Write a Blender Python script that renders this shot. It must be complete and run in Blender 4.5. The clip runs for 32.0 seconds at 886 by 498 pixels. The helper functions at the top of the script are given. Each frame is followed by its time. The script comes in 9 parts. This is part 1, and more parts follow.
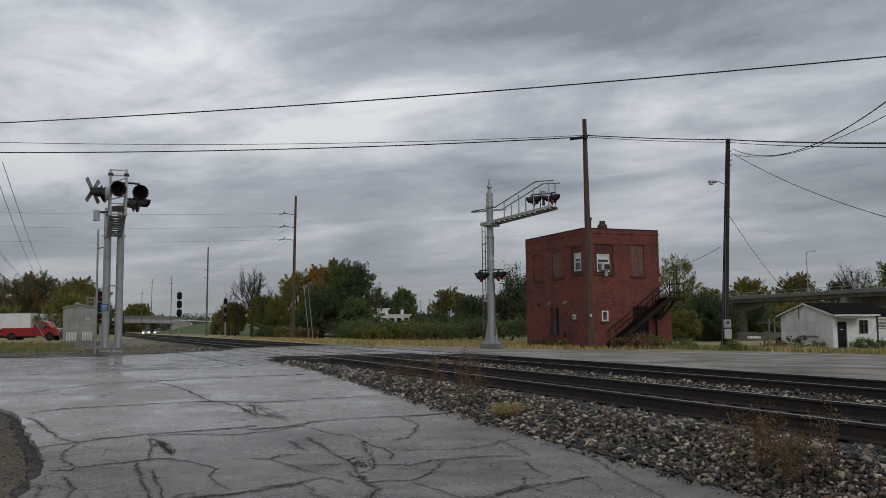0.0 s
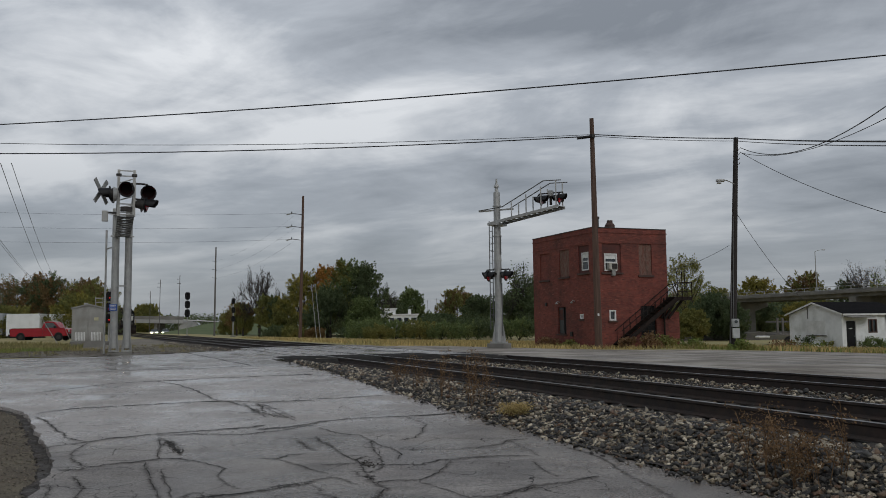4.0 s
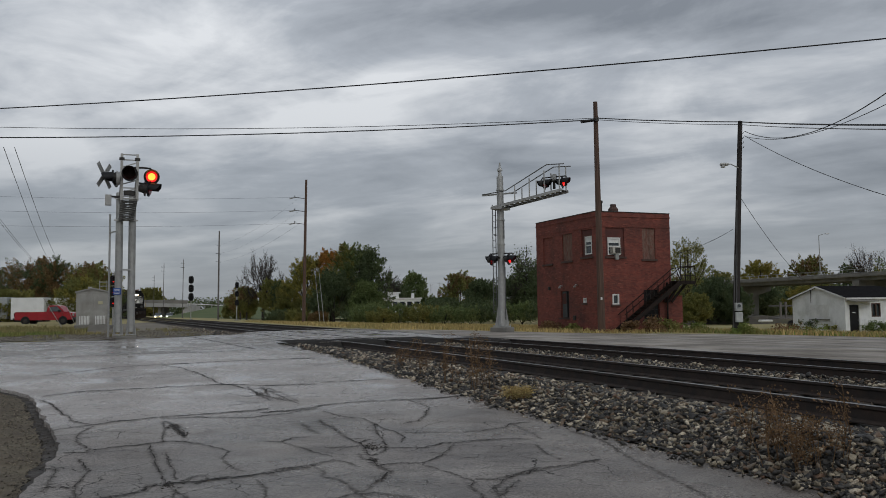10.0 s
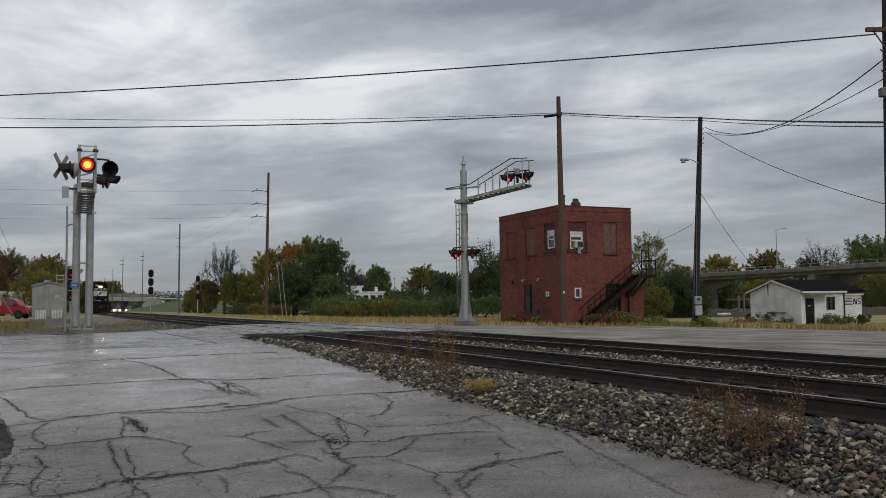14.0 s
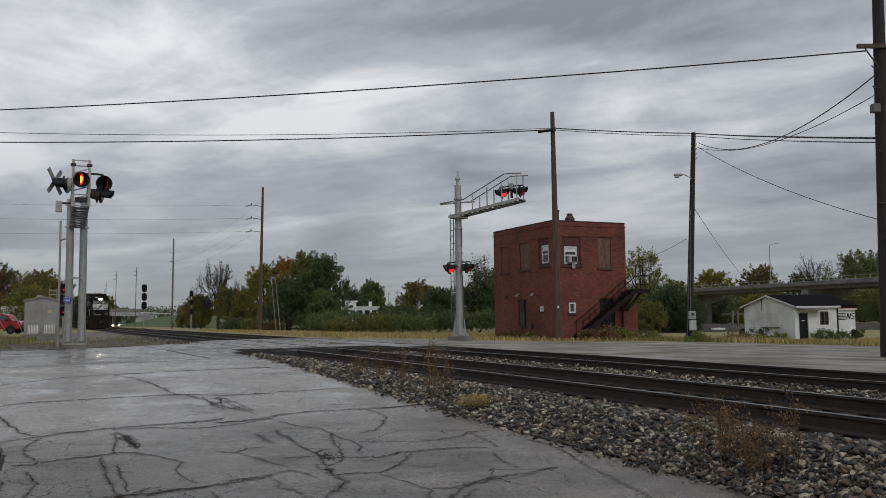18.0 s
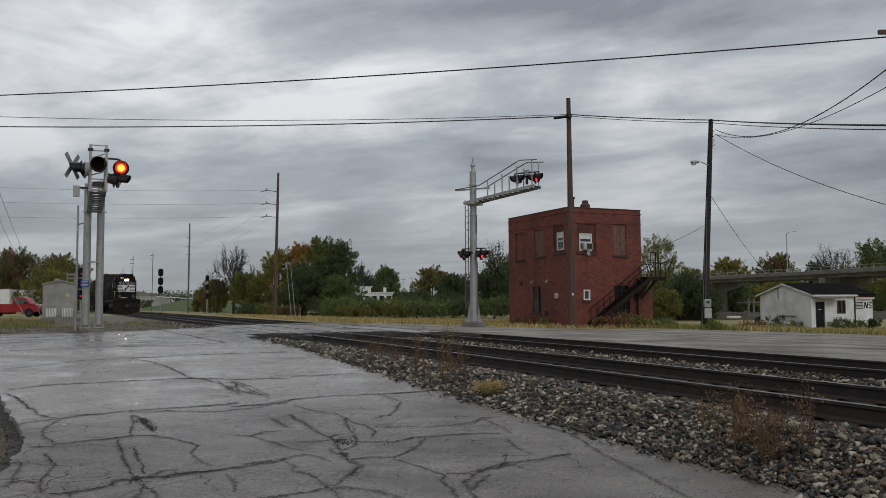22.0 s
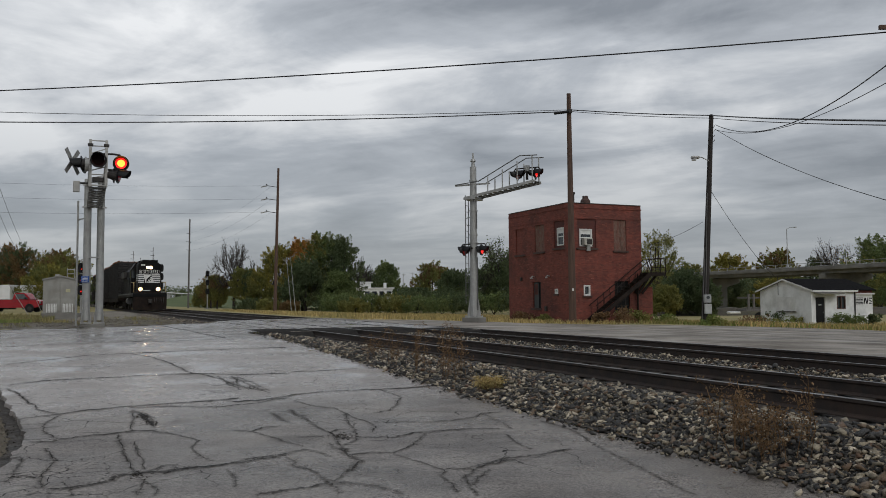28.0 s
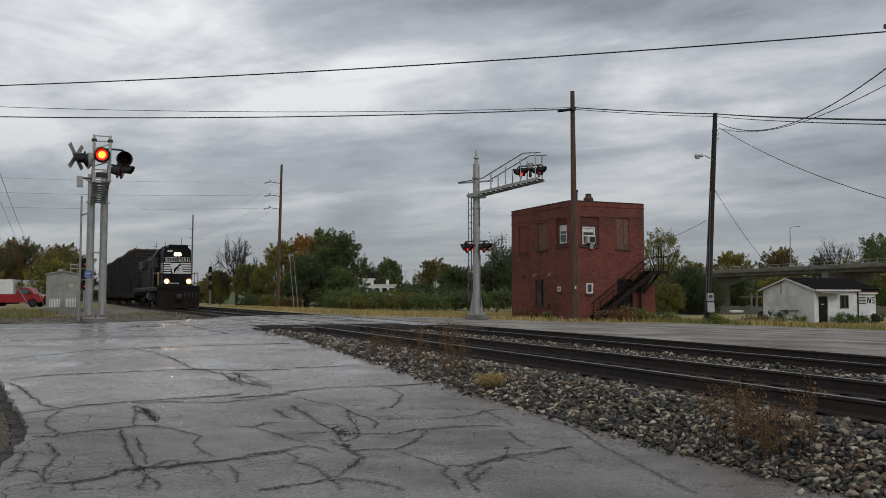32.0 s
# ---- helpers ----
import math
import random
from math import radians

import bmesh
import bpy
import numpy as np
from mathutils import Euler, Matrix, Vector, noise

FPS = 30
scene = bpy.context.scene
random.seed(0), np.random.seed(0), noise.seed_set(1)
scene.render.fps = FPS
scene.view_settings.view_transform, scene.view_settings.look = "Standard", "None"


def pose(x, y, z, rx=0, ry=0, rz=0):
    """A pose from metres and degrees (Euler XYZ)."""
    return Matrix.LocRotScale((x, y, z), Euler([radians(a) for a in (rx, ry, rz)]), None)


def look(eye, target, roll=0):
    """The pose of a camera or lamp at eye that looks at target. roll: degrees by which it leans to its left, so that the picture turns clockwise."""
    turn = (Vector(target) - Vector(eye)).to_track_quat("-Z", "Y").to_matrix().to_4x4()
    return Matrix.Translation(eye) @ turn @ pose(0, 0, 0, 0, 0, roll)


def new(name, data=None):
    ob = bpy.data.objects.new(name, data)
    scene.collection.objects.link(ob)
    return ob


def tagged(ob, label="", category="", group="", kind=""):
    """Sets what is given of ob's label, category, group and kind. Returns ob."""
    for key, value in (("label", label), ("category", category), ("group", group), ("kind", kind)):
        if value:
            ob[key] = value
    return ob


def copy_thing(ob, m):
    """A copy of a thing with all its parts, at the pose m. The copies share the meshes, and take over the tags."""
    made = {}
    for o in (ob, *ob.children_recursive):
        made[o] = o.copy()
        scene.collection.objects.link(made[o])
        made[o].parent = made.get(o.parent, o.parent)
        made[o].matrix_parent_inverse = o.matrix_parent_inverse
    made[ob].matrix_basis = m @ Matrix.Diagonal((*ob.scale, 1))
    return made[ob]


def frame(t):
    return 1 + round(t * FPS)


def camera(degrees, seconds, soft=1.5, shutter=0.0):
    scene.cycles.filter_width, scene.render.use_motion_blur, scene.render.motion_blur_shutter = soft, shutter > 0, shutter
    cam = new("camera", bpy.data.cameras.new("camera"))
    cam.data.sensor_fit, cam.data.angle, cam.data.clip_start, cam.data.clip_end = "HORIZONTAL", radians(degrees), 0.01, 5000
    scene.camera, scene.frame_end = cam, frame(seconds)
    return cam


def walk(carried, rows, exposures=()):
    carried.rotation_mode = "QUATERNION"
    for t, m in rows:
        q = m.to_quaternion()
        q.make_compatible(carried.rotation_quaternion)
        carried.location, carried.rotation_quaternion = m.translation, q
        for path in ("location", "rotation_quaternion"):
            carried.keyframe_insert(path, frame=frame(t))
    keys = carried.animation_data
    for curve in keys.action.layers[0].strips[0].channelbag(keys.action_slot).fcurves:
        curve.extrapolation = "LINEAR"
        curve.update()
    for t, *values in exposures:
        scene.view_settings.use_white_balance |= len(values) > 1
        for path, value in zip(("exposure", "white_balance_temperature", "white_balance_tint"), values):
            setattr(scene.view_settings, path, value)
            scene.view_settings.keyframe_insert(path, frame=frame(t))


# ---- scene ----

# Plan: x right, y ahead, z up; the camera stands at the origin. The railway runs along D, away to the left;
# s is the distance from the camera square to the railway (along N), u the distance along it.
cam = camera(55.16, 32.0, soft=0.9)
walk(cam, [
    (0.0, pose(0, 0, 1.5, 95.177, 0, 0.942) @ pose(0, 0, 0, 0, 0, -0.615)),
    (0.5, pose(0, 0, 1.5, 95.147, 0, 0.862) @ pose(0, 0, 0, 0, 0, -0.708)),
    (1.0, pose(0, 0, 1.5, 95.163, 0, 0.836) @ pose(0, 0, 0, 0, 0, -0.784)),
    (1.5, pose(0, 0, 1.5, 95.289, 0, 0.872) @ pose(0, 0, 0, 0, 0, -0.700)),
    (2.0, pose(0, 0, 1.5, 95.499, 0, 1.028) @ pose(0, 0, 0, 0, 0, -0.636)),
    (2.5, pose(0, 0, 1.5, 95.476, 0, 1.364) @ pose(0, 0, 0, 0, 0, -0.644)),
    (3.0, pose(0, 0, 1.5, 95.243, 0, 1.410) @ pose(0, 0, 0, 0, 0, -0.688)),
    (3.5, pose(0, 0, 1.5, 95.237, 0, 1.438) @ pose(0, 0, 0, 0, 0, -0.676)),
    (5.5, pose(0, 0, 1.5, 94.818, 0, 1.421) @ pose(0, 0, 0, 0, 0, -0.820)),
    (6.0, pose(0, 0, 1.5, 94.851, 0, 1.479) @ pose(0, 0, 0, 0, 0, -0.876)),
    (6.5, pose(0, 0, 1.5, 95.171, 0, 1.693) @ pose(0, 0, 0, 0, 0, -0.815)),
    (7.0, pose(0, 0, 1.5, 95.292, 0, 1.762) @ pose(0, 0, 0, 0, 0, -0.746)),
    (7.5, pose(0, 0, 1.5, 95.259, 0, 1.675) @ pose(0, 0, 0, 0, 0, -0.644)),
    (8.0, pose(0, 0, 1.5, 95.143, 0, 1.706) @ pose(0, 0, 0, 0, 0, -0.654)),
    (8.5, pose(0, 0, 1.5, 94.870, 0, 1.752) @ pose(0, 0, 0, 0, 0, -0.713)),
    (9.0, pose(0, 0, 1.5, 94.630, 0, 1.676) @ pose(0, 0, 0, 0, 0, -0.695)),
    (9.5, pose(0, 0, 1.5, 94.371, 0, 1.654) @ pose(0, 0, 0, 0, 0, -0.638)),
    (10.0, pose(0, 0, 1.5, 94.082, 0, 1.660) @ pose(0, 0, 0, 0, 0, -0.678)),
    (10.5, pose(0, 0, 1.5, 93.815, 0, 1.728) @ pose(0, 0, 0, 0, 0, -0.677)),
    (11.0, pose(0, 0, 1.5, 93.734, 0, 1.881) @ pose(0, 0, 0, 0, 0, -0.710)),
    (11.5, pose(0, 0, 1.5, 93.761, 0, 1.913) @ pose(0, 0, 0, 0, 0, -0.774)),
    (12.0, pose(0, 0, 1.5, 93.596, 0, 1.820) @ pose(0, 0, 0, 0, 0, -0.786)),
    (12.5, pose(0, 0, 1.5, 93.496, 0, 1.440) @ pose(0, 0, 0, 0, 0, -0.812)),
    (13.0, pose(0, 0, 1.5, 93.389, 0, 0.729) @ pose(0, 0, 0, 0, 0, -0.779)),
    (13.5, pose(0, 0, 1.5, 93.425, 0, -0.118) @ pose(0, 0, 0, 0, 0, -0.699)),
    (14.0, pose(0, 0, 1.5, 93.625, 0, -0.804) @ pose(0, 0, 0, 0, 0, -0.720)),
    (14.5, pose(0, 0, 1.5, 93.766, 0, -1.116) @ pose(0, 0, 0, 0, 0, -0.577)),
    (16.5, pose(0, 0, 1.5, 94.628, 0, -0.607) @ pose(0, 0, 0, 0, 0, -0.839)),
    (17.0, pose(0, 0, 1.5, 94.838, 0, -0.620) @ pose(0, 0, 0, 0, 0, -0.679)),
    (17.5, pose(0, 0, 1.5, 94.623, 0, -0.992) @ pose(0, 0, 0, 0, 0, -0.621)),
    (18.0, pose(0, 0, 1.5, 94.623, 0, -1.203) @ pose(0, 0, 0, 0, 0, -0.730)),
    (18.5, pose(0, 0, 1.5, 94.839, 0, -1.251) @ pose(0, 0, 0, 0, 0, -0.615)),
    (19.0, pose(0, 0, 1.5, 95.045, 0, -1.134) @ pose(0, 0, 0, 0, 0, -0.399)),
    (19.5, pose(0, 0, 1.5, 94.991, 0, -1.014) @ pose(0, 0, 0, 0, 0, -0.292)),
    (20.0, pose(0, 0, 1.5, 94.693, 0, -0.951) @ pose(0, 0, 0, 0, 0, -0.165)),
    (20.5, pose(0, 0, 1.5, 94.399, 0, -0.810) @ pose(0, 0, 0, 0, 0, -0.106)),
    (21.0, pose(0, 0, 1.5, 94.266, 0, -0.701) @ pose(0, 0, 0, 0, 0, -0.166)),
    (21.5, pose(0, 0, 1.5, 93.896, 0, -0.464) @ pose(0, 0, 0, 0, 0, -0.191)),
    (22.0, pose(0, 0, 1.5, 93.703, 0, -0.199) @ pose(0, 0, 0, 0, 0, -0.337)),
    (22.5, pose(0, 0, 1.5, 93.814, 0, 0.157) @ pose(0, 0, 0, 0, 0, -0.374)),
    (23.0, pose(0, 0, 1.5, 93.897, 0, 0.273) @ pose(0, 0, 0, 0, 0, -0.334)),
    (23.5, pose(0, 0, 1.5, 93.911, 0, 0.227) @ pose(0, 0, 0, 0, 0, -0.273)),
    (24.0, pose(0, 0, 1.5, 93.859, 0, 0.209) @ pose(0, 0, 0, 0, 0, -0.185)),
    (24.5, pose(0, 0, 1.5, 93.649, 0, 0.129) @ pose(0, 0, 0, 0, 0, -0.092)),
    (25.0, pose(0, 0, 1.5, 93.408, 0, -0.059) @ pose(0, 0, 0, 0, 0, -0.095)),
    (25.5, pose(0, 0, 1.5, 93.377, 0, -0.142) @ pose(0, 0, 0, 0, 0, -0.180)),
    (27.5, pose(0, 0, 1.5, 93.490, 0, 0.015) @ pose(0, 0, 0, 0, 0, -0.159)),
    (28.0, pose(0, 0, 1.5, 93.397, 0, -0.187) @ pose(0, 0, 0, 0, 0, -0.332)),
    (28.5, pose(0, 0, 1.5, 93.285, 0, -0.129) @ pose(0, 0, 0, 0, 0, -0.247)),
    (29.0, pose(0, 0, 1.5, 93.404, 0, 0.080) @ pose(0, 0, 0, 0, 0, -0.222)),
    (29.5, pose(0, 0, 1.5, 93.548, 0, 0.181) @ pose(0, 0, 0, 0, 0, -0.127)),
    (30.0, pose(0, 0, 1.5, 93.622, 0, -0.119) @ pose(0, 0, 0, 0, 0, -0.157)),
    (30.5, pose(0, 0, 1.5, 93.680, 0, -0.318) @ pose(0, 0, 0, 0, 0, -0.203)),
    (31.0, pose(0, 0, 1.5, 93.438, 0, -0.459) @ pose(0, 0, 0, 0, 0, -0.067)),
    (31.5, pose(0, 0, 1.5, 93.315, 0, -0.365) @ pose(0, 0, 0, 0, 0, -0.003)),
    (32.0, pose(0, 0, 1.5, 93.203, 0, -0.000) @ pose(0, 0, 0, 0, 0, 0.000)),
], exposures=[(0.0, -0.08, 6420, 10), (6.0, -0.11, 6420, 10), (10.5, -0.10, 6430, 10), (12.7, -0.06, 6480, 10), (14.0, 0.03, 6540, 10), (20.0, -0.01, 6530, 10), (24.0, 0.03, 6560, 10), (32.0, 0.06, 6560, 10)])
TURN = 23.5
N = Vector((math.cos(radians(TURN)), math.sin(radians(TURN)), 0))
D = Vector((-math.sin(radians(TURN)), math.cos(radians(TURN)), 0))


def su(s, u, z=0.0):
    p = N * s + D * u
    return Vector((p.x, p.y, z))


# ---- world, sun, exposure ----
scene.view_settings.exposure = 0.0
world = bpy.data.worlds.new("overcast_sky")
scene.world = world
world.use_nodes = True


def heading(azimuth, elevation):
    a, e = radians(azimuth), radians(elevation)
    return Vector((math.sin(a) * math.cos(e), math.cos(a) * math.cos(e), math.sin(e)))


SUN_WAY = heading(155, 38)
THIN_CLOUD = heading(-15, 17)


def sky_nodes():
    nt = world.node_tree
    nt.nodes.clear()
    n = nt.nodes.new
    link = nt.links.new

    def math_node(op, a, b=None):
        m = n("ShaderNodeMath")
        m.operation = op
        for i, v in enumerate((a, b)):
            if v is None:
                continue
            if isinstance(v, (int, float)):
                m.inputs[i].default_value = v
            else:
                link(v, m.inputs[i])
        return m.outputs[0]

    out = n("ShaderNodeOutputWorld")
    bg = n("ShaderNodeBackground")
    link(bg.outputs[0], out.inputs[0])
    tc = n("ShaderNodeTexCoord")
    sep = n("ShaderNodeSeparateXYZ")
    link(tc.outputs["Generated"], sep.inputs[0])
    zc = math_node("MAXIMUM", sep.outputs[2], 0.0)
    den = math_node("ADD", zc, 0.10)
    px = math_node("DIVIDE", sep.outputs[0], den)
    py = math_node("DIVIDE", sep.outputs[1], den)
    comb = n("ShaderNodeCombineXYZ")
    link(px, comb.inputs[0])
    link(py, comb.inputs[1])

    def clouds(angle, sx, sy, scale, detail, rough, dist, seed):
        mp = n("ShaderNodeMapping")
        mp.vector_type = "TEXTURE"
        mp.inputs["Rotation"].default_value = (0, 0, radians(angle))
        mp.inputs["Scale"].default_value = (sx, sy, 1)
        mp.inputs["Location"].default_value = (seed, seed * 0.7, 0)
        link(comb.outputs[0], mp.inputs[0])
        t = n("ShaderNodeTexNoise")
        t.inputs["Scale"].default_value = scale
        t.inputs["Detail"].default_value = detail
        t.inputs["Roughness"].default_value = rough
        t.inputs["Distortion"].default_value = dist
        link(mp.outputs[0], t.inputs["Vector"])
        return t.outputs[0]

    big = clouds(-38, 1.5, 1.0, 0.8, 6, 0.5, 0.35, 9.6)
    streak = clouds(-42, 3.2, 1.0, 1.8, 6, 0.55, 0.3, 7.7)
    fine = clouds(-30, 1.5, 1.0, 2.4, 8, 0.58, 0.6, 3.3)
    mixv = math_node("ADD", math_node("MULTIPLY", big, 0.64), math_node("MULTIPLY", streak, 0.09))
    mixv = math_node("ADD", mixv, math_node("MULTIPLY", fine, 0.27))
    # soft lumps that do not flatten out towards the horizon
    lm = n("ShaderNodeMapping")
    lm.inputs["Scale"].default_value = (3.2, 3.2, 8.5)
    lm.inputs["Rotation"].default_value = (0, radians(14), 0)
    link(tc.outputs["Generated"], lm.inputs[0])
    lump = n("ShaderNodeTexNoise")
    lump.inputs["Scale"].default_value, lump.inputs["Detail"].default_value, lump.inputs["Roughness"].default_value, lump.inputs["Distortion"].default_value = 1.5, 7.0, 0.58, 0.5
    link(lm.outputs[0], lump.inputs["Vector"])
    mixv = math_node("ADD", mixv, math_node("MULTIPLY", math_node("SUBTRACT", lump.outputs[0], 0.5), 0.34))
    # the cloud sheet is brighter before the hidden sun and where it thins
    for way, power, gain in ((THIN_CLOUD, 14.0, 0.080), (heading(14, 7), 90.0, 0.12), (heading(25, 22), 16.0, -0.045), (SUN_WAY, 2.0, 0.05)):
        dot = n("ShaderNodeVectorMath")
        dot.operation = "DOT_PRODUCT"
        link(tc.outputs["Generated"], dot.inputs[0])
        dot.inputs[1].default_value = way
        lobe = math_node("POWER", math_node("MAXIMUM", dot.outputs["Value"], 0.0), power)
        mixv = math_node("ADD", mixv, math_node("MULTIPLY", lobe, gain))
    mixv = math_node("SUBTRACT", mixv, 0.043)
    ramp = n("ShaderNodeValToRGB")
    el = ramp.color_ramp.elements
    el[0].position, el[0].color = 0.34, (0.20, 0.218, 0.243, 1)
    el[1].position, el[1].color = 0.635, (0.70, 0.715, 0.73, 1)
    mid = el.new(0.50)
    mid.color = (0.392, 0.417, 0.450, 1)
    link(mixv, ramp.inputs[0])
    sky = n("ShaderNodeTexSky")
    sky.sky_type = "NISHITA"
    sky.sun_disc = False
    sky.sun_elevation, sky.sun_rotation = radians(38), radians(155)
    sk = n("ShaderNodeMix")
    sk.data_type = "RGBA"
    sk.blend_type = "MULTIPLY"
    sk.inputs[0].default_value = 1.0
    link(sky.outputs[0], sk.inputs[6])
    sk.inputs[7].default_value = (0.07, 0.07, 0.07, 1)
    # haze: the cloud sheet closes up to an even grey low down
    hz = n("ShaderNodeMapRange")
    hz.inputs["From Min"].default_value, hz.inputs["From Max"].default_value = 0.0, 0.20
    hz.inputs["To Min"].default_value, hz.inputs["To Max"].default_value = 0.85, 0.0
    link(zc, hz.inputs[0])
    mh = n("ShaderNodeMix")
    mh.data_type = "RGBA"
    link(hz.outputs[0], mh.inputs[0])
    link(ramp.outputs[0], mh.inputs[6])
    mh.inputs[7].default_value = (0.335, 0.36, 0.395, 1)
    # an overcast sky grows brighter towards the zenith
    up = n("ShaderNodeMapRange")
    up.inputs[1].default_value, up.inputs[2].default_value, up.inputs[3].default_value, up.inputs[4].default_value = 0.06, 0.36, 0.90, 1.32
    link(zc, up.inputs[0])
    zen = n("ShaderNodeVectorMath")
    zen.operation = "SCALE"
    link(mh.outputs[2], zen.inputs[0])
    link(up.outputs[0], zen.inputs["Scale"])
    mx = n("ShaderNodeMix")
    mx.data_type = "RGBA"
    mx.inputs[0].default_value = 0.10
    link(zen.outputs[0], mx.inputs[6])
    link(sk.outputs[2], mx.inputs[7])
    link(mx.outputs[2], bg.inputs[0])
    bg.inputs[1].default_value = 1.0


sky_nodes()
sun = new("sun", bpy.data.lights.new("sun", "SUN"))
sun.data.energy, sun.data.angle, sun.data.color = 0.6, radians(25), (1.0, 0.97, 0.93)
sun.matrix_world = look(SUN_WAY * 60, (0, 0, 0))

# ---- materials ----
def mat(name, c1, c2=None, rough=0.8, metal=0.0, scale=3.0, bump=0.15, fine=60.0, dirt=None, dirt_scale=0.6, dirt_amount=0.4,
        rough2=None, object_random=0.0, island=0.0, translucent=0.0, emit=0.0, stretch=(1, 1, 1), spec=0.5):
    """A worn surface: two tones by a broad noise, a fine grain in the relief, and a stain colour at a larger scale."""
    m = bpy.data.materials.new(name)
    m.use_nodes = True
    nt = m.node_tree
    n, link = nt.nodes.new, nt.links.new
    b = nt.nodes["Principled BSDF"]
    b.inputs["Roughness"].default_value = rough
    b.inputs["Metallic"].default_value = metal
    b.inputs["Specular IOR Level"].default_value = spec
    c2 = c2 or tuple(v * 0.75 for v in c1)
    tc = n("ShaderNodeTexCoord")
    mp = n("ShaderNodeMapping")
    mp.inputs["Scale"].default_value = stretch
    link(tc.outputs["Object"], mp.inputs[0])

    def noise_at(s, detail=4.0, rg=0.6):
        t = n("ShaderNodeTexNoise")
        t.inputs["Scale"].default_value = s
        t.inputs["Detail"].default_value = detail
        t.inputs["Roughness"].default_value = rg
        link(mp.outputs[0], t.inputs["Vector"])
        return t.outputs[0]

    def mix(fac, a, c):
        x = n("ShaderNodeMix")
        x.data_type = "RGBA"
        for sock, v in ((0, fac), (6, a), (7, c)):
            if isinstance(v, tuple):
                x.inputs[sock].default_value = (*v[:3], 1)
            elif isinstance(v, (int, float)):
                x.inputs[sock].default_value = v
            else:
                link(v, x.inputs[sock])
        return x.outputs[2]

    def spread(v, lo, hi, a=0.0, c=1.0):
        r = n("ShaderNodeMapRange")
        r.inputs[1].default_value, r.inputs[2].default_value = lo, hi
        r.inputs[3].default_value, r.inputs[4].default_value = a, c
        link(v, r.inputs[0])
        return r.outputs[0]

    broad = noise_at(scale)
    col = mix(spread(broad, 0.35, 0.65), c1, c2)
    grain = noise_at(fine, 3.0)
    if dirt:
        col = mix(spread(noise_at(dirt_scale, 6.0, 0.65), 0.48, 0.68, 0.0, dirt_amount), col, dirt)
    if island or object_random:
        src = n("ShaderNodeNewGeometry").outputs["Random Per Island"] if island else n("ShaderNodeObjectInfo").outputs["Random"]
        amount = island or object_random
        hsv = n("ShaderNodeHueSaturation")
        link(spread(src, 0, 1, 1 - amount, 1 + amount), hsv.inputs["Value"])
        link(col, hsv.inputs["Color"])
        col = hsv.outputs[0]
    link(col, b.inputs["Base Color"])
    if rough2 is not None:
        link(spread(noise_at(scale * 0.7, 5.0), 0.38, 0.62, rough, rough2), b.inputs["Roughness"])
    if bump:
        bp = n("ShaderNodeBump")
        bp.inputs["Strength"].default_value = bump
        bp.inputs["Distance"].default_value = 0.02
        link(grain, bp.inputs["Height"])
        link(bp.outputs[0], b.inputs["Normal"])
    if translucent:
        b.inputs["Subsurface Weight"].default_value = 0.0
        b.inputs["Transmission Weight"].default_value = 0.0
    if emit:
        b.inputs["Emission Color"].default_value = (*c1[:3], 1)
        b.inputs["Emission Strength"].default_value = emit
    return m


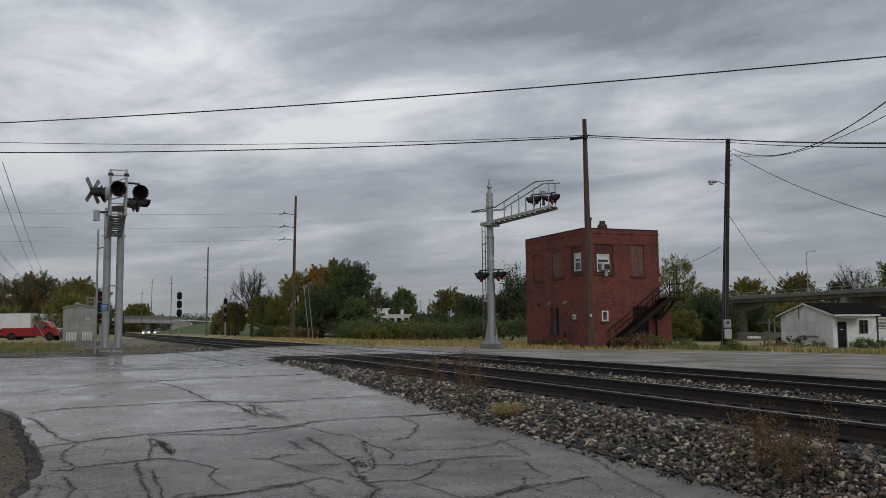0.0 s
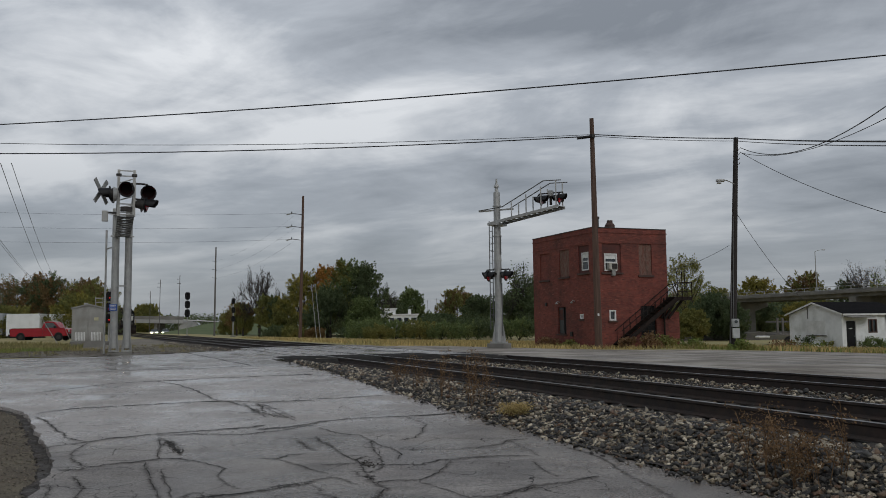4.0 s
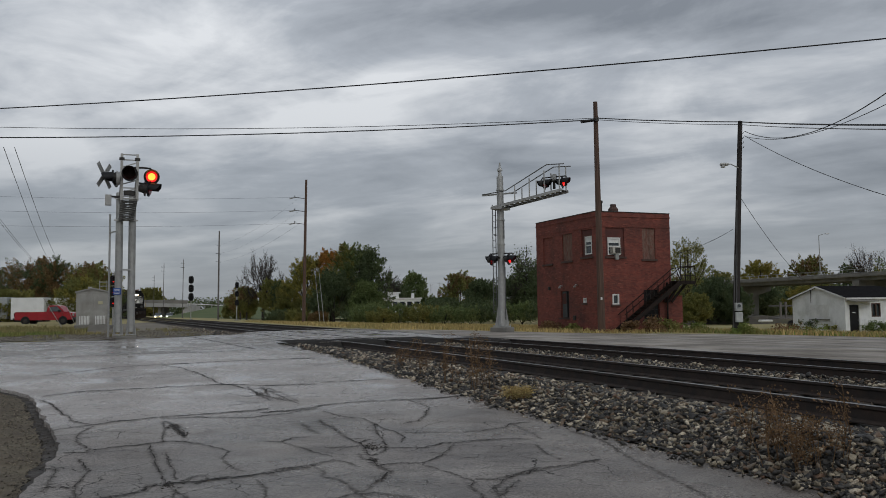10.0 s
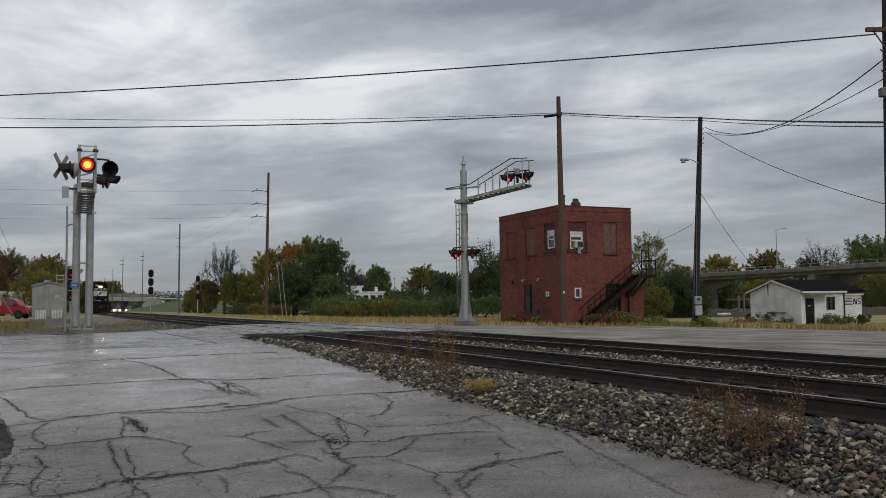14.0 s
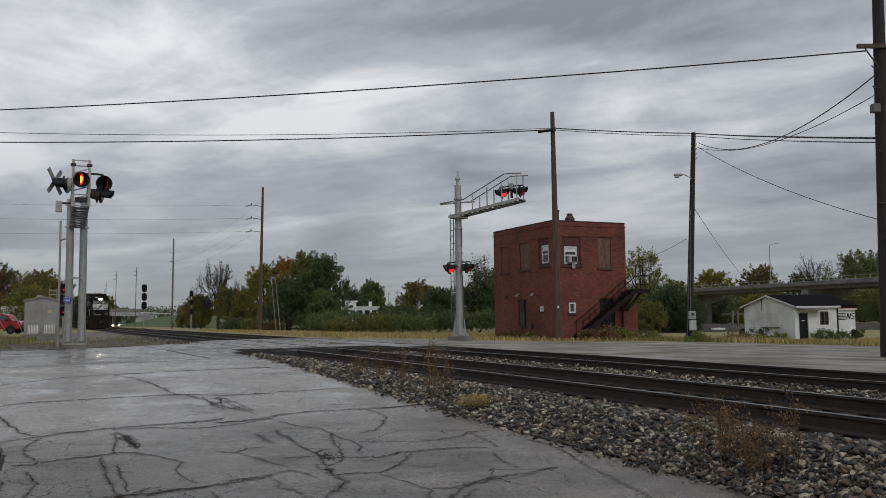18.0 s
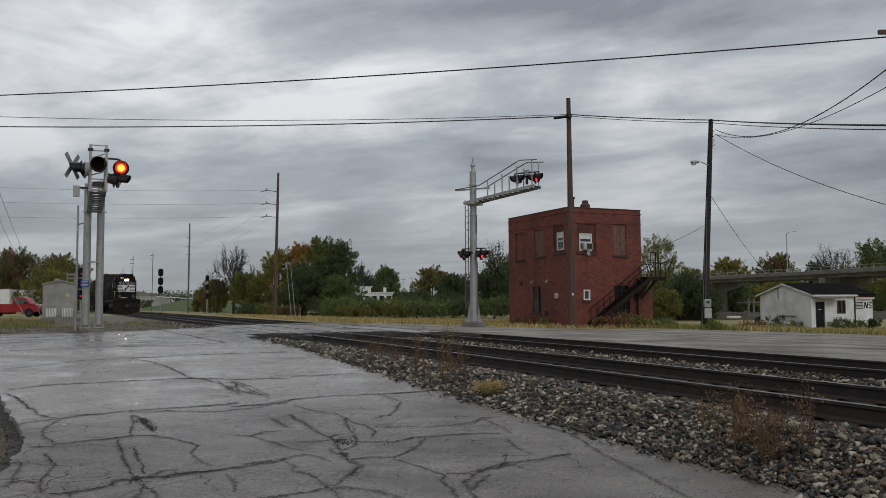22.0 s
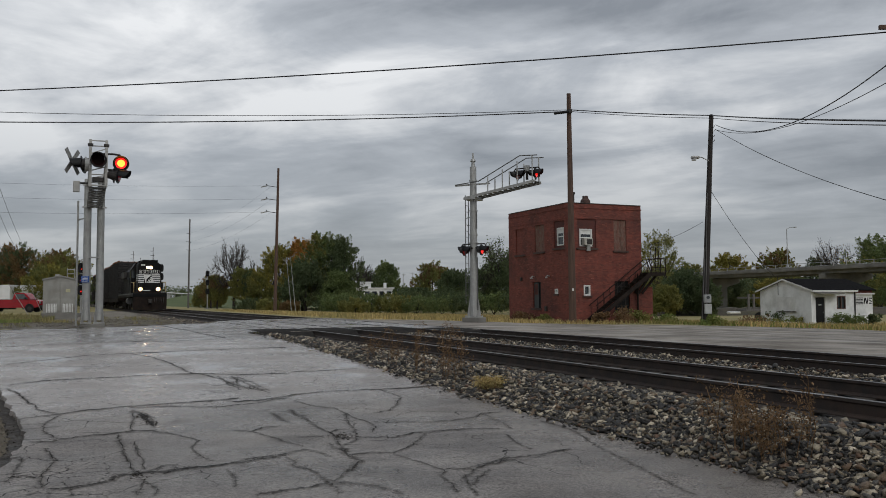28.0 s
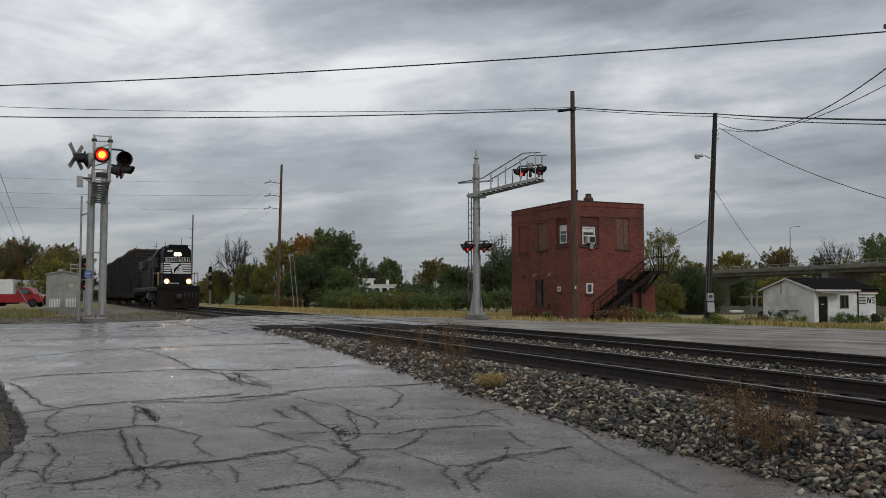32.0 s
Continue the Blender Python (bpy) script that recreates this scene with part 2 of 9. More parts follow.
def asphalt_mat():
    """Old wet asphalt: aggregate grain, damp and dry patches, and a net of fine cracks."""
    m = mat("asphalt", (0.135, 0.119, 0.107), (0.250, 0.222, 0.196), rough=0.20, rough2=0.50, scale=0.6, bump=0.55, fine=60, dirt=(0.060, 0.050, 0.042), dirt_scale=0.9, dirt_amount=0.75)
    nt = m.node_tree
    n, link = nt.nodes.new, nt.links.new
    b = nt.nodes["Principled BSDF"]
    tc = n("ShaderNodeTexCoord")
    wn = n("ShaderNodeTexNoise")
    wn.inputs["Scale"].default_value, wn.inputs["Detail"].default_value = 2.2, 6.0
    link(tc.outputs["Object"], wn.inputs["Vector"])
    add = n("ShaderNodeVectorMath")
    add.operation = "MULTIPLY_ADD"
    link(wn.outputs["Color"], add.inputs[0])
    add.inputs[1].default_value = (0.55, 0.55, 0.0)
    link(tc.outputs["Object"], add.inputs[2])
    lines = None
    for scale, width, patch, lo, hi in ((1.3, 0.010, 0.35, 0.47, 0.58), (3.4, 0.018, 0.5, 0.53, 0.63)):
        v = n("ShaderNodeTexVoronoi")
        v.voronoi_dimensions, v.feature = "2D", "DISTANCE_TO_EDGE"
        v.inputs["Scale"].default_value = scale
        link(add.outputs[0], v.inputs["Vector"])
        r = n("ShaderNodeMapRange")
        r.inputs[1].default_value, r.inputs[2].default_value, r.inputs[3].default_value, r.inputs[4].default_value = width * 0.4, width, 1.0, 0.0
        link(v.outputs["Distance"], r.inputs[0])
        g = n("ShaderNodeTexNoise")
        g.inputs["Scale"].default_value, g.inputs["Detail"].default_value = patch, 4.0
        link(tc.outputs["Object"], g.inputs["Vector"])
        gate = n("ShaderNodeMapRange")
        gate.inputs[1].default_value, gate.inputs[2].default_value = lo, hi
        link(g.outputs[0], gate.inputs[0])
        mul = n("ShaderNodeMath")
        mul.operation = "MULTIPLY"
        link(r.outputs[0], mul.inputs[0])
        link(gate.outputs[0], mul.inputs[1])
        if lines is None:
            lines = mul.outputs[0]
        else:
            mx = n("ShaderNodeMath")
            mx.operation = "MAXIMUM"
            link(lines, mx.inputs[0])
            link(mul.outputs[0], mx.inputs[1])
            lines = mx.outputs[0]
    # beyond the main joint lies a smoother slab, its paler colour partly painted-in wet sky sheen; nearer, the surface
    # is open-grained
    across = n("ShaderNodeVectorMath")
    across.operation = "DOT_PRODUCT"
    link(add.outputs[0], across.inputs[0])
    across.inputs[1].default_value = D
    slab = n("ShaderNodeMapRange")
    slab.inputs[1].default_value, slab.inputs[2].default_value = 11.4, 13.0
    link(across.outputs["Value"], slab.inputs[0])
    pale = n("ShaderNodeMix")
    pale.data_type = "RGBA"
    pn = n("ShaderNodeTexNoise")
    pn.inputs["Scale"].default_value, pn.inputs["Detail"].default_value = 0.55, 5.0
    link(tc.outputs["Object"], pn.inputs["Vector"])
    pr = n("ShaderNodeMapRange")
    pr.inputs[1].default_value, pr.inputs[2].default_value, pr.inputs[3].default_value, pr.inputs[4].default_value = 0.35, 0.6, 0.55, 1.0
    link(pn.outputs[0], pr.inputs[0])
    end = n("ShaderNodeMapRange")
    end.inputs[1].default_value, end.inputs[2].default_value, end.inputs[3].default_value, end.inputs[4].default_value = 23.5, 25.5, 1.0, 0.0
    link(across.outputs["Value"], end.inputs[0])
    span = n("ShaderNodeMath")
    span.operation = "MULTIPLY"
    link(slab.outputs[0], span.inputs[0])
    link(end.outputs[0], span.inputs[1])
    pm = n("ShaderNodeMath")
    pm.operation = "MULTIPLY"
    link(span.outputs[0], pm.inputs[0])
    link(pr.outputs[0], pm.inputs[1])
    link(pm.outputs[0], pale.inputs[0])
    link(b.inputs["Base Color"].links[0].from_socket, pale.inputs[6])
    pale.inputs[7].default_value = (0.34, 0.308, 0.285, 1)
    mix = n("ShaderNodeMix")
    mix.data_type = "RGBA"
    link(lines, mix.inputs[0])
    link(pale.outputs[2], mix.inputs[6])
    mix.inputs[7].default_value = (0.02, 0.019, 0.018, 1)
    # pale and dark grains of aggregate
    sp = n("ShaderNodeTexNoise")
    sp.inputs["Scale"].default_value, sp.inputs["Detail"].default_value, sp.inputs["Roughness"].default_value = 42.0, 6.0, 0.8
    link(tc.outputs["Object"], sp.inputs["Vector"])
    sr = n("ShaderNodeMapRange")
    sr.inputs[1].default_value, sr.inputs[2].default_value, sr.inputs[3].default_value, sr.inputs[4].default_value = 0.41, 0.59, 0.40, 1.60
    link(sp.outputs[0], sr.inputs[0])
    hs = n("ShaderNodeHueSaturation")
    link(sr.outputs[0], hs.inputs["Value"])
    link(mix.outputs[2], hs.inputs["Color"])
    link(hs.outputs[0], b.inputs["Base Color"])
    rm = n("ShaderNodeMix")
    link(lines, rm.inputs[0])
    link(b.inputs["Roughness"].links[0].from_socket, rm.inputs[2])
    rm.inputs[3].default_value = 0.95
    # rain lies as a thin film on the smooth slab: glossy pools between matt, drying patches
    fn = n("ShaderNodeTexNoise")
    fn.inputs["Scale"].default_value, fn.inputs["Detail"].default_value, fn.inputs["Roughness"].default_value = 0.8, 6.0, 0.6
    link(tc.outputs["Object"], fn.inputs["Vector"])
    fr = n("ShaderNodeMapRange")
    fr.inputs[1].default_value, fr.inputs[2].default_value = 0.46, 0.64
    link(fn.outputs[0], fr.inputs[0])
    film = n("ShaderNodeMath")
    film.operation = "MULTIPLY"
    link(slab.outputs[0], film.inputs[0])
    link(fr.outputs[0], film.inputs[1])
    wet = n("ShaderNodeMix")
    link(film.outputs[0], wet.inputs[0])
    link(rm.outputs[0], wet.inputs[2])
    wet.inputs[3].default_value = 0.06
    link(wet.outputs[0], b.inputs["Roughness"])
    relief = n("ShaderNodeMapRange")
    relief.inputs[3].default_value, relief.inputs[4].default_value = 0.55, 0.035
    link(film.outputs[0], relief.inputs[0])
    link(relief.outputs[0], b.inputs["Normal"].links[0].from_node.inputs["Strength"])
    return m


ASPHALT = asphalt_mat()
LOT = mat("worn_yard_asphalt", (0.36, 0.325, 0.28), (0.17, 0.150, 0.128), rough=0.45, rough2=0.98, scale=0.55, bump=1.0, fine=14, dirt=(0.085, 0.072, 0.058), dirt_scale=0.32, dirt_amount=0.9, spec=0.3)
OLD_ASPHALT = mat("old_black_asphalt", (0.022, 0.021, 0.020), (0.042, 0.039, 0.036), rough=1.0, scale=5, bump=0.9, fine=30, spec=0.08)
MUD = mat("wet_mud", (0.022, 0.018, 0.015), (0.048, 0.039, 0.030), rough=0.6, rough2=0.95, scale=4, bump=0.9, fine=35)
SHOULDER = mat("tan_gravel_shoulder", (0.145, 0.122, 0.084), (0.085, 0.070, 0.050), rough=0.95, scale=2.2, bump=0.9, fine=45, dirt=(0.10, 0.075, 0.05), dirt_scale=1.4, dirt_amount=0.7)
CRACK = mat("crack_fill", (0.010, 0.009, 0.008), (0.026, 0.023, 0.019), rough=0.95, scale=9, bump=0.6, fine=60)
DIRT = mat("dirt_and_gravel", (0.21, 0.185, 0.15), (0.13, 0.112, 0.09), rough=0.95, scale=1.2, bump=0.6, fine=30, dirt=(0.13, 0.14, 0.05), dirt_scale=0.15, dirt_amount=0.5)
GRASSLAND = mat("dry_grass_ground", (0.33, 0.27, 0.12), (0.21, 0.20, 0.08), rough=0.95, scale=0.25, bump=0.5, fine=20, dirt=(0.30, 0.22, 0.09), dirt_scale=0.6, dirt_amount=0.5)
CINDER = mat("old_cinders", (0.075, 0.062, 0.045), (0.040, 0.036, 0.028), rough=0.95, scale=0.8, bump=0.9, fine=12, dirt=(0.09, 0.085, 0.035), dirt_scale=0.5, dirt_amount=0.6)
BALLAST = mat("ballast_bed", (0.055, 0.047, 0.04), (0.025, 0.022, 0.02), rough=0.95, scale=14, bump=1.0, fine=25)
def stone_mat(name, source):
    """Crushed stone: each piece takes its own tone from dark grey to buff and pale."""
    m = mat(name, (0.2, 0.2, 0.2), rough=0.5, scale=14, bump=0.6, fine=90)
    nt = m.node_tree
    b = nt.nodes["Principled BSDF"]
    src = nt.nodes.new("ShaderNodeNewGeometry").outputs["Random Per Island"] if source == "island" else nt.nodes.new("ShaderNodeObjectInfo").outputs["Random"]
    ramp = nt.nodes.new("ShaderNodeValToRGB")
    el = ramp.color_ramp.elements
    el[0].position, el[0].color = 0.0, (0.026, 0.026, 0.027, 1)
    el[1].position, el[1].color = 1.0, (0.56, 0.52, 0.44, 1)
    for pos, col in ((0.34, (0.034, 0.034, 0.034)), (0.54, (0.085, 0.083, 0.077)), (0.60, (0.13, 0.10, 0.066)), (0.68, (0.12, 0.07, 0.045)), (0.74, (0.20, 0.185, 0.15)), (0.86, (0.30, 0.27, 0.21)), (0.95, (0.42, 0.39, 0.33))):
        el.new(pos).color = (*col, 1)
    nt.links.new(src, ramp.inputs[0])
    mul = nt.nodes.new("ShaderNodeMix")
    mul.data_type, mul.blend_type = "RGBA", "MULTIPLY"
    mul.inputs[0].default_value = 1.0
    old = b.inputs["Base Color"].links[0].from_socket
    gain = nt.nodes.new("ShaderNodeMix")
    gain.data_type, gain.blend_type = "RGBA", "MULTIPLY"
    gain.inputs[0].default_value = 1.0
    nt.links.new(old, gain.inputs[6])
    gain.inputs[7].default_value = (6.6, 6.15, 5.5, 1)
    nt.links.new(gain.outputs[2], mul.inputs[6])
    nt.links.new(ramp.outputs[0], mul.inputs[7])
    nt.links.new(mul.outputs[2], b.inputs["Base Color"])
    return m


GRIT = mat("tan_grit", (0.18, 0.156, 0.118), (0.105, 0.092, 0.07), rough=0.9, scale=8, bump=0.3, island=0.55)
STONE = stone_mat("crushed_stone", "island")
STONE_ONE = stone_mat("crushed_stone_single", "object")
RUST = mat("rusted_steel", (0.045, 0.028, 0.02), (0.022, 0.017, 0.014), rough=0.75, scale=6, bump=0.3, fine=80)
RAILTOP = mat("polished_rail", (0.26, 0.25, 0.24), (0.15, 0.14, 0.13), rough=0.38, metal=1.0, scale=2, bump=0.02, stretch=(1, 1, 1))
TIE = mat("creosoted_tie", (0.035, 0.028, 0.022), (0.06, 0.05, 0.042), rough=0.9, scale=5, bump=0.6, fine=30)
BRICK = mat("red_brick", (0.225, 0.060, 0.042), (0.16, 0.044, 0.033), rough=0.9, scale=2.0, bump=0.3, fine=30, dirt=(0.07, 0.03, 0.025), dirt_scale=0.4, dirt_amount=0.7)


def coursed(m, brick_length=0.215, course=0.0755):
    """Lay courses of bricks and mortar joints over a brick material, along x + y and up z."""
    nt = m.node_tree
    n, link = nt.nodes.new, nt.links.new
    b = nt.nodes["Principled BSDF"]
    tc, sep, com, add = n("ShaderNodeTexCoord"), n("ShaderNodeSeparateXYZ"), n("ShaderNodeCombineXYZ"), n("ShaderNodeMath")
    link(tc.outputs["Object"], sep.inputs[0])
    link(sep.outputs[0], add.inputs[0])
    link(sep.outputs[1], add.inputs[1])
    link(add.outputs[0], com.inputs[0])
    link(sep.outputs[2], com.inputs[1])
    t = n("ShaderNodeTexBrick")
    t.inputs["Scale"].default_value = 1.0
    t.inputs["Brick Width"].default_value, t.inputs["Row Height"].default_value = brick_length, course
    t.inputs["Mortar Size"].default_value, t.inputs["Mortar Smooth"].default_value = 0.007, 0.3
    t.inputs["Color1"].default_value = (0.74, 0.72, 0.72, 1)
    t.inputs["Color2"].default_value = (1.16, 1.15, 1.10, 1)
    t.inputs["Mortar"].default_value = (0.70, 1.05, 1.2, 1)
    link(com.outputs[0], t.inputs["Vector"])
    x = n("ShaderNodeMix")
    x.data_type, x.blend_type = "RGBA", "MULTIPLY"
    x.inputs[0].default_value = 1.0
    link(b.inputs["Base Color"].links[0].from_socket, x.inputs[6])
    link(t.outputs["Color"], x.inputs[7])
    link(x.outputs[2], b.inputs["Base Color"])
    return m


coursed(BRICK)
BOARD = mat("boarded_window", (0.150, 0.056, 0.040), (0.185, 0.125, 0.098), rough=0.9, scale=5.5, bump=0.6, fine=25, dirt=(0.06, 0.035, 0.028), dirt_scale=2.5, dirt_amount=0.7, stretch=(1.6, 1.6, 0.7))
WHITEP = mat("white_paint", (0.72, 0.72, 0.70), (0.60, 0.60, 0.58), rough=0.6, scale=2, bump=0.1, fine=40, dirt=(0.42, 0.42, 0.38), dirt_scale=0.9, dirt_amount=0.5)
WINGLASS = mat("window_glass", (0.05, 0.06, 0.065), (0.02, 0.025, 0.03), rough=0.06, scale=0.8, bump=0.0, spec=0.8)
GALV = mat("galvanised_steel", (0.42, 0.42, 0.40), (0.33, 0.33, 0.32), rough=0.5, metal=0.55, scale=3, bump=0.08, fine=30, dirt=(0.25, 0.24, 0.22), dirt_scale=0.9, dirt_amount=0.5)
WORN_STEEL = mat("weathered_steel", (0.15, 0.15, 0.145), (0.10, 0.10, 0.097), rough=0.6, metal=0.3, scale=3, bump=0.1, fine=30)
BLACKP = mat("black_paint", (0.007, 0.007, 0.008), (0.012, 0.012, 0.013), rough=0.5, scale=3, bump=0.05, spec=0.25)
DARKMETAL = mat("dark_metal", (0.03, 0.028, 0.027), (0.05, 0.045, 0.04), rough=0.6, metal=0.4, scale=4, bump=0.15)
POLEWOOD = mat("weathered_pole_wood", (0.125, 0.075, 0.054), (0.068, 0.042, 0.032), rough=0.9, scale=2, bump=0.5, fine=18, stretch=(6, 6, 0.35))
POLEGREY = mat("greyed_pole_wood", (0.15, 0.14, 0.13), (0.10, 0.094, 0.088), rough=0.9, scale=2, bump=0.4, fine=18, stretch=(6, 6, 0.35))
POLEDARK = mat("creosoted_pole_wood", (0.018, 0.015, 0.014), (0.032, 0.025, 0.022), rough=0.85, scale=2, bump=0.5, fine=18, stretch=(6, 6, 0.35))
CABLE = mat("cable_black", (0.015, 0.015, 0.016), rough=0.6, bump=0)
CONCRETE = mat("concrete", (0.22, 0.21, 0.19), (0.15, 0.145, 0.13), rough=0.85, scale=0.5, bump=0.2, fine=15, dirt=(0.14, 0.13, 0.12), dirt_scale=0.25, dirt_amount=0.6)
RED_CAR = mat("red_car_paint", (0.30, 0.008, 0.018), (0.26, 0.007, 0.014), rough=0.25, scale=1, bump=0.0, spec=0.6)
SHEDW = mat("whitewashed_block", (0.78, 0.79, 0.78), (0.66, 0.67, 0.66), rough=0.85, scale=1.3, bump=0.25, fine=14, dirt=(0.36, 0.36, 0.31), dirt_scale=0.9, dirt_amount=0.45)
SHINGLE = mat("dark_roofing", (0.007, 0.0068, 0.0075), (0.012, 0.0115, 0.012), rough=1.0, spec=0.06, scale=4, bump=0.4, fine=20)
LAMP_WHITE = mat("headlight_glow", (1.0, 0.80, 0.52), rough=0.3, bump=0, emit=40.0)
# glowing orange for rings that stand in for the glare round the lamps
LAMP_GLARE = mat("warm_lamp_glare", (1.0, 0.50, 0.22), rough=0.3, bump=0, emit=1.8)
LAMP_RED = mat("lit_red_lens", (1.0, 0.02, 0.015), rough=0.3, bump=0, emit=0.9)
LAMP_CORE = mat("lit_red_lens_core", (1.0, 0.46, 0.05), rough=0.3, bump=0, emit=1.8)
LENS_DARK = mat("unlit_red_lens", (0.008, 0.002, 0.002), rough=0.5, bump=0, spec=0.06)
LENS_RED = mat("red_roundel", (0.30, 0.008, 0.018), rough=0.3, bump=0, spec=0.3)


def leaf_mat(name, c1, c2, c3, vary=0.35):
    """Leaves: their own colour, part of the light shining through them."""
    m = mat(name, c1, c2, rough=0.7, scale=0.35, bump=0, dirt=c3, dirt_scale=0.25, dirt_amount=0.8, island=vary, spec=0.25)
    nt = m.node_tree
    b = nt.nodes["Principled BSDF"]
    t = nt.nodes.new("ShaderNodeBsdfTranslucent")
    x = nt.nodes.new("ShaderNodeMixShader")
    x.inputs[0].default_value = 0.35
    nt.links.new(b.inputs["Base Color"].links[0].from_socket, t.inputs[0])
    nt.links.new(b.outputs[0], x.inputs[1])
    nt.links.new(t.outputs[0], x.inputs[2])
    nt.links.new(x.outputs[0], nt.nodes["Material Output"].inputs[0])
    return m


LEAF_GREEN = leaf_mat("leaves_green", (0.161, 0.207, 0.076), (0.110, 0.151, 0.059), (0.224, 0.231, 0.082))
LEAF_DARK = leaf_mat("leaves_dark_green", (0.092, 0.123, 0.060), (0.111, 0.142, 0.065), (0.154, 0.163, 0.068))
LEAF_OLIVE = leaf_mat("leaves_olive", (0.227, 0.218, 0.065), (0.145, 0.162, 0.055), (0.307, 0.244, 0.065))
LEAF_YELLOW = leaf_mat("leaves_yellow", (0.305, 0.258, 0.055), (0.208, 0.196, 0.052), (0.367, 0.258, 0.055))
LEAF_ORANGE = leaf_mat("leaves_orange", (0.510, 0.210, 0.048), (0.330, 0.180, 0.048), (0.255, 0.195, 0.057))
LEAF_RUST = leaf_mat("leaves_rust", (0.230, 0.150, 0.070), (0.180, 0.112, 0.050), (0.160, 0.140, 0.052))
BARK = mat("bark", (0.06, 0.05, 0.042), (0.035, 0.03, 0.026), rough=0.95, scale=3, bump=0.6, fine=15)
GRASS_DRY = leaf_mat("dry_grass_blades", (0.50, 0.37, 0.16), (0.37, 0.295, 0.12), (0.22, 0.22, 0.085), 0.4)
GRASS_GREEN = leaf_mat("green_grass_blades", (0.14, 0.20, 0.05), (0.20, 0.21, 0.065), (0.28, 0.24, 0.08), 0.3)
GRASS_DULL = leaf_mat("faded_grass_blades", (0.30, 0.25, 0.115), (0.23, 0.20, 0.085), (0.15, 0.16, 0.06), 0.4)
WEED = leaf_mat("dead_weed", (0.24, 0.145, 0.075), (0.15, 0.10, 0.055), (0.26, 0.14, 0.06), 0.5)


# ---- building blocks ----
def thing(name, m, label, category, group="", kind=""):
    ob = new(name)
    ob.empty_display_size = 0.3
    ob.matrix_world = m
    return tagged(ob, label, category, group, kind)


def part(name, bm, material, parent, label="", smooth=False):
    """One mesh object under a thing or a part, from a bmesh given in the parent's space."""
    me = bpy.data.meshes.new(name)
    bmesh.ops.recalc_face_normals(bm, faces=bm.faces)
    bm.to_mesh(me)
    bm.free()
    me.materials.append(material)
    if smooth:
        me.polygons.foreach_set("use_smooth", [True] * len(me.polygons))
    ob = new(name, me)
    ob.parent = parent
    return tagged(ob, label)


def again(name, ob, parent, m):
    """A further part on the mesh of ob, at the pose m in its parent's space."""
    o = new(name, ob.data)
    o.parent = parent
    o.matrix_basis = m
    return o


def single(name, bm, material, m, label, category, group="", kind="", smooth=False):
    ob = part(name, bm, material, None, "", smooth)
    ob.matrix_world = m
    return tagged(ob, label, category, group, kind)


def box(bm, c, size, rot=(0, 0, 0), bevel=0.0, taper=None):
    r = bmesh.ops.create_cube(bm, size=1.0)
    vs = r["verts"]
    if taper:
        for v in vs:
            if v.co.z > 0:
                v.co.x *= taper[0]
                v.co.y *= taper[1]
    bmesh.ops.transform(bm, matrix=pose(*c, *rot) @ Matrix.Diagonal((*size, 1)), verts=vs)
    if bevel:
        es = list({e for v in vs for e in v.link_edges})
        bmesh.ops.bevel(bm, geom=es, offset=bevel, segments=2, affect="EDGES", profile=0.5)
    return bm


def bar(bm, a, b, r0, r1=None, n=10, caps=True):
    a, b = Vector(a), Vector(b)
    d = b - a
    m = Matrix.Translation((a + b) / 2) @ d.to_track_quat("Z", "Y").to_matrix().to_4x4()
    bmesh.ops.create_cone(bm, cap_ends=caps, segments=n, radius1=r0, radius2=r0 if r1 is None else r1, depth=d.length, matrix=m)
    return bm


def beam(bm, a, b, w, h):
    """A straight flat bar of width w (level) and height h from a to b."""
    a, b = Vector(a), Vector(b)
    d = b - a
    x = d.cross(Vector((0, 0, 1)))
    x = Vector((1, 0, 0)) if x.length < 1e-4 else x.normalized()
    z = x.cross(d).normalized()
    m = Matrix((x, d.normalized(), z)).transposed().to_4x4()
    m.translation = (a + b) / 2
    r = bmesh.ops.create_cube(bm, size=1.0)
    bmesh.ops.transform(bm, matrix=m @ Matrix.Diagonal((w, d.length, h, 1)), verts=r["verts"])
    return bm


def tube(bm, pts, r, n=6):
    pts = [Vector(p) for p in pts]
    rings = []
    for i, p in enumerate(pts):
        d = (pts[min(i + 1, len(pts) - 1)] - pts[max(i - 1, 0)]).normalized()
        x = d.cross(Vector((0, 0, 1)))
        x = Vector((1, 0, 0)) if x.length < 1e-4 else x.normalized()
        y = x.cross(d)
        rings.append([bm.verts.new(p + (x * math.cos(6.28319 * k / n) + y * math.sin(6.28319 * k / n)) * r) for k in range(n)])
    for a, b in zip(rings, rings[1:]):
        for k in range(n):
            bm.faces.new((a[k], a[(k + 1) % n], b[(k + 1) % n], b[k]))
    bm.faces.new(rings[0])
    bm.faces.new(rings[-1][::-1])
    return bm


def prism(bm, outline, y0, y1, axis="y"):
    """The outline (pairs) pushed from y0 to y1: across y (pairs are x, z), x (y, z) or z (x, y)."""
    def at(p, q):
        return {"y": (p[0], q, p[1]), "x": (q, p[0], p[1]), "z": (p[0], p[1], q)}[axis]
    a = [bm.verts.new(at(p, y0)) for p in outline]
    b = [bm.verts.new(at(p, y1)) for p in outline]
    k = len(outline)
    for i in range(k):
        bm.faces.new((a[i], a[(i + 1) % k], b[(i + 1) % k], b[i]))
    bm.faces.new(a[::-1])
    bm.faces.new(b)
    return bm


def B():
    return bmesh.new()


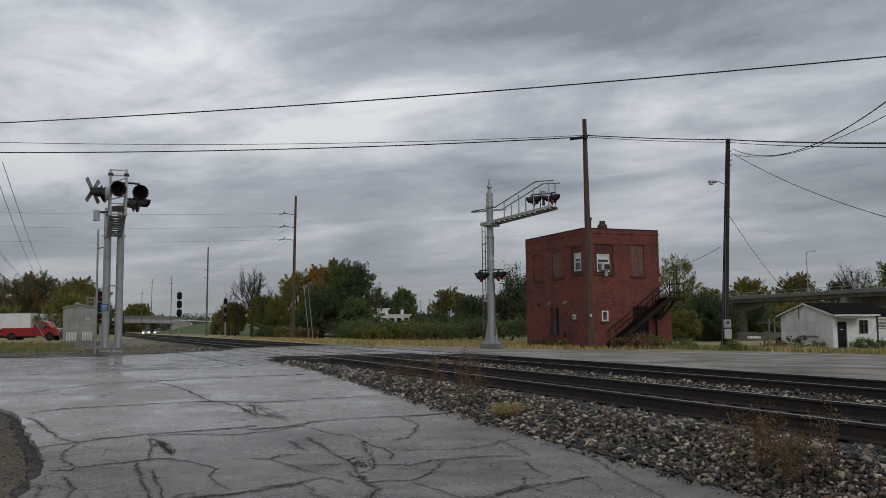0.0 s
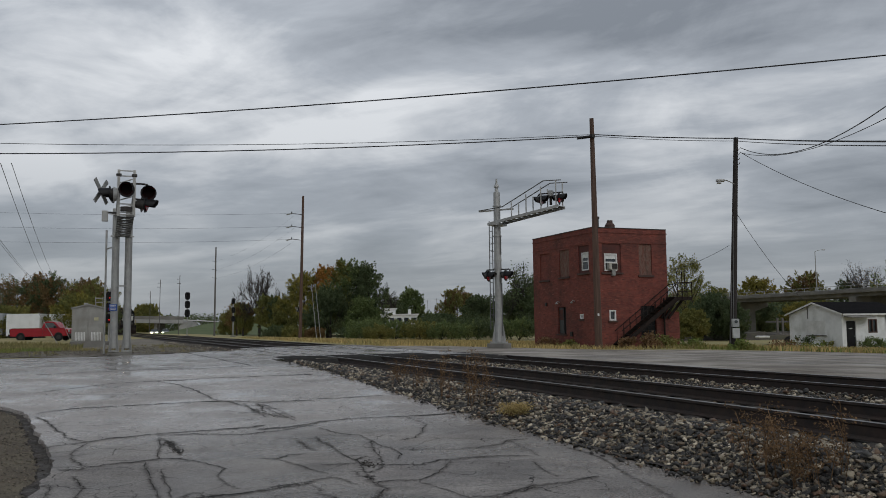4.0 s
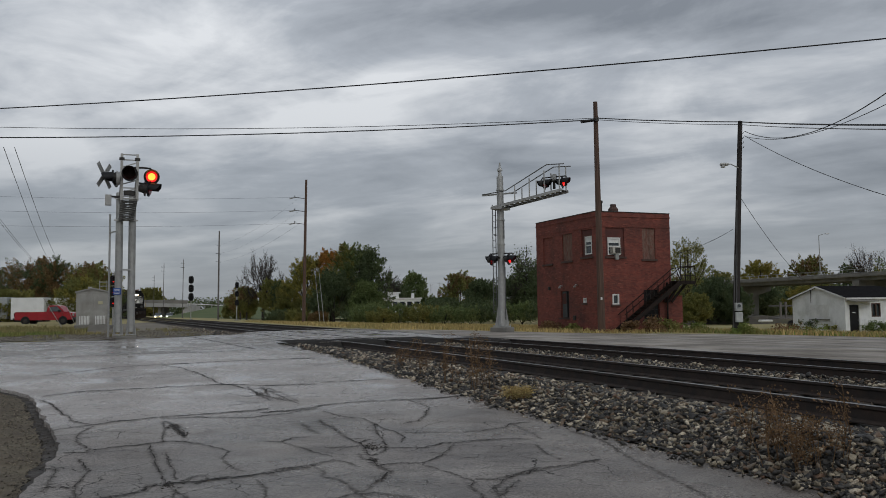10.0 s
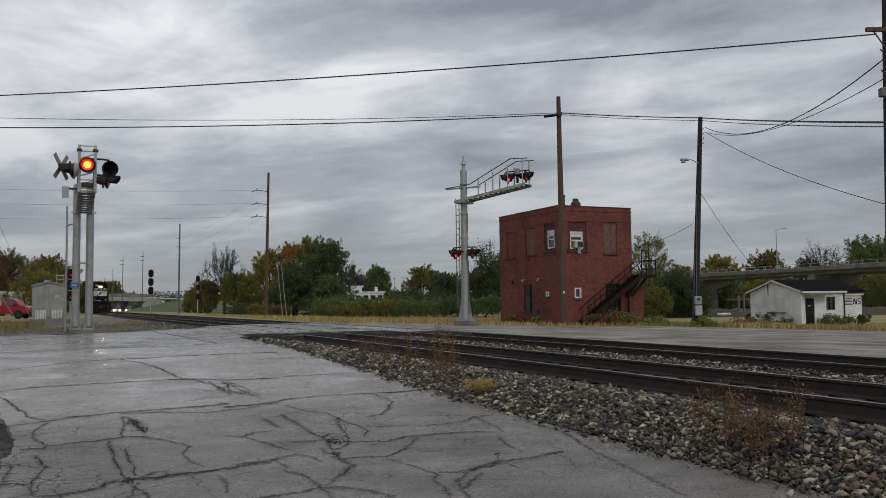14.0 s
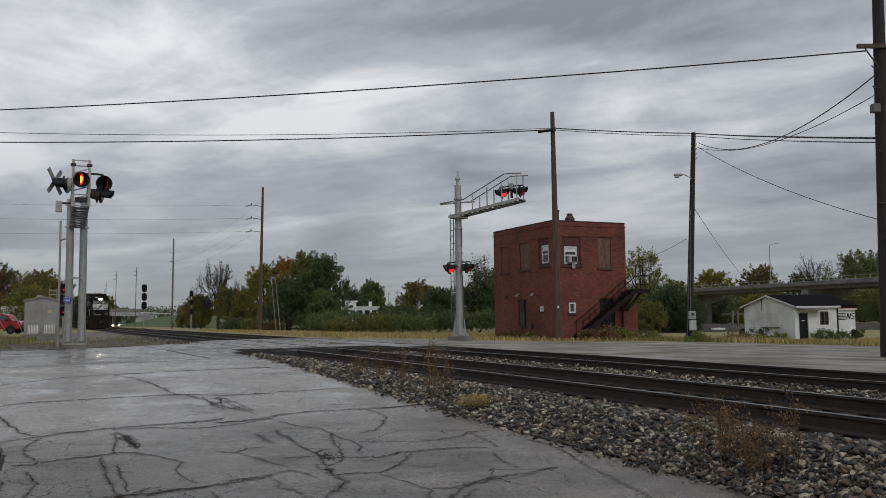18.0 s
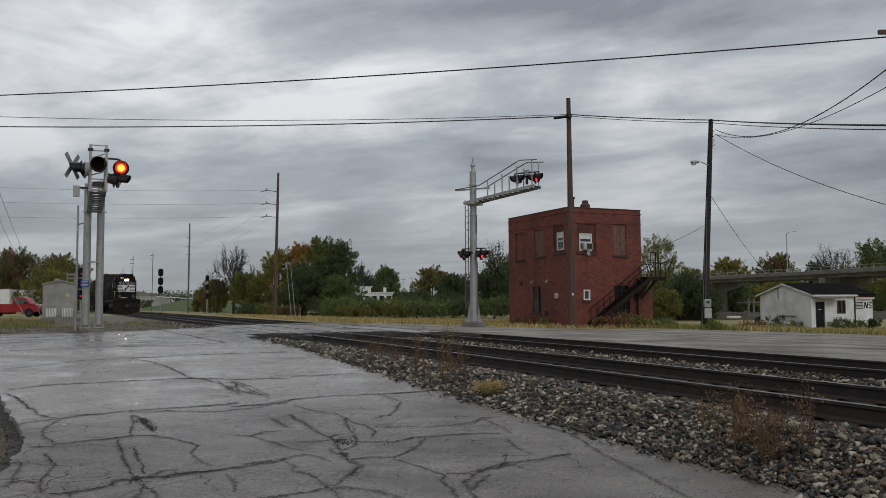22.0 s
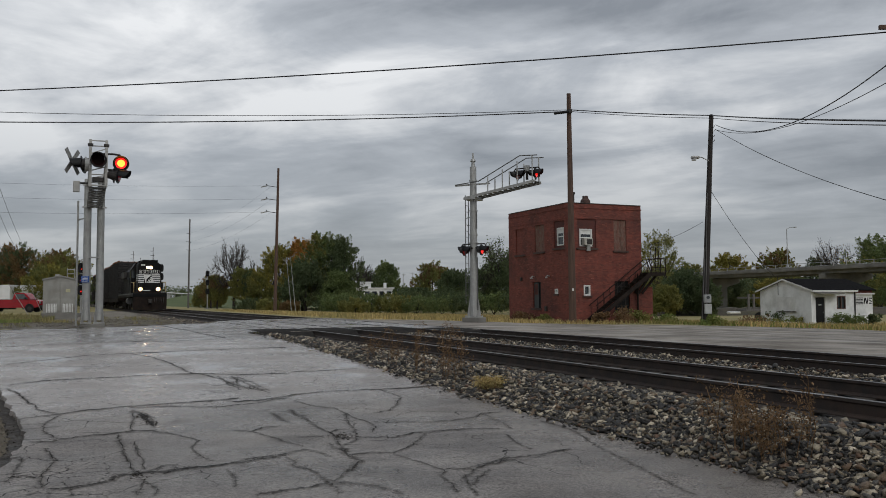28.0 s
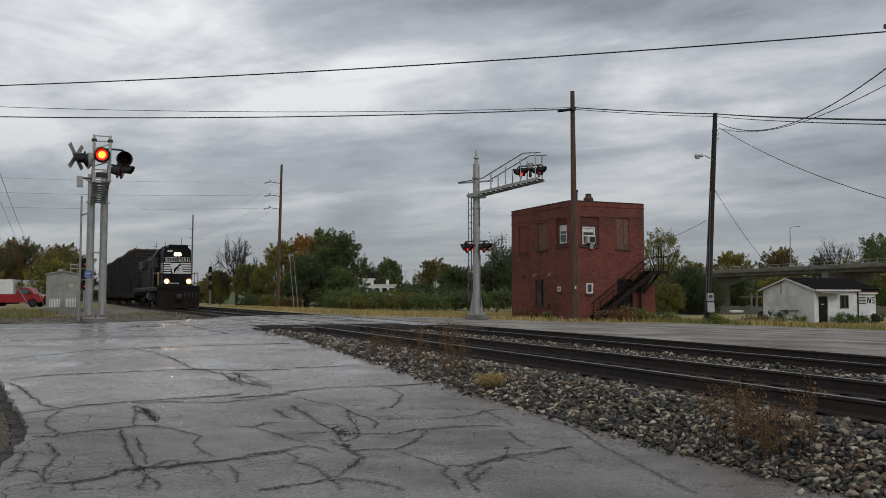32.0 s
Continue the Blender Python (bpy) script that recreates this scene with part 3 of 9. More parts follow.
def raw(name, verts, faces, material, parent=None, smooth=False):
    me = bpy.data.meshes.new(name)
    me.from_pydata(verts, [], faces)
    me.materials.append(material)
    if smooth:
        me.polygons.foreach_set("use_smooth", [True] * len(me.polygons))
    ob = new(name, me)
    ob.parent = parent
    return ob


def many(name, verts, tris, material, parent=None):
    """A mesh from numpy arrays of points and triangles."""
    me = bpy.data.meshes.new(name)
    me.vertices.add(len(verts))
    me.vertices.foreach_set("co", np.asarray(verts, np.float32).ravel())
    me.loops.add(len(tris) * 3)
    me.loops.foreach_set("vertex_index", np.asarray(tris, np.int32).ravel())
    me.polygons.add(len(tris))
    me.polygons.foreach_set("loop_start", np.arange(len(tris), dtype=np.int32) * 3)
    me.update(calc_edges=True)
    me.validate()
    me.materials.append(material)
    ob = new(name, me)
    ob.parent = parent
    return ob

# ---- ground, road, railway ----
RAIL_Z = 0.53


def step(a, b, v):
    t = min(1.0, max(0.0, (v - a) / (b - a)))
    return t * t * (3 - 2 * t)


def centre(u):
    """s of the middle of the nearer track at u: a very slight bend."""
    if u < 54.5:
        return 7.9 - 0.0004 * (max(u, -20) - 32) ** 2
    return 7.7 - 0.018 * (u - 54.5)


SPACING = 3.62
BED = 2.20
GAUGE = 1.505


def height(s, u):
    """The lie of the land."""
    near = 0.47 * step(5, 31, u)
    if u > 40:
        near -= 0.26 * step(40, 62, u) * (1 - step(-2, 5, s))
    near += 0.32 * step(60, 84, u) * (1 - step(-6, -1, s))
    far = 0.48 - 0.50 * step(13, 30, s) - 0.60 * step(30, 50, s)
    c = centre(u)
    a, b = c - BED, c + SPACING + 1.75
    bed = 0.31
    if s < a:
        return near
    if s < a + 0.75:
        return near + (bed - near) * step(0, 1, (s - a) / 0.75)
    if s < b:
        return bed
    return bed + (far - bed) * step(b, b + 0.5, s)


def edge_left(s):
    return 35.6 + 0.85 * max(0.0, s) + 0.25 * math.sin(s * 1.7)


def edge_far(s):
    return 42.0 - 1.05 * max(0.0, s - 28) + 0.2 * math.sin(s * 1.3)


def sheet(name, ss, us, z_of, keep, material, thick=0.0):
    """A sheet over the plan's (s, u) grid; z_of gives its height, keep says which cells it has."""
    idx, verts, faces = {}, [], []

    def vert(i, j):
        if (i, j) not in idx:
            p = su(ss[i], us[j])
            idx[i, j] = len(verts)
            verts.append((p.x, p.y, z_of(ss[i], us[j])))
        return idx[i, j]

    for i in range(len(ss) - 1):
        for j in range(len(us) - 1):
            if keep((ss[i] + ss[i + 1]) / 2, (us[j] + us[j + 1]) / 2):
                faces.append((vert(i, j), vert(i + 1, j), vert(i + 1, j + 1), vert(i, j + 1)))
    if thick:
        count = {}
        for f in faces:
            for a, b in zip(f, f[1:] + f[:1]):
                count[a, b] = 1
        low = {}
        for a, b in list(count):
            if (b, a) not in count:
                for v in (a, b):
                    if v not in low:
                        low[v] = len(verts)
                        x, y, z = verts[v]
                        verts.append((x, y, z - thick))
                faces.append((b, a, low[a], low[b]))
    return raw(name, verts, faces, material, smooth=False)


def spaced(stops):
    out = []
    for a, b, d in stops:
        out += list(np.arange(a, b - 1e-6, d))
    return out + [stops[-1][1]]


def paved(s, u):
    c = centre(u)
    if s < c - BED and u < 26.5:
        return s > -26 - 0.3 * u or True
    if 26.5 <= u < edge_left(s) and s < c + SPACING + 1.75:
        return True
    return s >= c + SPACING + 1.3 and u < edge_far(s) and s < 60


wide_s = spaced([(-900, -120, 60), (-120, -30, 6), (-30, 4, 1.0), (4, 14, 0.2), (14, 54, 1.0), (54, 150, 6), (150, 1500, 75)])
wide_u = spaced([(-400, -40, 40), (-40, 0, 4), (0, 64, 1.0), (64, 200, 4), (200, 2000, 90)])
ground = sheet("ground", wide_s, wide_u, lambda s, u: height(s, u) - (0.10 if (paved(s, u) or paved(s + .4, u) or paved(s - .4, u)) else 0.0), lambda s, u: True, GRASSLAND)
tagged(ground, "flat ground with dry yellowing grass and dirt", "ground", kind="structure")


def soil(s, u):
    return not paved(s, u) and s < centre(u) - 2.2 and u < 96 and s > (-14 if u < 60 else -1.5)


verge = sheet("dirt_verge", spaced([(-14, 6.2, 0.5)]), spaced([(34, 60, 0.5), (60, 96, 1.5)]),
              lambda s, u: height(s, u) + 0.02 + 0.03 * noise.noise((s * .8, u * .8, 0)), soil, DIRT)
tagged(verge, "grey-brown gravel verge beside the road", "gravel", kind="structure")


def road_left(u):
    base = float(np.interp(u, (7.5, 8.3, 9.7, 10.5, 11.8, 15.6, 17.1, 18.0), (-0.65, -0.56, -0.44, -0.43, -0.58, -1.08, -1.71, -2.6)))
    return base + 0.05 * noise.noise((u * 2.3, 0, 1)) + 0.035 * noise.noise((u * 6, 0, 4))


def mud_left(u):
    return road_left(u) - float(np.interp(u, (7.5, 8.3, 9.1, 10.3, 11.9, 14.5, 17), (0.02, 0.05, 0.12, 0.13, 0.14, 0.10, 0.05))) + 0.06 * noise.noise((u * 1.9, 3, 2))


def shoulder_z(s, u):
    d = max(0.0, road_left(u) - s)
    return height(s, u) - 0.07 + 0.05 * step(0.2, 1.2, d) + (0.05 * noise.noise((s * 1.7, u * 1.7, 6)) + 0.02 * noise.noise((s * 6, u * 6, 2))) * step(0.1, 0.8, d)


shoulder = sheet("dirt_shoulder", spaced([(-12, -4, 0.5), (-4, 0.6, 0.1)]), spaced([(-14, 0, 0.5), (0, 22, 0.15)]), shoulder_z, lambda s, u: s < road_left(u) + 0.35, SHOULDER)
tagged(shoulder, "brown dirt and gravel shoulder at the road's edge", "gravel", kind="structure")


def road_z(s, u):
    c = centre(u)
    z = height(s, u)
    if 26.5 <= u and c - 2.6 < s < c + SPACING + 1.9:
        z = RAIL_Z - 0.02
        near = 0.47 * step(5, 31, u)
        z = near + (z - near) * step(c - 2.6, c - 1.0, s)
    return z + 0.012 * noise.noise((s * 0.35, u * 0.35, 3.0)) + 0.006 * noise.noise((s * 1.3, u * 1.3, 9.0))


near_road = sheet("road", spaced([(-26, -6, 1.0), (-6, 6.4, 0.2)]), spaced([(-14, 0, 1.0), (0, 47, 0.3)]), road_z,
                  lambda s, u: s < centre(u) - GAUGE / 2 - 0.05 and paved(s, u) and (u > 26.5 or s < centre(u) - BED + 0.12 * noise.noise((u * 2, 0, 0))) and not (s < 0.4 and u < 18.0), ASPHALT, 0.09)
tagged(near_road, "wet cracked grey asphalt road leading to the crossing", "road", kind="structure")


def margin_strip():
    """The road's broken left margin, with an uneven edge, and the dark mud washed out beside it."""
    us = spaced([(-14.1, 4, 0.9), (4, 18, 0.05)])
    us[-1] = 18.0
    verts, faces, mv, mf = [], [], [], []
    ks = 12
    for i, u in enumerate(us):
        a = road_left(u)
        for j in range(ks + 1):
            s = a + (0.4 - a) * j / ks
            p = su(s, u)
            verts.append((p.x, p.y, road_z(s, u)))
        p = su(a - 0.012, u)
        verts.append((p.x, p.y, road_z(a, u) - 0.10))
        m = mud_left(u)
        for j in range(5):
            s = m - 0.06 + (a + 0.05 - m + 0.06) * j / 4
            p = su(s, u)
            mv.append((p.x, p.y, shoulder_z(s, u) + (0.012 if 0 < j < 4 else -0.02) + 0.012 * noise.noise((s * 14, u * 14, 0))))
    n = ks + 2
    for i in range(len(us) - 1):
        for j in range(ks):
            faces.append((i * n + j, i * n + j + 1, (i + 1) * n + j + 1, (i + 1) * n + j))
        faces.append((i * n + ks + 1, i * n, (i + 1) * n, (i + 1) * n + ks + 1))
        for j in range(4):
            mf.append((i * 5 + j, i * 5 + j + 1, (i + 1) * 5 + j + 1, (i + 1) * 5 + j))
    tagged(raw("road", verts, faces, ASPHALT), "crumbling margin of the wet asphalt road", "road", kind="structure")
    tagged(raw("mud", mv, mf, MUD), "dark wet mud along the broken road edge", "mud", kind="structure")


margin_strip()
lot = sheet("road", spaced([(12.9, 60, 0.35)]), spaced([(-30, 0, 1.0), (0, 44, 0.35)]), road_z,
            lambda s, u: s > centre(u) + SPACING + GAUGE / 2 + 0.12 and paved(s, u), LOT, 0.09)
tagged(lot, "worn grey asphalt yard beyond the railway tracks", "road", kind="structure")


def rail_path(off, us):
    out = []
    for u in us:
        t = (centre(u + 0.5) - centre(u - 0.5))
        nrm = (N - D * t).normalized()
        out.append((su(centre(u), u) + nrm * off, nrm))
    return out


PROFILE = [(-0.037, 0.0), (0.037, 0.0), (0.037, -0.03), (0.012, -0.05), (0.010, -0.14), (0.07, -0.165), (0.07, -0.178), (-0.07, -0.178), (-0.07, -0.165), (-0.010, -0.14), (-0.012, -0.05), (-0.037, -0.03)]


def rail(off, parent, us):
    path = rail_path(off, us)
    k = len(PROFILE)
    verts, faces = [], []
    for p, nrm in path:
        for a, z in PROFILE:
            q = p + nrm * a
            verts.append((q.x, q.y, RAIL_Z + z))
    for i in range(len(path) - 1):
        for j in range(k):
            faces.append((i * k + j, i * k + (j + 1) % k, (i + 1) * k + (j + 1) % k, (i + 1) * k + j))
    body = raw("rail", verts, faces, RUST, parent)
    body.data.materials.append(RAILTOP)
    for f in body.data.polygons:
        if all(body.data.vertices[v].co.z > RAIL_Z - 0.002 for v in f.vertices):
            f.material_index = 1
    return body


def tie_mesh():
    bm = B()
    box(bm, (0, 0, 0), (2.6, 0.23, 0.17), bevel=0.012)
    me = bpy.data.meshes.new("tie")
    bm.to_mesh(me)
    bm.free()
    me.materials.append(TIE)
    return me


def railway(off, label):
    track = thing("railway_track", Matrix.Identity(4), label, "railway track", "railway tracks", "structure")
    us = spaced([(-40, 64, 1.0), (64, 330, 6.0)])
    for side in (-0.5, 0.5):
        rail(off + side * GAUGE, track, us)
    me = tie_mesh()
    for u in np.arange(0.4, 27, 0.55).tolist() + np.arange(43.5, 90, 0.55).tolist():
        (p, nrm), = rail_path(off, [u])
        o = new("tie", me)
        o.parent = track
        o.matrix_basis = Matrix.Translation((p.x, p.y, RAIL_Z - 0.265)) @ Matrix.Rotation(math.atan2(nrm.y, nrm.x), 4, "Z")
    return track


railway(0.0, "rusty steel railway track on stone ballast")
railway(SPACING, "second rusty railway track with dark ties")


def infill(name, a, b, u0, u1, z, material, label):
    us = spaced([(u0, u1, 0.5)])
    verts, faces = [], []
    for u in us:
        for off in (a, b):
            (p, _), = rail_path(off, [u])
            verts += [(p.x, p.y, z + 0.008 * noise.noise((u, off * 3, 1))), (p.x, p.y, z - 0.12)]
    for i in range(len(us) - 1):
        q = i * 4
        for k in ((0, 2, 6, 4), (1, 5, 7, 3), (0, 4, 5, 1), (2, 3, 7, 6)):
            faces.append(tuple(q + v for v in k))
    faces += [(0, 1, 3, 2), (q + 4, q + 6, q + 7, q + 5)]
    return tagged(raw(name, verts, faces, material), label, "road", kind="structure")


h = GAUGE / 2
infill("crossing_pavement", -h - 0.75, -h - 0.045, 26.6, 42.5, RAIL_Z - 0.010, ASPHALT, "asphalt apron along the near rail")
infill("crossing_pavement", SPACING + h + 0.045, SPACING + h + 0.8, 2.0, 45, RAIL_Z - 0.010, LOT, "asphalt edge along the far rail")
infill("crossing_pavement", -h + 0.075, h - 0.075, 26.8, 43, RAIL_Z - 0.012, ASPHALT, "asphalt fill between the rails of the level crossing")
infill("crossing_pavement", h + 0.045, SPACING - h - 0.045, 26.8, 44, RAIL_Z - 0.012, ASPHALT, "asphalt fill between the two tracks")
infill("crossing_pavement", SPACING - h + 0.075, SPACING + h - 0.075, 24.8, 45, RAIL_Z - 0.012, ASPHALT, "asphalt fill between the rails of the level crossing")



def ramp(a, b, u0, label):
    """Black old asphalt heaped against the end of the crossing's fill."""
    verts, faces = [], []
    na, nu = 8, 18
    for j in range(nu + 1):
        for i in range(na + 1):
            off = a + (b - a) * i / na
            u = u0 + 2.0 - 3.05 * j / nu + 0.25 * noise.noise((off * 1.5, 0, 8)) * (1 - j / nu)
            (p, _), = rail_path(off, [u])
            f = 1 - step(0, 1, (u0 - u) / 1.05)
            lump = 0.05 * noise.noise((off * 2.5, u * 2.5, 3)) + 0.02 * noise.noise((off * 9, u * 9, 3))
            edge = min(1.0, 4.0 * min(i, na - i) / na)
            verts.append((p.x, p.y, 0.26 + (RAIL_Z - 0.256) * f * (0.97 + 0.03 * edge) + (lump - 0.02) * step(0, 0.4, u0 - u)))
    for j in range(nu):
        for i in range(na):
            q = j * (na + 1) + i
            faces.append((q, q + 1, q + na + 2, q + na + 1))
    tagged(raw("asphalt_ramp", verts, faces, OLD_ASPHALT), label, "asphalt", "asphalt ramps", kind="structure")


ramp(-h - 1.75, -h - 0.05, 26.75, "black lumpy asphalt at the end of the crossing")
ramp(-h + 0.08, h - 0.08, 26.8, "black lumpy asphalt between the rails at the crossing")
ramp(h + 0.05, SPACING - h - 0.05, 26.8, "black lumpy asphalt between the tracks at the crossing")
ramp(SPACING - h + 0.08, SPACING + h - 0.08, 24.9, "black lumpy asphalt between the rails at the crossing")

# a worn yellow line on the crossing
for s0, s1, u0 in ((12.6, 14.6, 37.2), (9.2, 11.0, 36.4)):
    vs_ = []
    for s_ in (s0, s1):
        for u_ in (u0, u0 + 0.14):
            p = su(s_, u_)
            vs_.append((p.x, p.y, max(road_z(s_, u_), RAIL_Z - 0.012) + 0.012))
    raw("road_marking", vs_, [(0, 2, 3, 1)], mat("worn_yellow_paint", (0.40, 0.33, 0.14), (0.25, 0.22, 0.14), rough=0.8, scale=4, bump=0.1), lot)

# ---- ballast: bed, stones, weeds ----
def bed_keep(s, u):
    c = centre(u)
    return c - BED - 0.05 < s < c + SPACING + 1.5 and not 26.9 < u < 43.5


ballast = sheet("ballast", spaced([(4.2, 14, 0.12)]), spaced([(-6, 27, 0.3), (27, 110, 1.5)]),
                lambda s, u: height(s, u) + 0.015 + 0.02 * noise.noise((s * 5, u * 5, 2)), bed_keep, BALLAST)
tagged(ballast, "bed of grey crushed stone ballast under the tracks", "ballast", kind="structure")


def stone_template(k):
    """A chipped stone: a small block knocked out of square."""
    bm = B()
    bmesh.ops.create_cube(bm, size=1.5)
    r = random.Random(k)
    sx, sy, sz = r.uniform(0.85, 1.45), r.uniform(0.6, 1.0), r.uniform(0.35, 0.68)
    for v in bm.verts:
        v.co += Vector((r.uniform(-0.5, 0.5), r.uniform(-0.5, 0.5), r.uniform(-0.45, 0.45)))
        v.co = Vector((v.co.x * sx, v.co.y * sy, v.co.z * sz))
    bmesh.ops.triangulate(bm, faces=bm.faces)
    bm.verts.index_update()
    vs = np.array([v.co[:] for v in bm.verts])
    fs = np.array([[v.index for v in f.verts] for f in bm.faces])
    bm.free()
    return vs, fs


STONES = [stone_template(k) for k in range(14)]


def spin(rng):
    a, b, c = rng.uniform(0, 6.28, 3)
    return np.array(Euler(((a - 3.14) * 0.22, (b - 3.14) * 0.22, c)).to_matrix())


def stones(name, count, s_of, u_of, size, z_of, rng, material=STONE):
    vs, fs, base = [], [], 0
    for _ in range(count):
        u = u_of(rng)
        s = s_of(rng, u)
        r = size(rng)
        tv, tf = STONES[rng.integers(len(STONES))]
        p = su(s, u)
        vs.append((tv * r) @ spin(rng).T + np.array((p.x, p.y, z_of(s, u) + r * rng.uniform(-0.2, 1.3))))
        fs.append(tf + base)
        base += len(tv)
    return many(name, np.concatenate(vs), np.concatenate(fs), material)


rng = np.random.default_rng(5)


def shoulder_s(r, u):
    # thick on the shoulder, a few scattered over the pavement's edge
    c = centre(u) - BED
    return c + (0.03 + 1.12 * r.random() ** 1.25 if r.random() < 0.980 else -abs(r.normal(0, 0.13)))


def stone_size(r):
    return min(0.040, max(0.007, r.lognormal(math.log(0.0150), 0.48)))


def loose_z(s, u):
    return height(s, u) + 0.012


pile = stones("ballast_stones", 46000, shoulder_s, lambda r: 2.6 + 12.4 * r.random() ** 1.15, stone_size, loose_z, rng)
tagged(pile, "loose grey and buff crushed stones beside the rail", "stones", kind="stuff")
pile = stones("ballast_stones", 20000, shoulder_s, lambda r: r.uniform(15.0, 27.0), lambda r: stone_size(r) * 1.1, loose_z, rng)
tagged(pile, "loose grey and buff crushed stones beside the rail", "stones", kind="stuff")
pile = stones("ballast_stones", 12000, lambda r, u: centre(u) + SPACING / 2 + r.uniform(-1.0, 1.0), lambda r: r.uniform(2, 26.5), stone_size, lambda s, u: 0.38, rng)
tagged(pile, "pale crushed stones between the two tracks", "stones", kind="stuff")
pile = stones("ballast_stones", 6000, lambda r, u: centre(u) + r.uniform(-0.7, 0.7), lambda r: r.uniform(2, 26.5), stone_size, lambda s, u: 0.275, rng)
tagged(pile, "dark crushed stones between the rails", "stones", kind="stuff")
pile = stones("ballast_stones", 9000, lambda r, u: centre(u) - r.uniform(0.9, 3.2), lambda r: r.uniform(39.5, 66), stone_size, loose_z, rng)
tagged(pile, "grey crushed stones along the far track bed", "stones", kind="stuff")


def verge_z(s, u):
    return height(s, u) + 0.03


pile = stones("gravel", 9000, lambda r, u: r.uniform(-9, 4.6), lambda r: r.uniform(36, 54), lambda r: r.uniform(0.008, 0.022), lambda s, u: verge_z(s, u) - (0.2 if paved(s, u) else 0), rng, GRIT)
tagged(pile, "loose grey gravel on the verge by the crossing signal", "gravel", kind="stuff")


def single_stones(count):
    meshes = []
    for k, (tv, tf) in enumerate(STONES):
        me = bpy.data.meshes.new("stone")
        me.from_pydata(tv.tolist(), [], tf.tolist())
        me.materials.append(STONE_ONE)
        meshes.append(me)
    r = np.random.default_rng(11)
    for _ in range(count):
        u = r.uniform(3.2, 8.5)
        s = centre(u) - BED + r.uniform(-0.05, 1.1)
        o = new("stone", meshes[r.integers(len(meshes))])
        o.parent = ballast
        k = r.uniform(0.016, 0.034)
        p = su(s, u)
        o.matrix_basis = Matrix.LocRotScale((p.x, p.y, height(s, u) + 0.035), Euler((r.uniform(-.3, .3), r.uniform(-.3, .3), r.uniform(0, 6.28))), (k, k, k))


single_stones(280)


STAIN = ([], [], [])


def crack(points, width=0.026, seed=[0]):
    """A crack in the asphalt that wanders through the plan's points."""
    seed[0] += 1
    k = seed[0] * 7.3
    pts = []
    for (s0, u0), (s1, u1) in zip(points, points[1:]):
        n = max(2, int(math.hypot(s1 - s0, u1 - u0) / 0.05))
        for i in range(n):
            f = i / n
            pts.append((s0 + (s1 - s0) * f, u0 + (u1 - u0) * f))
    pts.append(points[-1])
    verts, faces = [], []
    band = []
    for i, (s, u) in enumerate(pts):
        wob = [0.03 * noise.noise((s * 2.2, u * 2.2, k + q)) + (0.024, 0, 0, 0, 0, 0.05)[q] * noise.noise((s * 7, u * 7, k + q)) + (0.012, 0, 0, 0, 0, 0.04)[q] * noise.noise((s * 19, u * 19, k + q)) for q in (0, 5)]
        s, u = s + wob[0], u + wob[1]
        a, b = pts[max(i - 1, 0)], pts[min(i + 1, len(pts) - 1)]
        d = Vector((b[0] - a[0], b[1] - a[1])).normalized()
        w = 0.35 * width * min(1.3, max(0.26, (u - 4) / 9)) * (0.40 + 1.5 * d.x * d.x) * (0.25 + abs(2.2 * noise.noise((s * 2.1, u * 2.1, k + 2)))) * (0.4 if i in (0, len(pts) - 1) else 1)
        for sg in (-w, w):
            q = (s - d.y * sg, u + d.x * sg)
            p = su(*q)
            verts.append((p.x, p.y, road_z(*q) + 0.008))
        w = (0.03 + 1.1 * width) * (0.8 + 0.7 * d.x * d.x) * (0.75 + 0.8 * abs(noise.noise((s * 1.1, u * 1.1, k + 9)))) * (0.3 if i in (0, len(pts) - 1) else 1)
        for sg in (-1.0, 0.0, 1.0):
            q = (s - d.y * w * sg, u + d.x * w * sg)
            p = su(*q)
            band.append(((p.x, p.y, road_z(*q) + 0.0045), sg))
    if width > 0.018:
        o = len(STAIN[0])
        STAIN[0].extend(b for b, _ in band)
        STAIN[1].extend(1.0 - abs(e) for _, e in band)
        for i in range(len(pts) - 1):
            for j in (0, 1):
                STAIN[2].append((o + i * 3 + j, o + i * 3 + j + 1, o + i * 3 + j + 4, o + i * 3 + j + 3))
    for i in range(len(pts) - 1):
        faces.append((i * 2, i * 2 + 1, i * 2 + 3, i * 2 + 2))
    raw("crack", verts, faces, CRACK, near_road)


# joints across the road, cracks along it and the nets between
crack([(3.5, 37.64), (3.71, 32.15), (3.85, 27.85), (4.14, 25.23)], 0.1)
crack([(-1.47, 23.9), (-0.29, 24.19), (0.84, 24.55), (1.62, 24.51), (2.69, 24.5), (3.9, 25.06)], 0.035)
crack([(-1.15, 18.92), (-0.48, 19.67), (0.28, 20.38), (1.25, 20.61), (2.55, 21.02), (3.78, 21.11), (4.99, 21.14)], 0.04)
crack([(-0.93, 15.35), (-0.45, 15.78), (0.22, 15.86), (1.07, 15.98), (1.68, 16.02), (2.22, 15.97), (2.79, 15.55), (3.65, 15.44)], 0.035)
crack([(3.81, 15.66), (5.1, 15.74)], 0.022)
crack([(-0.09, 11.84), (0.18, 12.02), (0.5, 12.14), (0.76, 12.22), (1.16, 12.32), (1.57, 12.26), (2.01, 12.37), (2.24, 12.46)], 0.05)
crack([(2.08, 12.12), (2.44, 12.12), (2.77, 12.28), (3.13, 12.52), (3.57, 12.67), (4.14, 12.66), (4.74, 12.63), (5.39, 12.71), (5.85, 12.81)], 0.04)
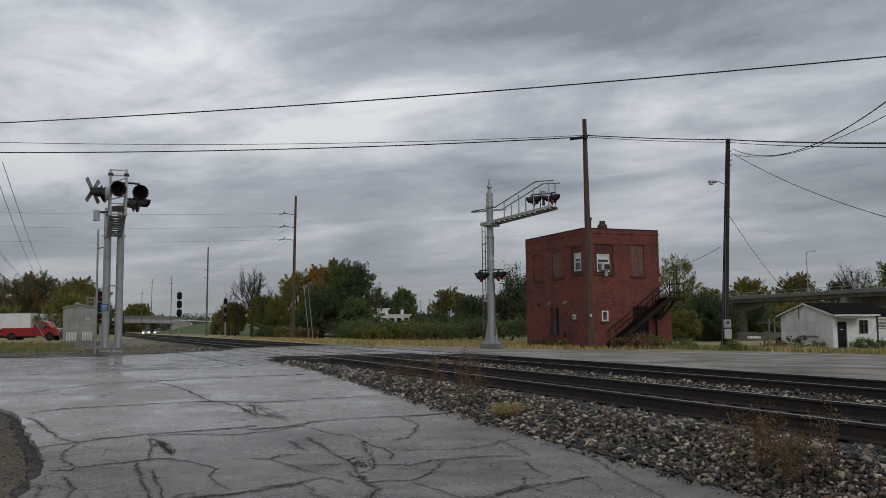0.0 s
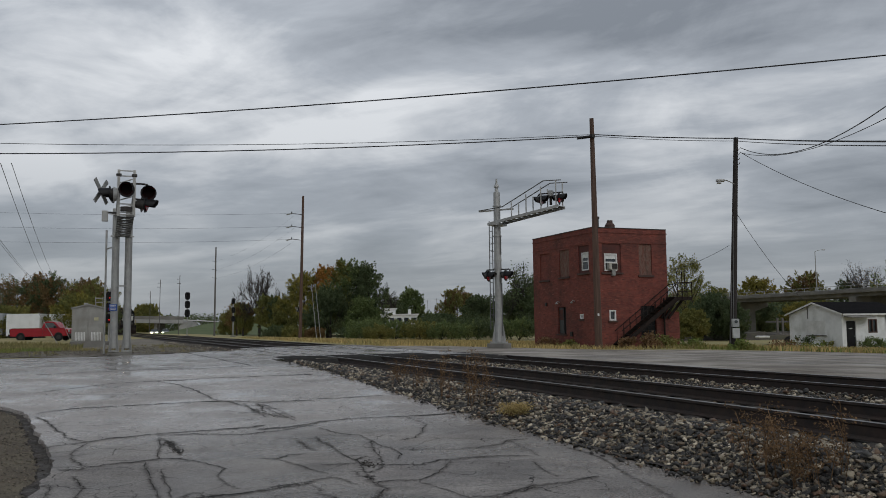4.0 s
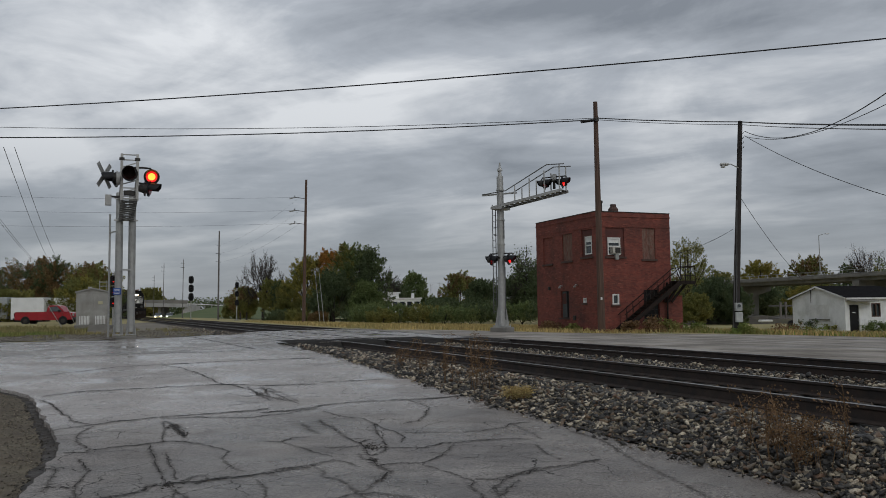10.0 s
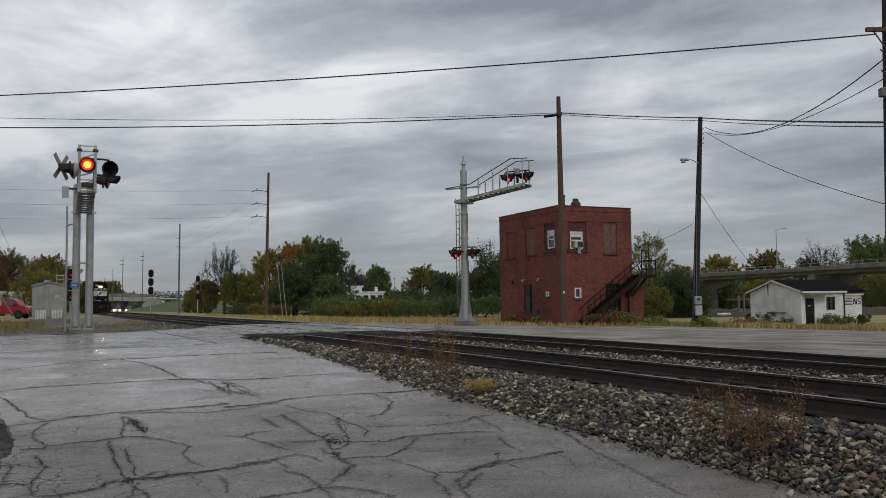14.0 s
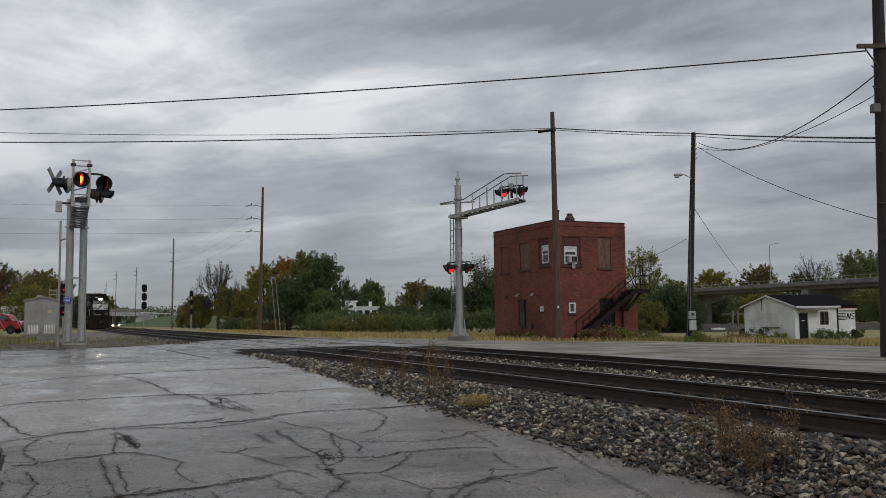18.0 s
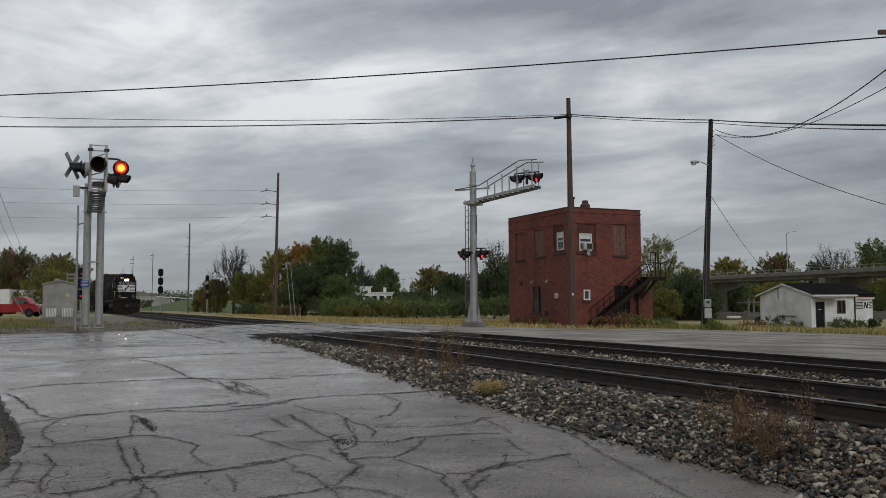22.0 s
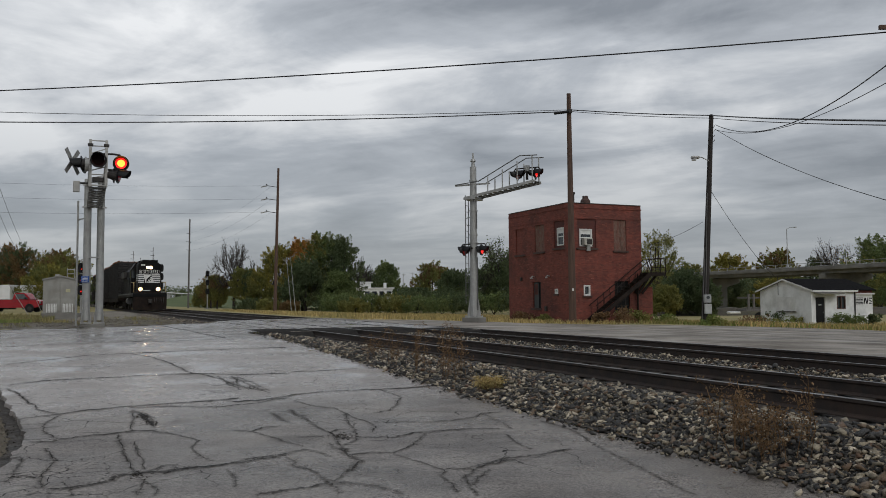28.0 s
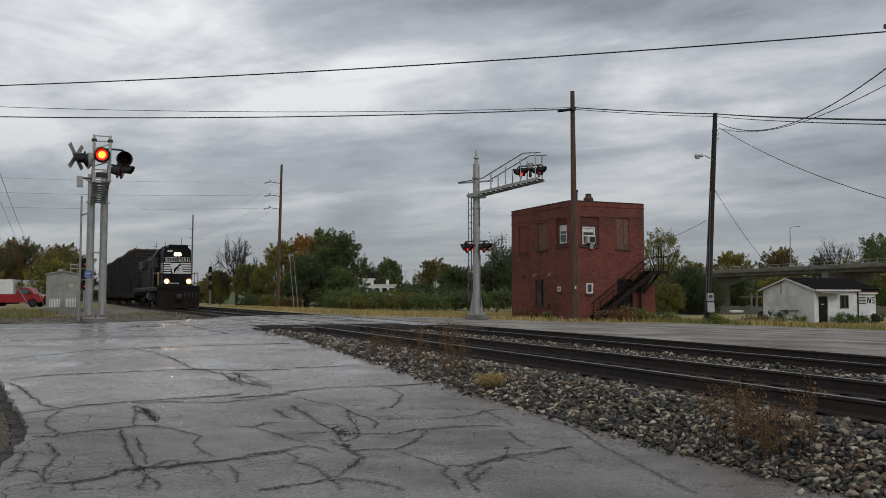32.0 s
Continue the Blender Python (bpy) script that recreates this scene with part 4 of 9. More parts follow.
crack([(0.75, 12.09), (1.27, 12.03), (1.77, 11.71), (2.35, 11.88), (2.88, 12.16)], 0.03)
crack([(1.25, 20.55), (1.62, 19.62), (1.88, 17.92), (1.99, 16.37), (2.2, 15.85), (2.39, 15.02), (2.46, 14.15), (2.57, 13.64), (2.71, 13.09)], 0.05)
crack([(2.42, 15.51), (2.41, 14.62), (2.4, 14.05), (2.44, 13.35)], 0.04)
crack([(2.64, 15.44), (2.67, 14.14), (2.74, 13.24), (2.75, 12.75)], 0.04)
crack([(1.98, 14.58), (2.19, 14.03), (2.38, 14.17)], 0.025)
crack([(2.5, 15.18), (2.64, 14.93), (2.54, 14.11)], 0.04)
crack([(0.77, 11.84), (0.86, 11.39), (0.9, 10.89), (0.9, 10.38)], 0.05)
crack([(0.81, 11.48), (0.86, 11.22), (0.88, 10.79), (0.91, 10.48)], 0.09)
crack([(0.84, 11.53), (0.91, 11.21)], 0.08)
crack([(0.76, 11.79), (0.71, 10.96), (0.65, 10.23)], 0.03)
crack([(-0.1, 9.94), (0.16, 10.04), (0.42, 10.07), (0.64, 10.2), (0.86, 10.17), (1.05, 9.86), (1.18, 9.59), (1.25, 9.29), (1.16, 8.98), (1.14, 8.55), (1.24, 8.16)], 0.03)
crack([(0.51, 9.99), (0.49, 9.42), (0.51, 8.81), (0.51, 8.28), (0.52, 7.92), (0.56, 7.47), (0.5, 7.0)], 0.045)
crack([(0.65, 9.51), (0.63, 8.9), (0.63, 8.36), (0.63, 7.98)], 0.025)
crack([(-0.18, 7.5), (0.03, 7.5), (0.26, 7.59), (0.39, 7.84), (0.54, 7.8), (0.75, 7.82), (0.97, 7.87), (1.29, 7.89), (1.59, 8.11), (1.95, 8.21)], 0.04)
crack([(0.63, 7.88), (0.77, 8.05), (0.88, 8.06), (0.89, 7.88), (0.78, 7.7)], 0.025)
crack([(0.57, 7.46), (0.65, 7.22), (0.61, 6.87)], 0.03)
crack([(0.48, 7.93), (0.39, 7.75), (0.32, 7.56)], 0.025)
crack([(1.28, 7.71), (1.27, 7.37), (1.23, 6.97)], 0.025)
crack([(1.31, 6.57), (1.42, 6.65), (1.58, 6.63)], 0.02)
crack([(-0.9, 14.89), (-0.68, 14.17), (-0.54, 13.24), (-0.37, 12.66), (-0.34, 12.27), (-0.09, 11.84)], 0.04)
crack([(-0.6, 11.48), (-0.44, 11.67), (-0.27, 11.78), (-0.09, 11.84)], 0.035)
crack([(-0.37, 9.92), (-0.17, 9.84), (-0.1, 10.01), (-0.27, 10.72), (-0.25, 11.14), (-0.09, 11.75)], 0.04)
crack([(-0.39, 8.99), (-0.41, 8.42), (-0.43, 8.1), (-0.45, 7.9)], 0.05)
crack([(-0.53, 9.03), (-0.39, 8.99)], 0.04)
crack([(-0.23, 9.47), (-0.14, 9.23), (-0.11, 8.73), (-0.18, 8.21), (-0.2, 7.8), (-0.19, 7.54)], 0.04)
crack([(-0.45, 8.11), (-0.33, 8.08), (-0.21, 7.98)], 0.025)
crack([(0.02, 7.44), (0.04, 7.12)], 0.02)
crack([(-0.13, 7.44), (-0.13, 7.18)], 0.02)
crack([(-0.28, 7.34), (-0.18, 7.5)], 0.02)
crack([(2.61, 15.27), (2.74, 14.98), (2.81, 14.01), (2.82, 13.05)], 0.03)
crack([(4.42, 12.54), (4.46, 12.11), (4.42, 11.57), (4.07, 10.95), (3.84, 10.53), (3.57, 10.36)], 0.035)
crack([(4.07, 10.76), (4.21, 10.45), (4.27, 10.04)], 0.018)
crack([(2.37, 10.98), (2.38, 10.41), (2.4, 10.03)], 0.04)
crack([(2.67, 11.11), (2.67, 10.29), (2.64, 9.68), (2.65, 9.2), (2.61, 8.86), (2.54, 8.41), (2.46, 7.99), (2.46, 7.51), (BED, 7.15)], 0.045)
crack([(2.91, 11.94), (3.05, 11.21), (3.24, 11.01), (3.24, 10.52), (3.23, 10.06), (3.29, 9.83), (3.22, 9.34), (3.09, 9.02)], 0.03)
crack([(3.24, 10.52), (3.05, 9.81), (2.97, 9.26), (2.77, 8.62), (2.58, 8.39)], 0.03)
crack([(1.69, 9.82), (1.89, 9.69), (1.95, 9.39), (2.03, 9.11), (2.11, 8.74), (2.17, 8.49)], 0.03)
crack([(1.89, 9.69), (2.14, 9.88), (2.3, 9.92)], 0.02)
crack([(1.36, 7.92), (1.57, 8.03), (1.77, 8.07), (1.96, 8.21), (2.14, 8.34), (2.25, 8.15), (2.31, 7.84)], 0.03)
crack([(1.89, 8.09), (1.91, 7.81), (1.84, 7.59), (1.93, 7.43), (1.98, 7.18), (1.95, 6.81), (1.93, 6.38)], 0.028)
crack([(1.32, 6.61), (1.51, 6.66), (1.72, 6.68), (1.95, 6.76), (2.1, 6.75), (2.18, 6.64), (2.29, 6.46), (2.36, 6.19)], 0.03)
crack([(1.98, 6.85), (2.15, 7.05), (2.29, 7.21)], 0.02)
crack([(2.61, 8.86), (2.79, 8.79), (3.02, 8.7), (3.23, 8.61), (3.47, 8.77), (3.66, 8.79), (3.98, 8.8), (4.29, 8.75), (4.52, 8.61)], 0.03)
crack([(3.34, 9.7), (3.66, 9.58), (3.96, 9.41), (4.27, 9.42), (4.65, 9.56), (4.84, 9.81), (5.12, 9.85)], 0.022)
crack([(4.82, 9.77), (4.75, 9.34), (4.72, 8.93), (4.6, 8.58)], 0.028)
crack([(2.42, 7.87), (2.69, 7.89), (2.88, 7.81), (3.16, 8.06), (3.48, 8.5), (3.59, 8.72)], 0.025)
crack([(2.85, 7.75), (2.92, 7.38), (2.99, 7.1), (3.0, 6.85), (3.15, 6.84), (3.43, 6.9), (3.78, 7.01)], 0.03)
crack([(3.0, 6.85), (2.88, 6.68), (2.86, 6.36), (2.77, 6.02)], 0.035)
crack([(3.5, 6.94), (3.29, 6.78), (3.1, 6.58), (3.01, 6.4), (2.91, 6.04), (2.87, 5.87)], 0.03)
crack([(3.36, 6.7), (3.13, 6.46), (2.99, 6.2)], 0.022)
crack([(2.65, 9.2), (2.75, 9.34), (2.86, 9.39)], 0.022)
crack([(2.55, 9.06), (2.43, 9.03), (2.24, 9.06)], 0.022)
crack([(2.48, 8.59), (2.44, 8.29), (2.48, 8.13), (2.57, 8.24)], 0.03)
crack([(4.35, 8.29), (4.23, 7.73), (4.17, 7.36)], 0.03)
crack([(3.46, 6.96), (3.79, 7.1), (4.14, 7.14), (4.55, 7.23)], 0.03)
crack([(5.22, 8.99), (5.2, 8.26), (4.85, 7.19), (4.72, 6.64), (4.59, 6.09), (4.52, 5.72), (4.43, 5.45), (4.39, 5.22)], 0.035)
crack([(4.72, 6.64), (4.93, 6.64), (5.11, 6.59)], 0.018)
crack([(4.09, 6.71), (4.39, 6.71), (4.45, 6.55)], 0.018)

# broken pieces along the crumbling edge
r_edge = np.random.default_rng(21)
pile = stones("asphalt_crumbs", 500, lambda r, u: road_left(u) - r.uniform(-0.02, 0.16), lambda r: r.uniform(6.5, 15), lambda r: r.uniform(0.004, 0.014), lambda s, u: shoulder_z(s, u), r_edge, MUD)
tagged(pile, "dark broken crumbs of asphalt at the road edge", "rubble", kind="stuff")
pile = stones("gravel", 9000, lambda r, u: mud_left(u) - abs(r.normal(0.0, 0.9)) + 0.03, lambda r: r.uniform(6, 18), lambda r: r.uniform(0.004, 0.012), lambda s, u: shoulder_z(s, u) - 0.004, r_edge, GRIT)
tagged(pile, "small tan gravel on the dirt shoulder", "gravel", kind="stuff")
for s0, u0, spread_, count_ in ((0.86, 11.25, 0.05, 90), (0.90, 10.75, 0.04, 80), (2.50, 14.3, 0.07, 110), (2.62, 13.6, 0.06, 70), (2.72, 8.9, 0.06, 120), (0.56, 7.75, 0.05, 60)):
    pile = stones("asphalt_crumbs", count_, lambda r, u: s0 + r.normal(0, spread_), lambda r: u0 + r.normal(0, spread_ * 2.4), lambda r: r.uniform(0.003, 0.009), lambda s, u: road_z(s, u) - 0.003, r_edge, MUD)
    tagged(pile, "dark loose crumbs in a broken patch of asphalt", "rubble", kind="stuff")
# short side cracks round the knots
r_side = random.Random(8)
for s0, u0, n_, reach in ((0.88, 11.0, 3, 0.25), (2.5, 14.2, 5, 0.40), (2.62, 13.4, 4, 0.35), (0.55, 7.8, 4, 0.30), (2.72, 8.9, 6, 0.34), (2.6, 9.5, 4, 0.35), (2.3, 8.4, 3, 0.4), (3.4, 8.2, 3, 0.4), (3.9, 7.2, 3, 0.4), (-0.1, 8.4, 3, 0.3)):
    for k_ in range(n_):
        a_ = r_side.uniform(0, 6.283)
        at_ = (s0 + r_side.uniform(-0.3, 0.3), u0 + r_side.uniform(-0.5, 0.5))
        line_ = [at_]
        for _ in range(5):
            l_ = reach * r_side.uniform(0.25, 0.5)
            at_ = (at_[0] + math.cos(a_) * l_, at_[1] + math.sin(a_) * l_)
            line_.append(at_)
            a_ += r_side.uniform(-0.9, 0.9)
        crack(line_, r_side.uniform(0.012, 0.018))


def crack_stain():
    """Dark damp dirt that has gathered along the cracks, thinning out to both sides."""
    m = mat("crack_dirt", (0.030, 0.026, 0.022), (0.060, 0.050, 0.042), rough=0.8, scale=7, bump=0.7, fine=50, spec=0.2)
    nt = m.node_tree
    n, link = nt.nodes.new, nt.links.new
    at = n("ShaderNodeAttribute")
    at.attribute_name = "middle"
    tc = n("ShaderNodeTexCoord")
    t = n("ShaderNodeTexNoise")
    t.inputs["Scale"].default_value, t.inputs["Detail"].default_value, t.inputs["Roughness"].default_value = 24.0, 6.0, 0.7
    link(tc.outputs["Object"], t.inputs["Vector"])
    add = n("ShaderNodeMath")
    add.operation = "MULTIPLY_ADD"
    link(at.outputs["Fac"], add.inputs[0])
    add.inputs[1].default_value = 0.22
    link(t.outputs[0], add.inputs[2])
    r = n("ShaderNodeMapRange")
    r.inputs[1].default_value, r.inputs[2].default_value, r.inputs[3].default_value, r.inputs[4].default_value = 0.57, 0.80, 0.0, 0.55
    link(add.outputs[0], r.inputs[0])
    x, clear = n("ShaderNodeMixShader"), n("ShaderNodeBsdfTransparent")
    link(r.outputs[0], x.inputs[0])
    link(clear.outputs[0], x.inputs[1])
    link(nt.nodes["Principled BSDF"].outputs[0], x.inputs[2])
    link(x.outputs[0], nt.nodes["Material Output"].inputs[0])
    ob = raw("crack_dirt", STAIN[0], STAIN[2], m, near_road)
    ob.data.attributes.new("middle", "FLOAT", "POINT").data.foreach_set("value", STAIN[1])
    tagged(ob, "dark dirt along the cracks", kind="stuff")


crack_stain()

# ---- brick interlocking tower ----
def wall_with_holes(bm, length, z0, z1, holes, t, put):
    """A wall of thickness t, with openings (a, b, low, high) right through it; put(along, inward, z) places a point."""
    xs = sorted({0.0, length, *[v for h_ in holes for v in h_[:2]]})
    zs = sorted({z0, z1, *[v for h_ in holes for v in h_[2:4]]})

    def solid(i, k):
        if not (0 <= i < len(xs) - 1 and 0 <= k < len(zs) - 1):
            return False
        cx, cz = (xs[i] + xs[i + 1]) / 2, (zs[k] + zs[k + 1]) / 2
        return not any(a < cx < b and lo < cz < hi for a, b, lo, hi in holes)

    def quad(*pts):
        bm.faces.new([bm.verts.new(put(*p)) for p in pts])

    for i in range(len(xs) - 1):
        for k in range(len(zs) - 1):
            if not solid(i, k):
                continue
            a, b, lo, hi = xs[i], xs[i + 1], zs[k], zs[k + 1]
            quad((a, 0, lo), (b, 0, lo), (b, 0, hi), (a, 0, hi))
            quad((a, t, lo), (a, t, hi), (b, t, hi), (b, t, lo))
            if not solid(i - 1, k):
                quad((a, 0, lo), (a, 0, hi), (a, t, hi), (a, t, lo))
            if not solid(i + 1, k):
                quad((b, 0, lo), (b, t, lo), (b, t, hi), (b, 0, hi))
            if not solid(i, k - 1):
                quad((a, 0, lo), (a, t, lo), (b, t, lo), (b, 0, lo))
            if not solid(i, k + 1):
                quad((a, 0, hi), (b, 0, hi), (b, t, hi), (a, t, hi))


def brick_tower():
    W, L, H = 5.68, 8.0, 7.68
    tower = thing("brick_tower", Matrix.Translation(su(29.02, 46.27, -0.06)) @ pose(0, 0, 0, 0, 0, TURN),
                  "two-storey red brick railway tower with boarded windows", "building")
    T = 0.34
    # openings along the side facing the crossing (runs along u) and the end facing the yard (runs along s)
    west = [(0.45, 1.75, 4.85, 6.62), (2.95, 4.25, 4.72, 6.55), (5.65, 6.95, 4.65, 6.50), (1.28, 1.68, 1.88, BED), (3.50, 4.60, 0.92, 2.70)]
    south = [(0.72, 2.12, 4.82, 6.68), (3.50, 4.50, 4.68, 6.70), (1.12, 1.62, 1.75, 2.42), (3.50, 4.70, 0.75, 2.68)]
    bm = B()
    wall_with_holes(bm, L, 0, H, west, T, lambda a, i, z: (i, a, z))
    part("wall", bm, BRICK, tower)
    bm = B()
    wall_with_holes(bm, W - 2 * T, 0, H, [(a - T, b - T, c, d) for a, b, c, d in south if a > T], T, lambda a, i, z: (a + T, i, z))
    part("wall", bm, BRICK, tower)
    bm = B()
    wall_with_holes(bm, L, 0, H, [], T, lambda a, i, z: (W - i, a, z))
    part("wall", bm, BRICK, tower)
    bm = B()
    wall_with_holes(bm, W - 2 * T, 0, H, [], T, lambda a, i, z: (a + T, L - i, z))
    part("wall", bm, BRICK, tower)
    bm = B()
    box(bm, (W / 2, L / 2, H - 0.5), (W - 2 * T, L - 2 * T, 0.2))
    part("roof", bm, SHINGLE, tower, "flat dark roof behind the parapet")
    for c, s in (((W / 2, 0.16, H + 0.025), (W + 0.03, 0.40, 0.05)), ((W / 2, L - 0.16, H + 0.025), (W + 0.03, 0.40, 0.05)),
                 ((0.16, L / 2, H + 0.026), (0.40, L - 0.55, 0.05)), ((W - 0.16, L / 2, H + 0.026), (0.40, L - 0.55, 0.05))):
        bm = B()
        box(bm, c, s, bevel=0.015)
        part("coping", bm, DARKMETAL, tower, "dark coping on the parapet")
    # projecting brick courses round the top and over the windows
    for z, d, hgt in ((7.42, 0.035, 0.08), (6.76, 0.022, 0.07)):
        bm = B()
        box(bm, (-d / 2, L / 2, z), (d, L, hgt))
        part("brick_course", bm, BRICK, tower)
        bm = B()
        box(bm, (W / 2, -d / 2, z), (W + 2 * d, d, hgt))
        part("brick_course", bm, BRICK, tower)
    return tower, west, south, T


tower, west_holes, south_holes, T_WALL = brick_tower()


def on_west(a, i, z):
    return Vector((i, a, z))


def on_south(a, i, z):
    return Vector((a, i, z))


def panel(name, put, a, b, lo, hi, i0, i1, material, label="", parent=None):
    bm = B()
    c = (put(a, i0, lo) + put(b, i1, hi)) / 2
    d = put(b, i1, hi) - put(a, i0, lo)
    box(bm, c, [abs(v) for v in d])
    return part(name, bm, material, parent or tower, label)


def sash(put, a, b, lo, hi, name="window"):
    """A white double-hung window with its glass, set in the wall."""
    w = panel(name, put, a, b, lo, hi, 0.13, 0.17, WINGLASS, "double-hung window in a white frame")
    f = 0.085
    panel("frame", put, a, a + f, lo, hi, 0.06, 0.16, WHITEP, "", w)
    panel("frame", put, b - f, b, lo, hi, 0.06, 0.16, WHITEP, "", w)
    panel("frame", put, a + f, b - f, hi - f, hi, 0.06, 0.16, WHITEP, "", w)
    panel("frame", put, a + f, b - f, lo, lo + f, 0.06, 0.16, WHITEP, "", w)
    m = (lo + hi) / 2
    panel("meeting_rail", put, a + f, b - f, m - 0.035, m + 0.035, 0.08, 0.15, WHITEP, "", w)
    panel("blind", put, a + f, b - f, m + 0.22, hi - f, 0.118, 0.128, SHEDW, "pale blind behind the glass", w)
    return w


SILL = mat("stained_stone_sill", (0.09, 0.05, 0.04), (0.06, 0.04, 0.035), rough=0.9, scale=3)
for put, holes in ((on_west, west_holes), (on_south, south_holes)):
    for a, b, lo, hi in holes:
        if a < T_WALL and put is on_south:
            lo += 0
        panel("sill", put, a - 0.1, b + 0.1, lo - 0.12, lo, -0.09, 0.12, SILL, "dark projecting sill")
# upper windows: two boarded, one sash; on the yard end a sash with an air conditioner, and a boarded one
panel("board", on_west, 2.95, 4.25, 4.72, 6.55, 0.07, 0.10, BOARD, "weathered boarding in the window opening")
panel("board", on_west, 5.65, 6.95, 4.65, 6.50, 0.07, 0.10, BRICK, "bricked-up window opening")
panel("board", on_south, 3.50, 4.50, 4.68, 6.70, 0.07, 0.10, BOARD, "weathered boarding in the window opening")
GLAZED = mat("dark_window_infill", (0.11, 0.035, 0.028), (0.07, 0.028, 0.024), rough=0.9, scale=2)
panel("infill", on_west, 0.45, 1.75, 6.18, 6.62, 0.07, 0.30, GLAZED, "dark painted infill over the window")
panel("infill", on_west, 0.45, 1.75, 4.85, 5.00, 0.07, 0.30, GLAZED, "dark painted infill under the window")
sash(on_west, 0.60, 1.45, 5.00, 6.18)
panel("infill", on_west, 1.45, 1.75, 5.00, 6.18, 0.07, 0.30, GLAZED)
panel("infill", on_west, 0.45, 0.60, 5.00, 6.18, 0.07, 0.30, GLAZED)

# yard end: sash with an air conditioner in a painted infill, small windows, lower openings
panel("infill", on_south, 0.72, 2.12, 6.05, 6.68, 0.07, 0.30, GLAZED, "dark painted infill over the window")
panel("infill", on_south, 0.72, 0.90, 4.92, 6.05, 0.07, 0.30, GLAZED)
panel("infill", on_south, 1.86, 2.12, 4.92, 6.05, 0.07, 0.30, GLAZED)
panel("infill", on_south, 0.72, 2.12, 4.82, 4.92, 0.07, 0.30, GLAZED)
sash(on_south, 0.90, 1.86, 4.92, 6.05)
ac = panel("air_conditioner", on_south, 1.10, 1.72, 5.00, 5.42, -0.22, 0.12, mat("ac_cream", (0.5, 0.48, 0.42), (0.4, 0.39, 0.35), rough=0.6, scale=4), "cream window air conditioner")
panel("grille", on_south, 1.28, 1.68, 5.04, 5.38, -0.235, -0.222, DARKMETAL, "", ac)
panel("bracket", on_south, 1.34, 1.58, 4.62, 4.99, -0.16, -0.02, GALV, "", ac)
for put, holes in ((on_west, (1.28, 1.68, 1.88, BED)), (on_south, (1.12, 1.62, 1.75, 2.42))):
    a, b, lo, hi = holes
    w = panel("small_window", put, a, b, lo, hi, 0.10, 0.13, WINGLASS, "small window in a white frame")
    for x0, x1, z0, z1 in ((a, a + 0.09, lo, hi), (b - 0.09, b, lo, hi), (a + 0.09, b - 0.09, hi - 0.09, hi), (a + 0.09, b - 0.09, lo, lo + 0.09)):
        panel("frame", put, x0, x1, z0, z1, -0.02, 0.12, WHITEP, "", w)
door = panel("door", on_west, 3.50, 4.60, 0.92, 2.70, 0.16, 0.20, BLACKP, "dark recessed doorway")
panel("door_leaf", on_west, 3.95, 4.55, 0.94, 2.66, 0.10, 0.15, mat("grey_green_door", (0.05, 0.055, 0.055), rough=0.6), "", door)
panel("door_panel", on_west, 4.03, 4.45, 1.85, 2.55, 0.08, 0.10, GLAZED, "", door)
low = panel("lower_window", on_south, 3.50, 4.70, 0.75, 2.68, 0.14, 0.18, BLACKP, "dark multi-pane lower window")
for k in range(3):
    x = 3.50 + 0.30 * (k + 1)
    panel("glazing_bar", on_south, x - 0.02, x + 0.02, 0.75, 2.68, 0.10, 0.135, DARKMETAL, "", low)
for k in range(5):
    z = 0.75 + 0.32 * (k + 1)
    panel("glazing_bar", on_south, 3.50, 4.70, z - 0.02, z + 0.02, 0.105, 0.13, DARKMETAL, "", low)
bm = B()
bar(bm, (2.1, 1.15, 7.2), (2.1, 1.15, 8.02), 0.33, 0.33, n=16)
bar(bm, (2.1, 1.15, 8.02), (2.1, 1.15, 8.16), 0.33, 0.22, n=16)
bar(bm, (2.1, 1.15, 8.16), (2.1, 1.15, 8.34), 0.20, 0.19, n=14)
part("chimney", bm, SILL, tower, "stubby round brick chimney")
bm = B()
bar(bm, (1.05, 0.9, 7.2), (1.05, 0.9, 8.45), 0.045, n=8)
box(bm, (1.05, 0.9, 8.45), (0.16, 0.12, 0.16), bevel=0.03)
part("vent_pipe", bm, DARKMETAL, tower)
for a, z in ((4.3, 3.05), (2.3, 3.05)):
    bm = B()
    tube(bm, [(-0.02, a, z), (-0.20, a, z + 0.05), (-0.26, a, z - 0.05)], 0.035, 6)
    box(bm, (-0.26, a, z - 0.09), (0.16, 0.16, 0.10), bevel=0.02)
    part("wall_lamp", bm, GALV, tower, "small bent wall lamp")
for a, z, s_ in ((6.1, 2.95, 0.20), (2.75, 0.9, 0.26)):
    bm = B()
    box(bm, (-0.06, a, z), (0.12, s_, s_ * 1.2), bevel=0.02)
    part("wall_box", bm, DARKMETAL, tower)
bm = B()
tube(bm, [(5.3, -0.06, 0.0), (5.3, -0.06, 3.2)], 0.05, 6)
part("downpipe", bm, DARKMETAL, tower)
# low brick annex behind the stair
bm = B()
box(bm, (6.05, 1.8, 1.15), (1.1, 3.4, 2.3))
part("annex", bm, BRICK, tower, "low brick annex at the tower side")


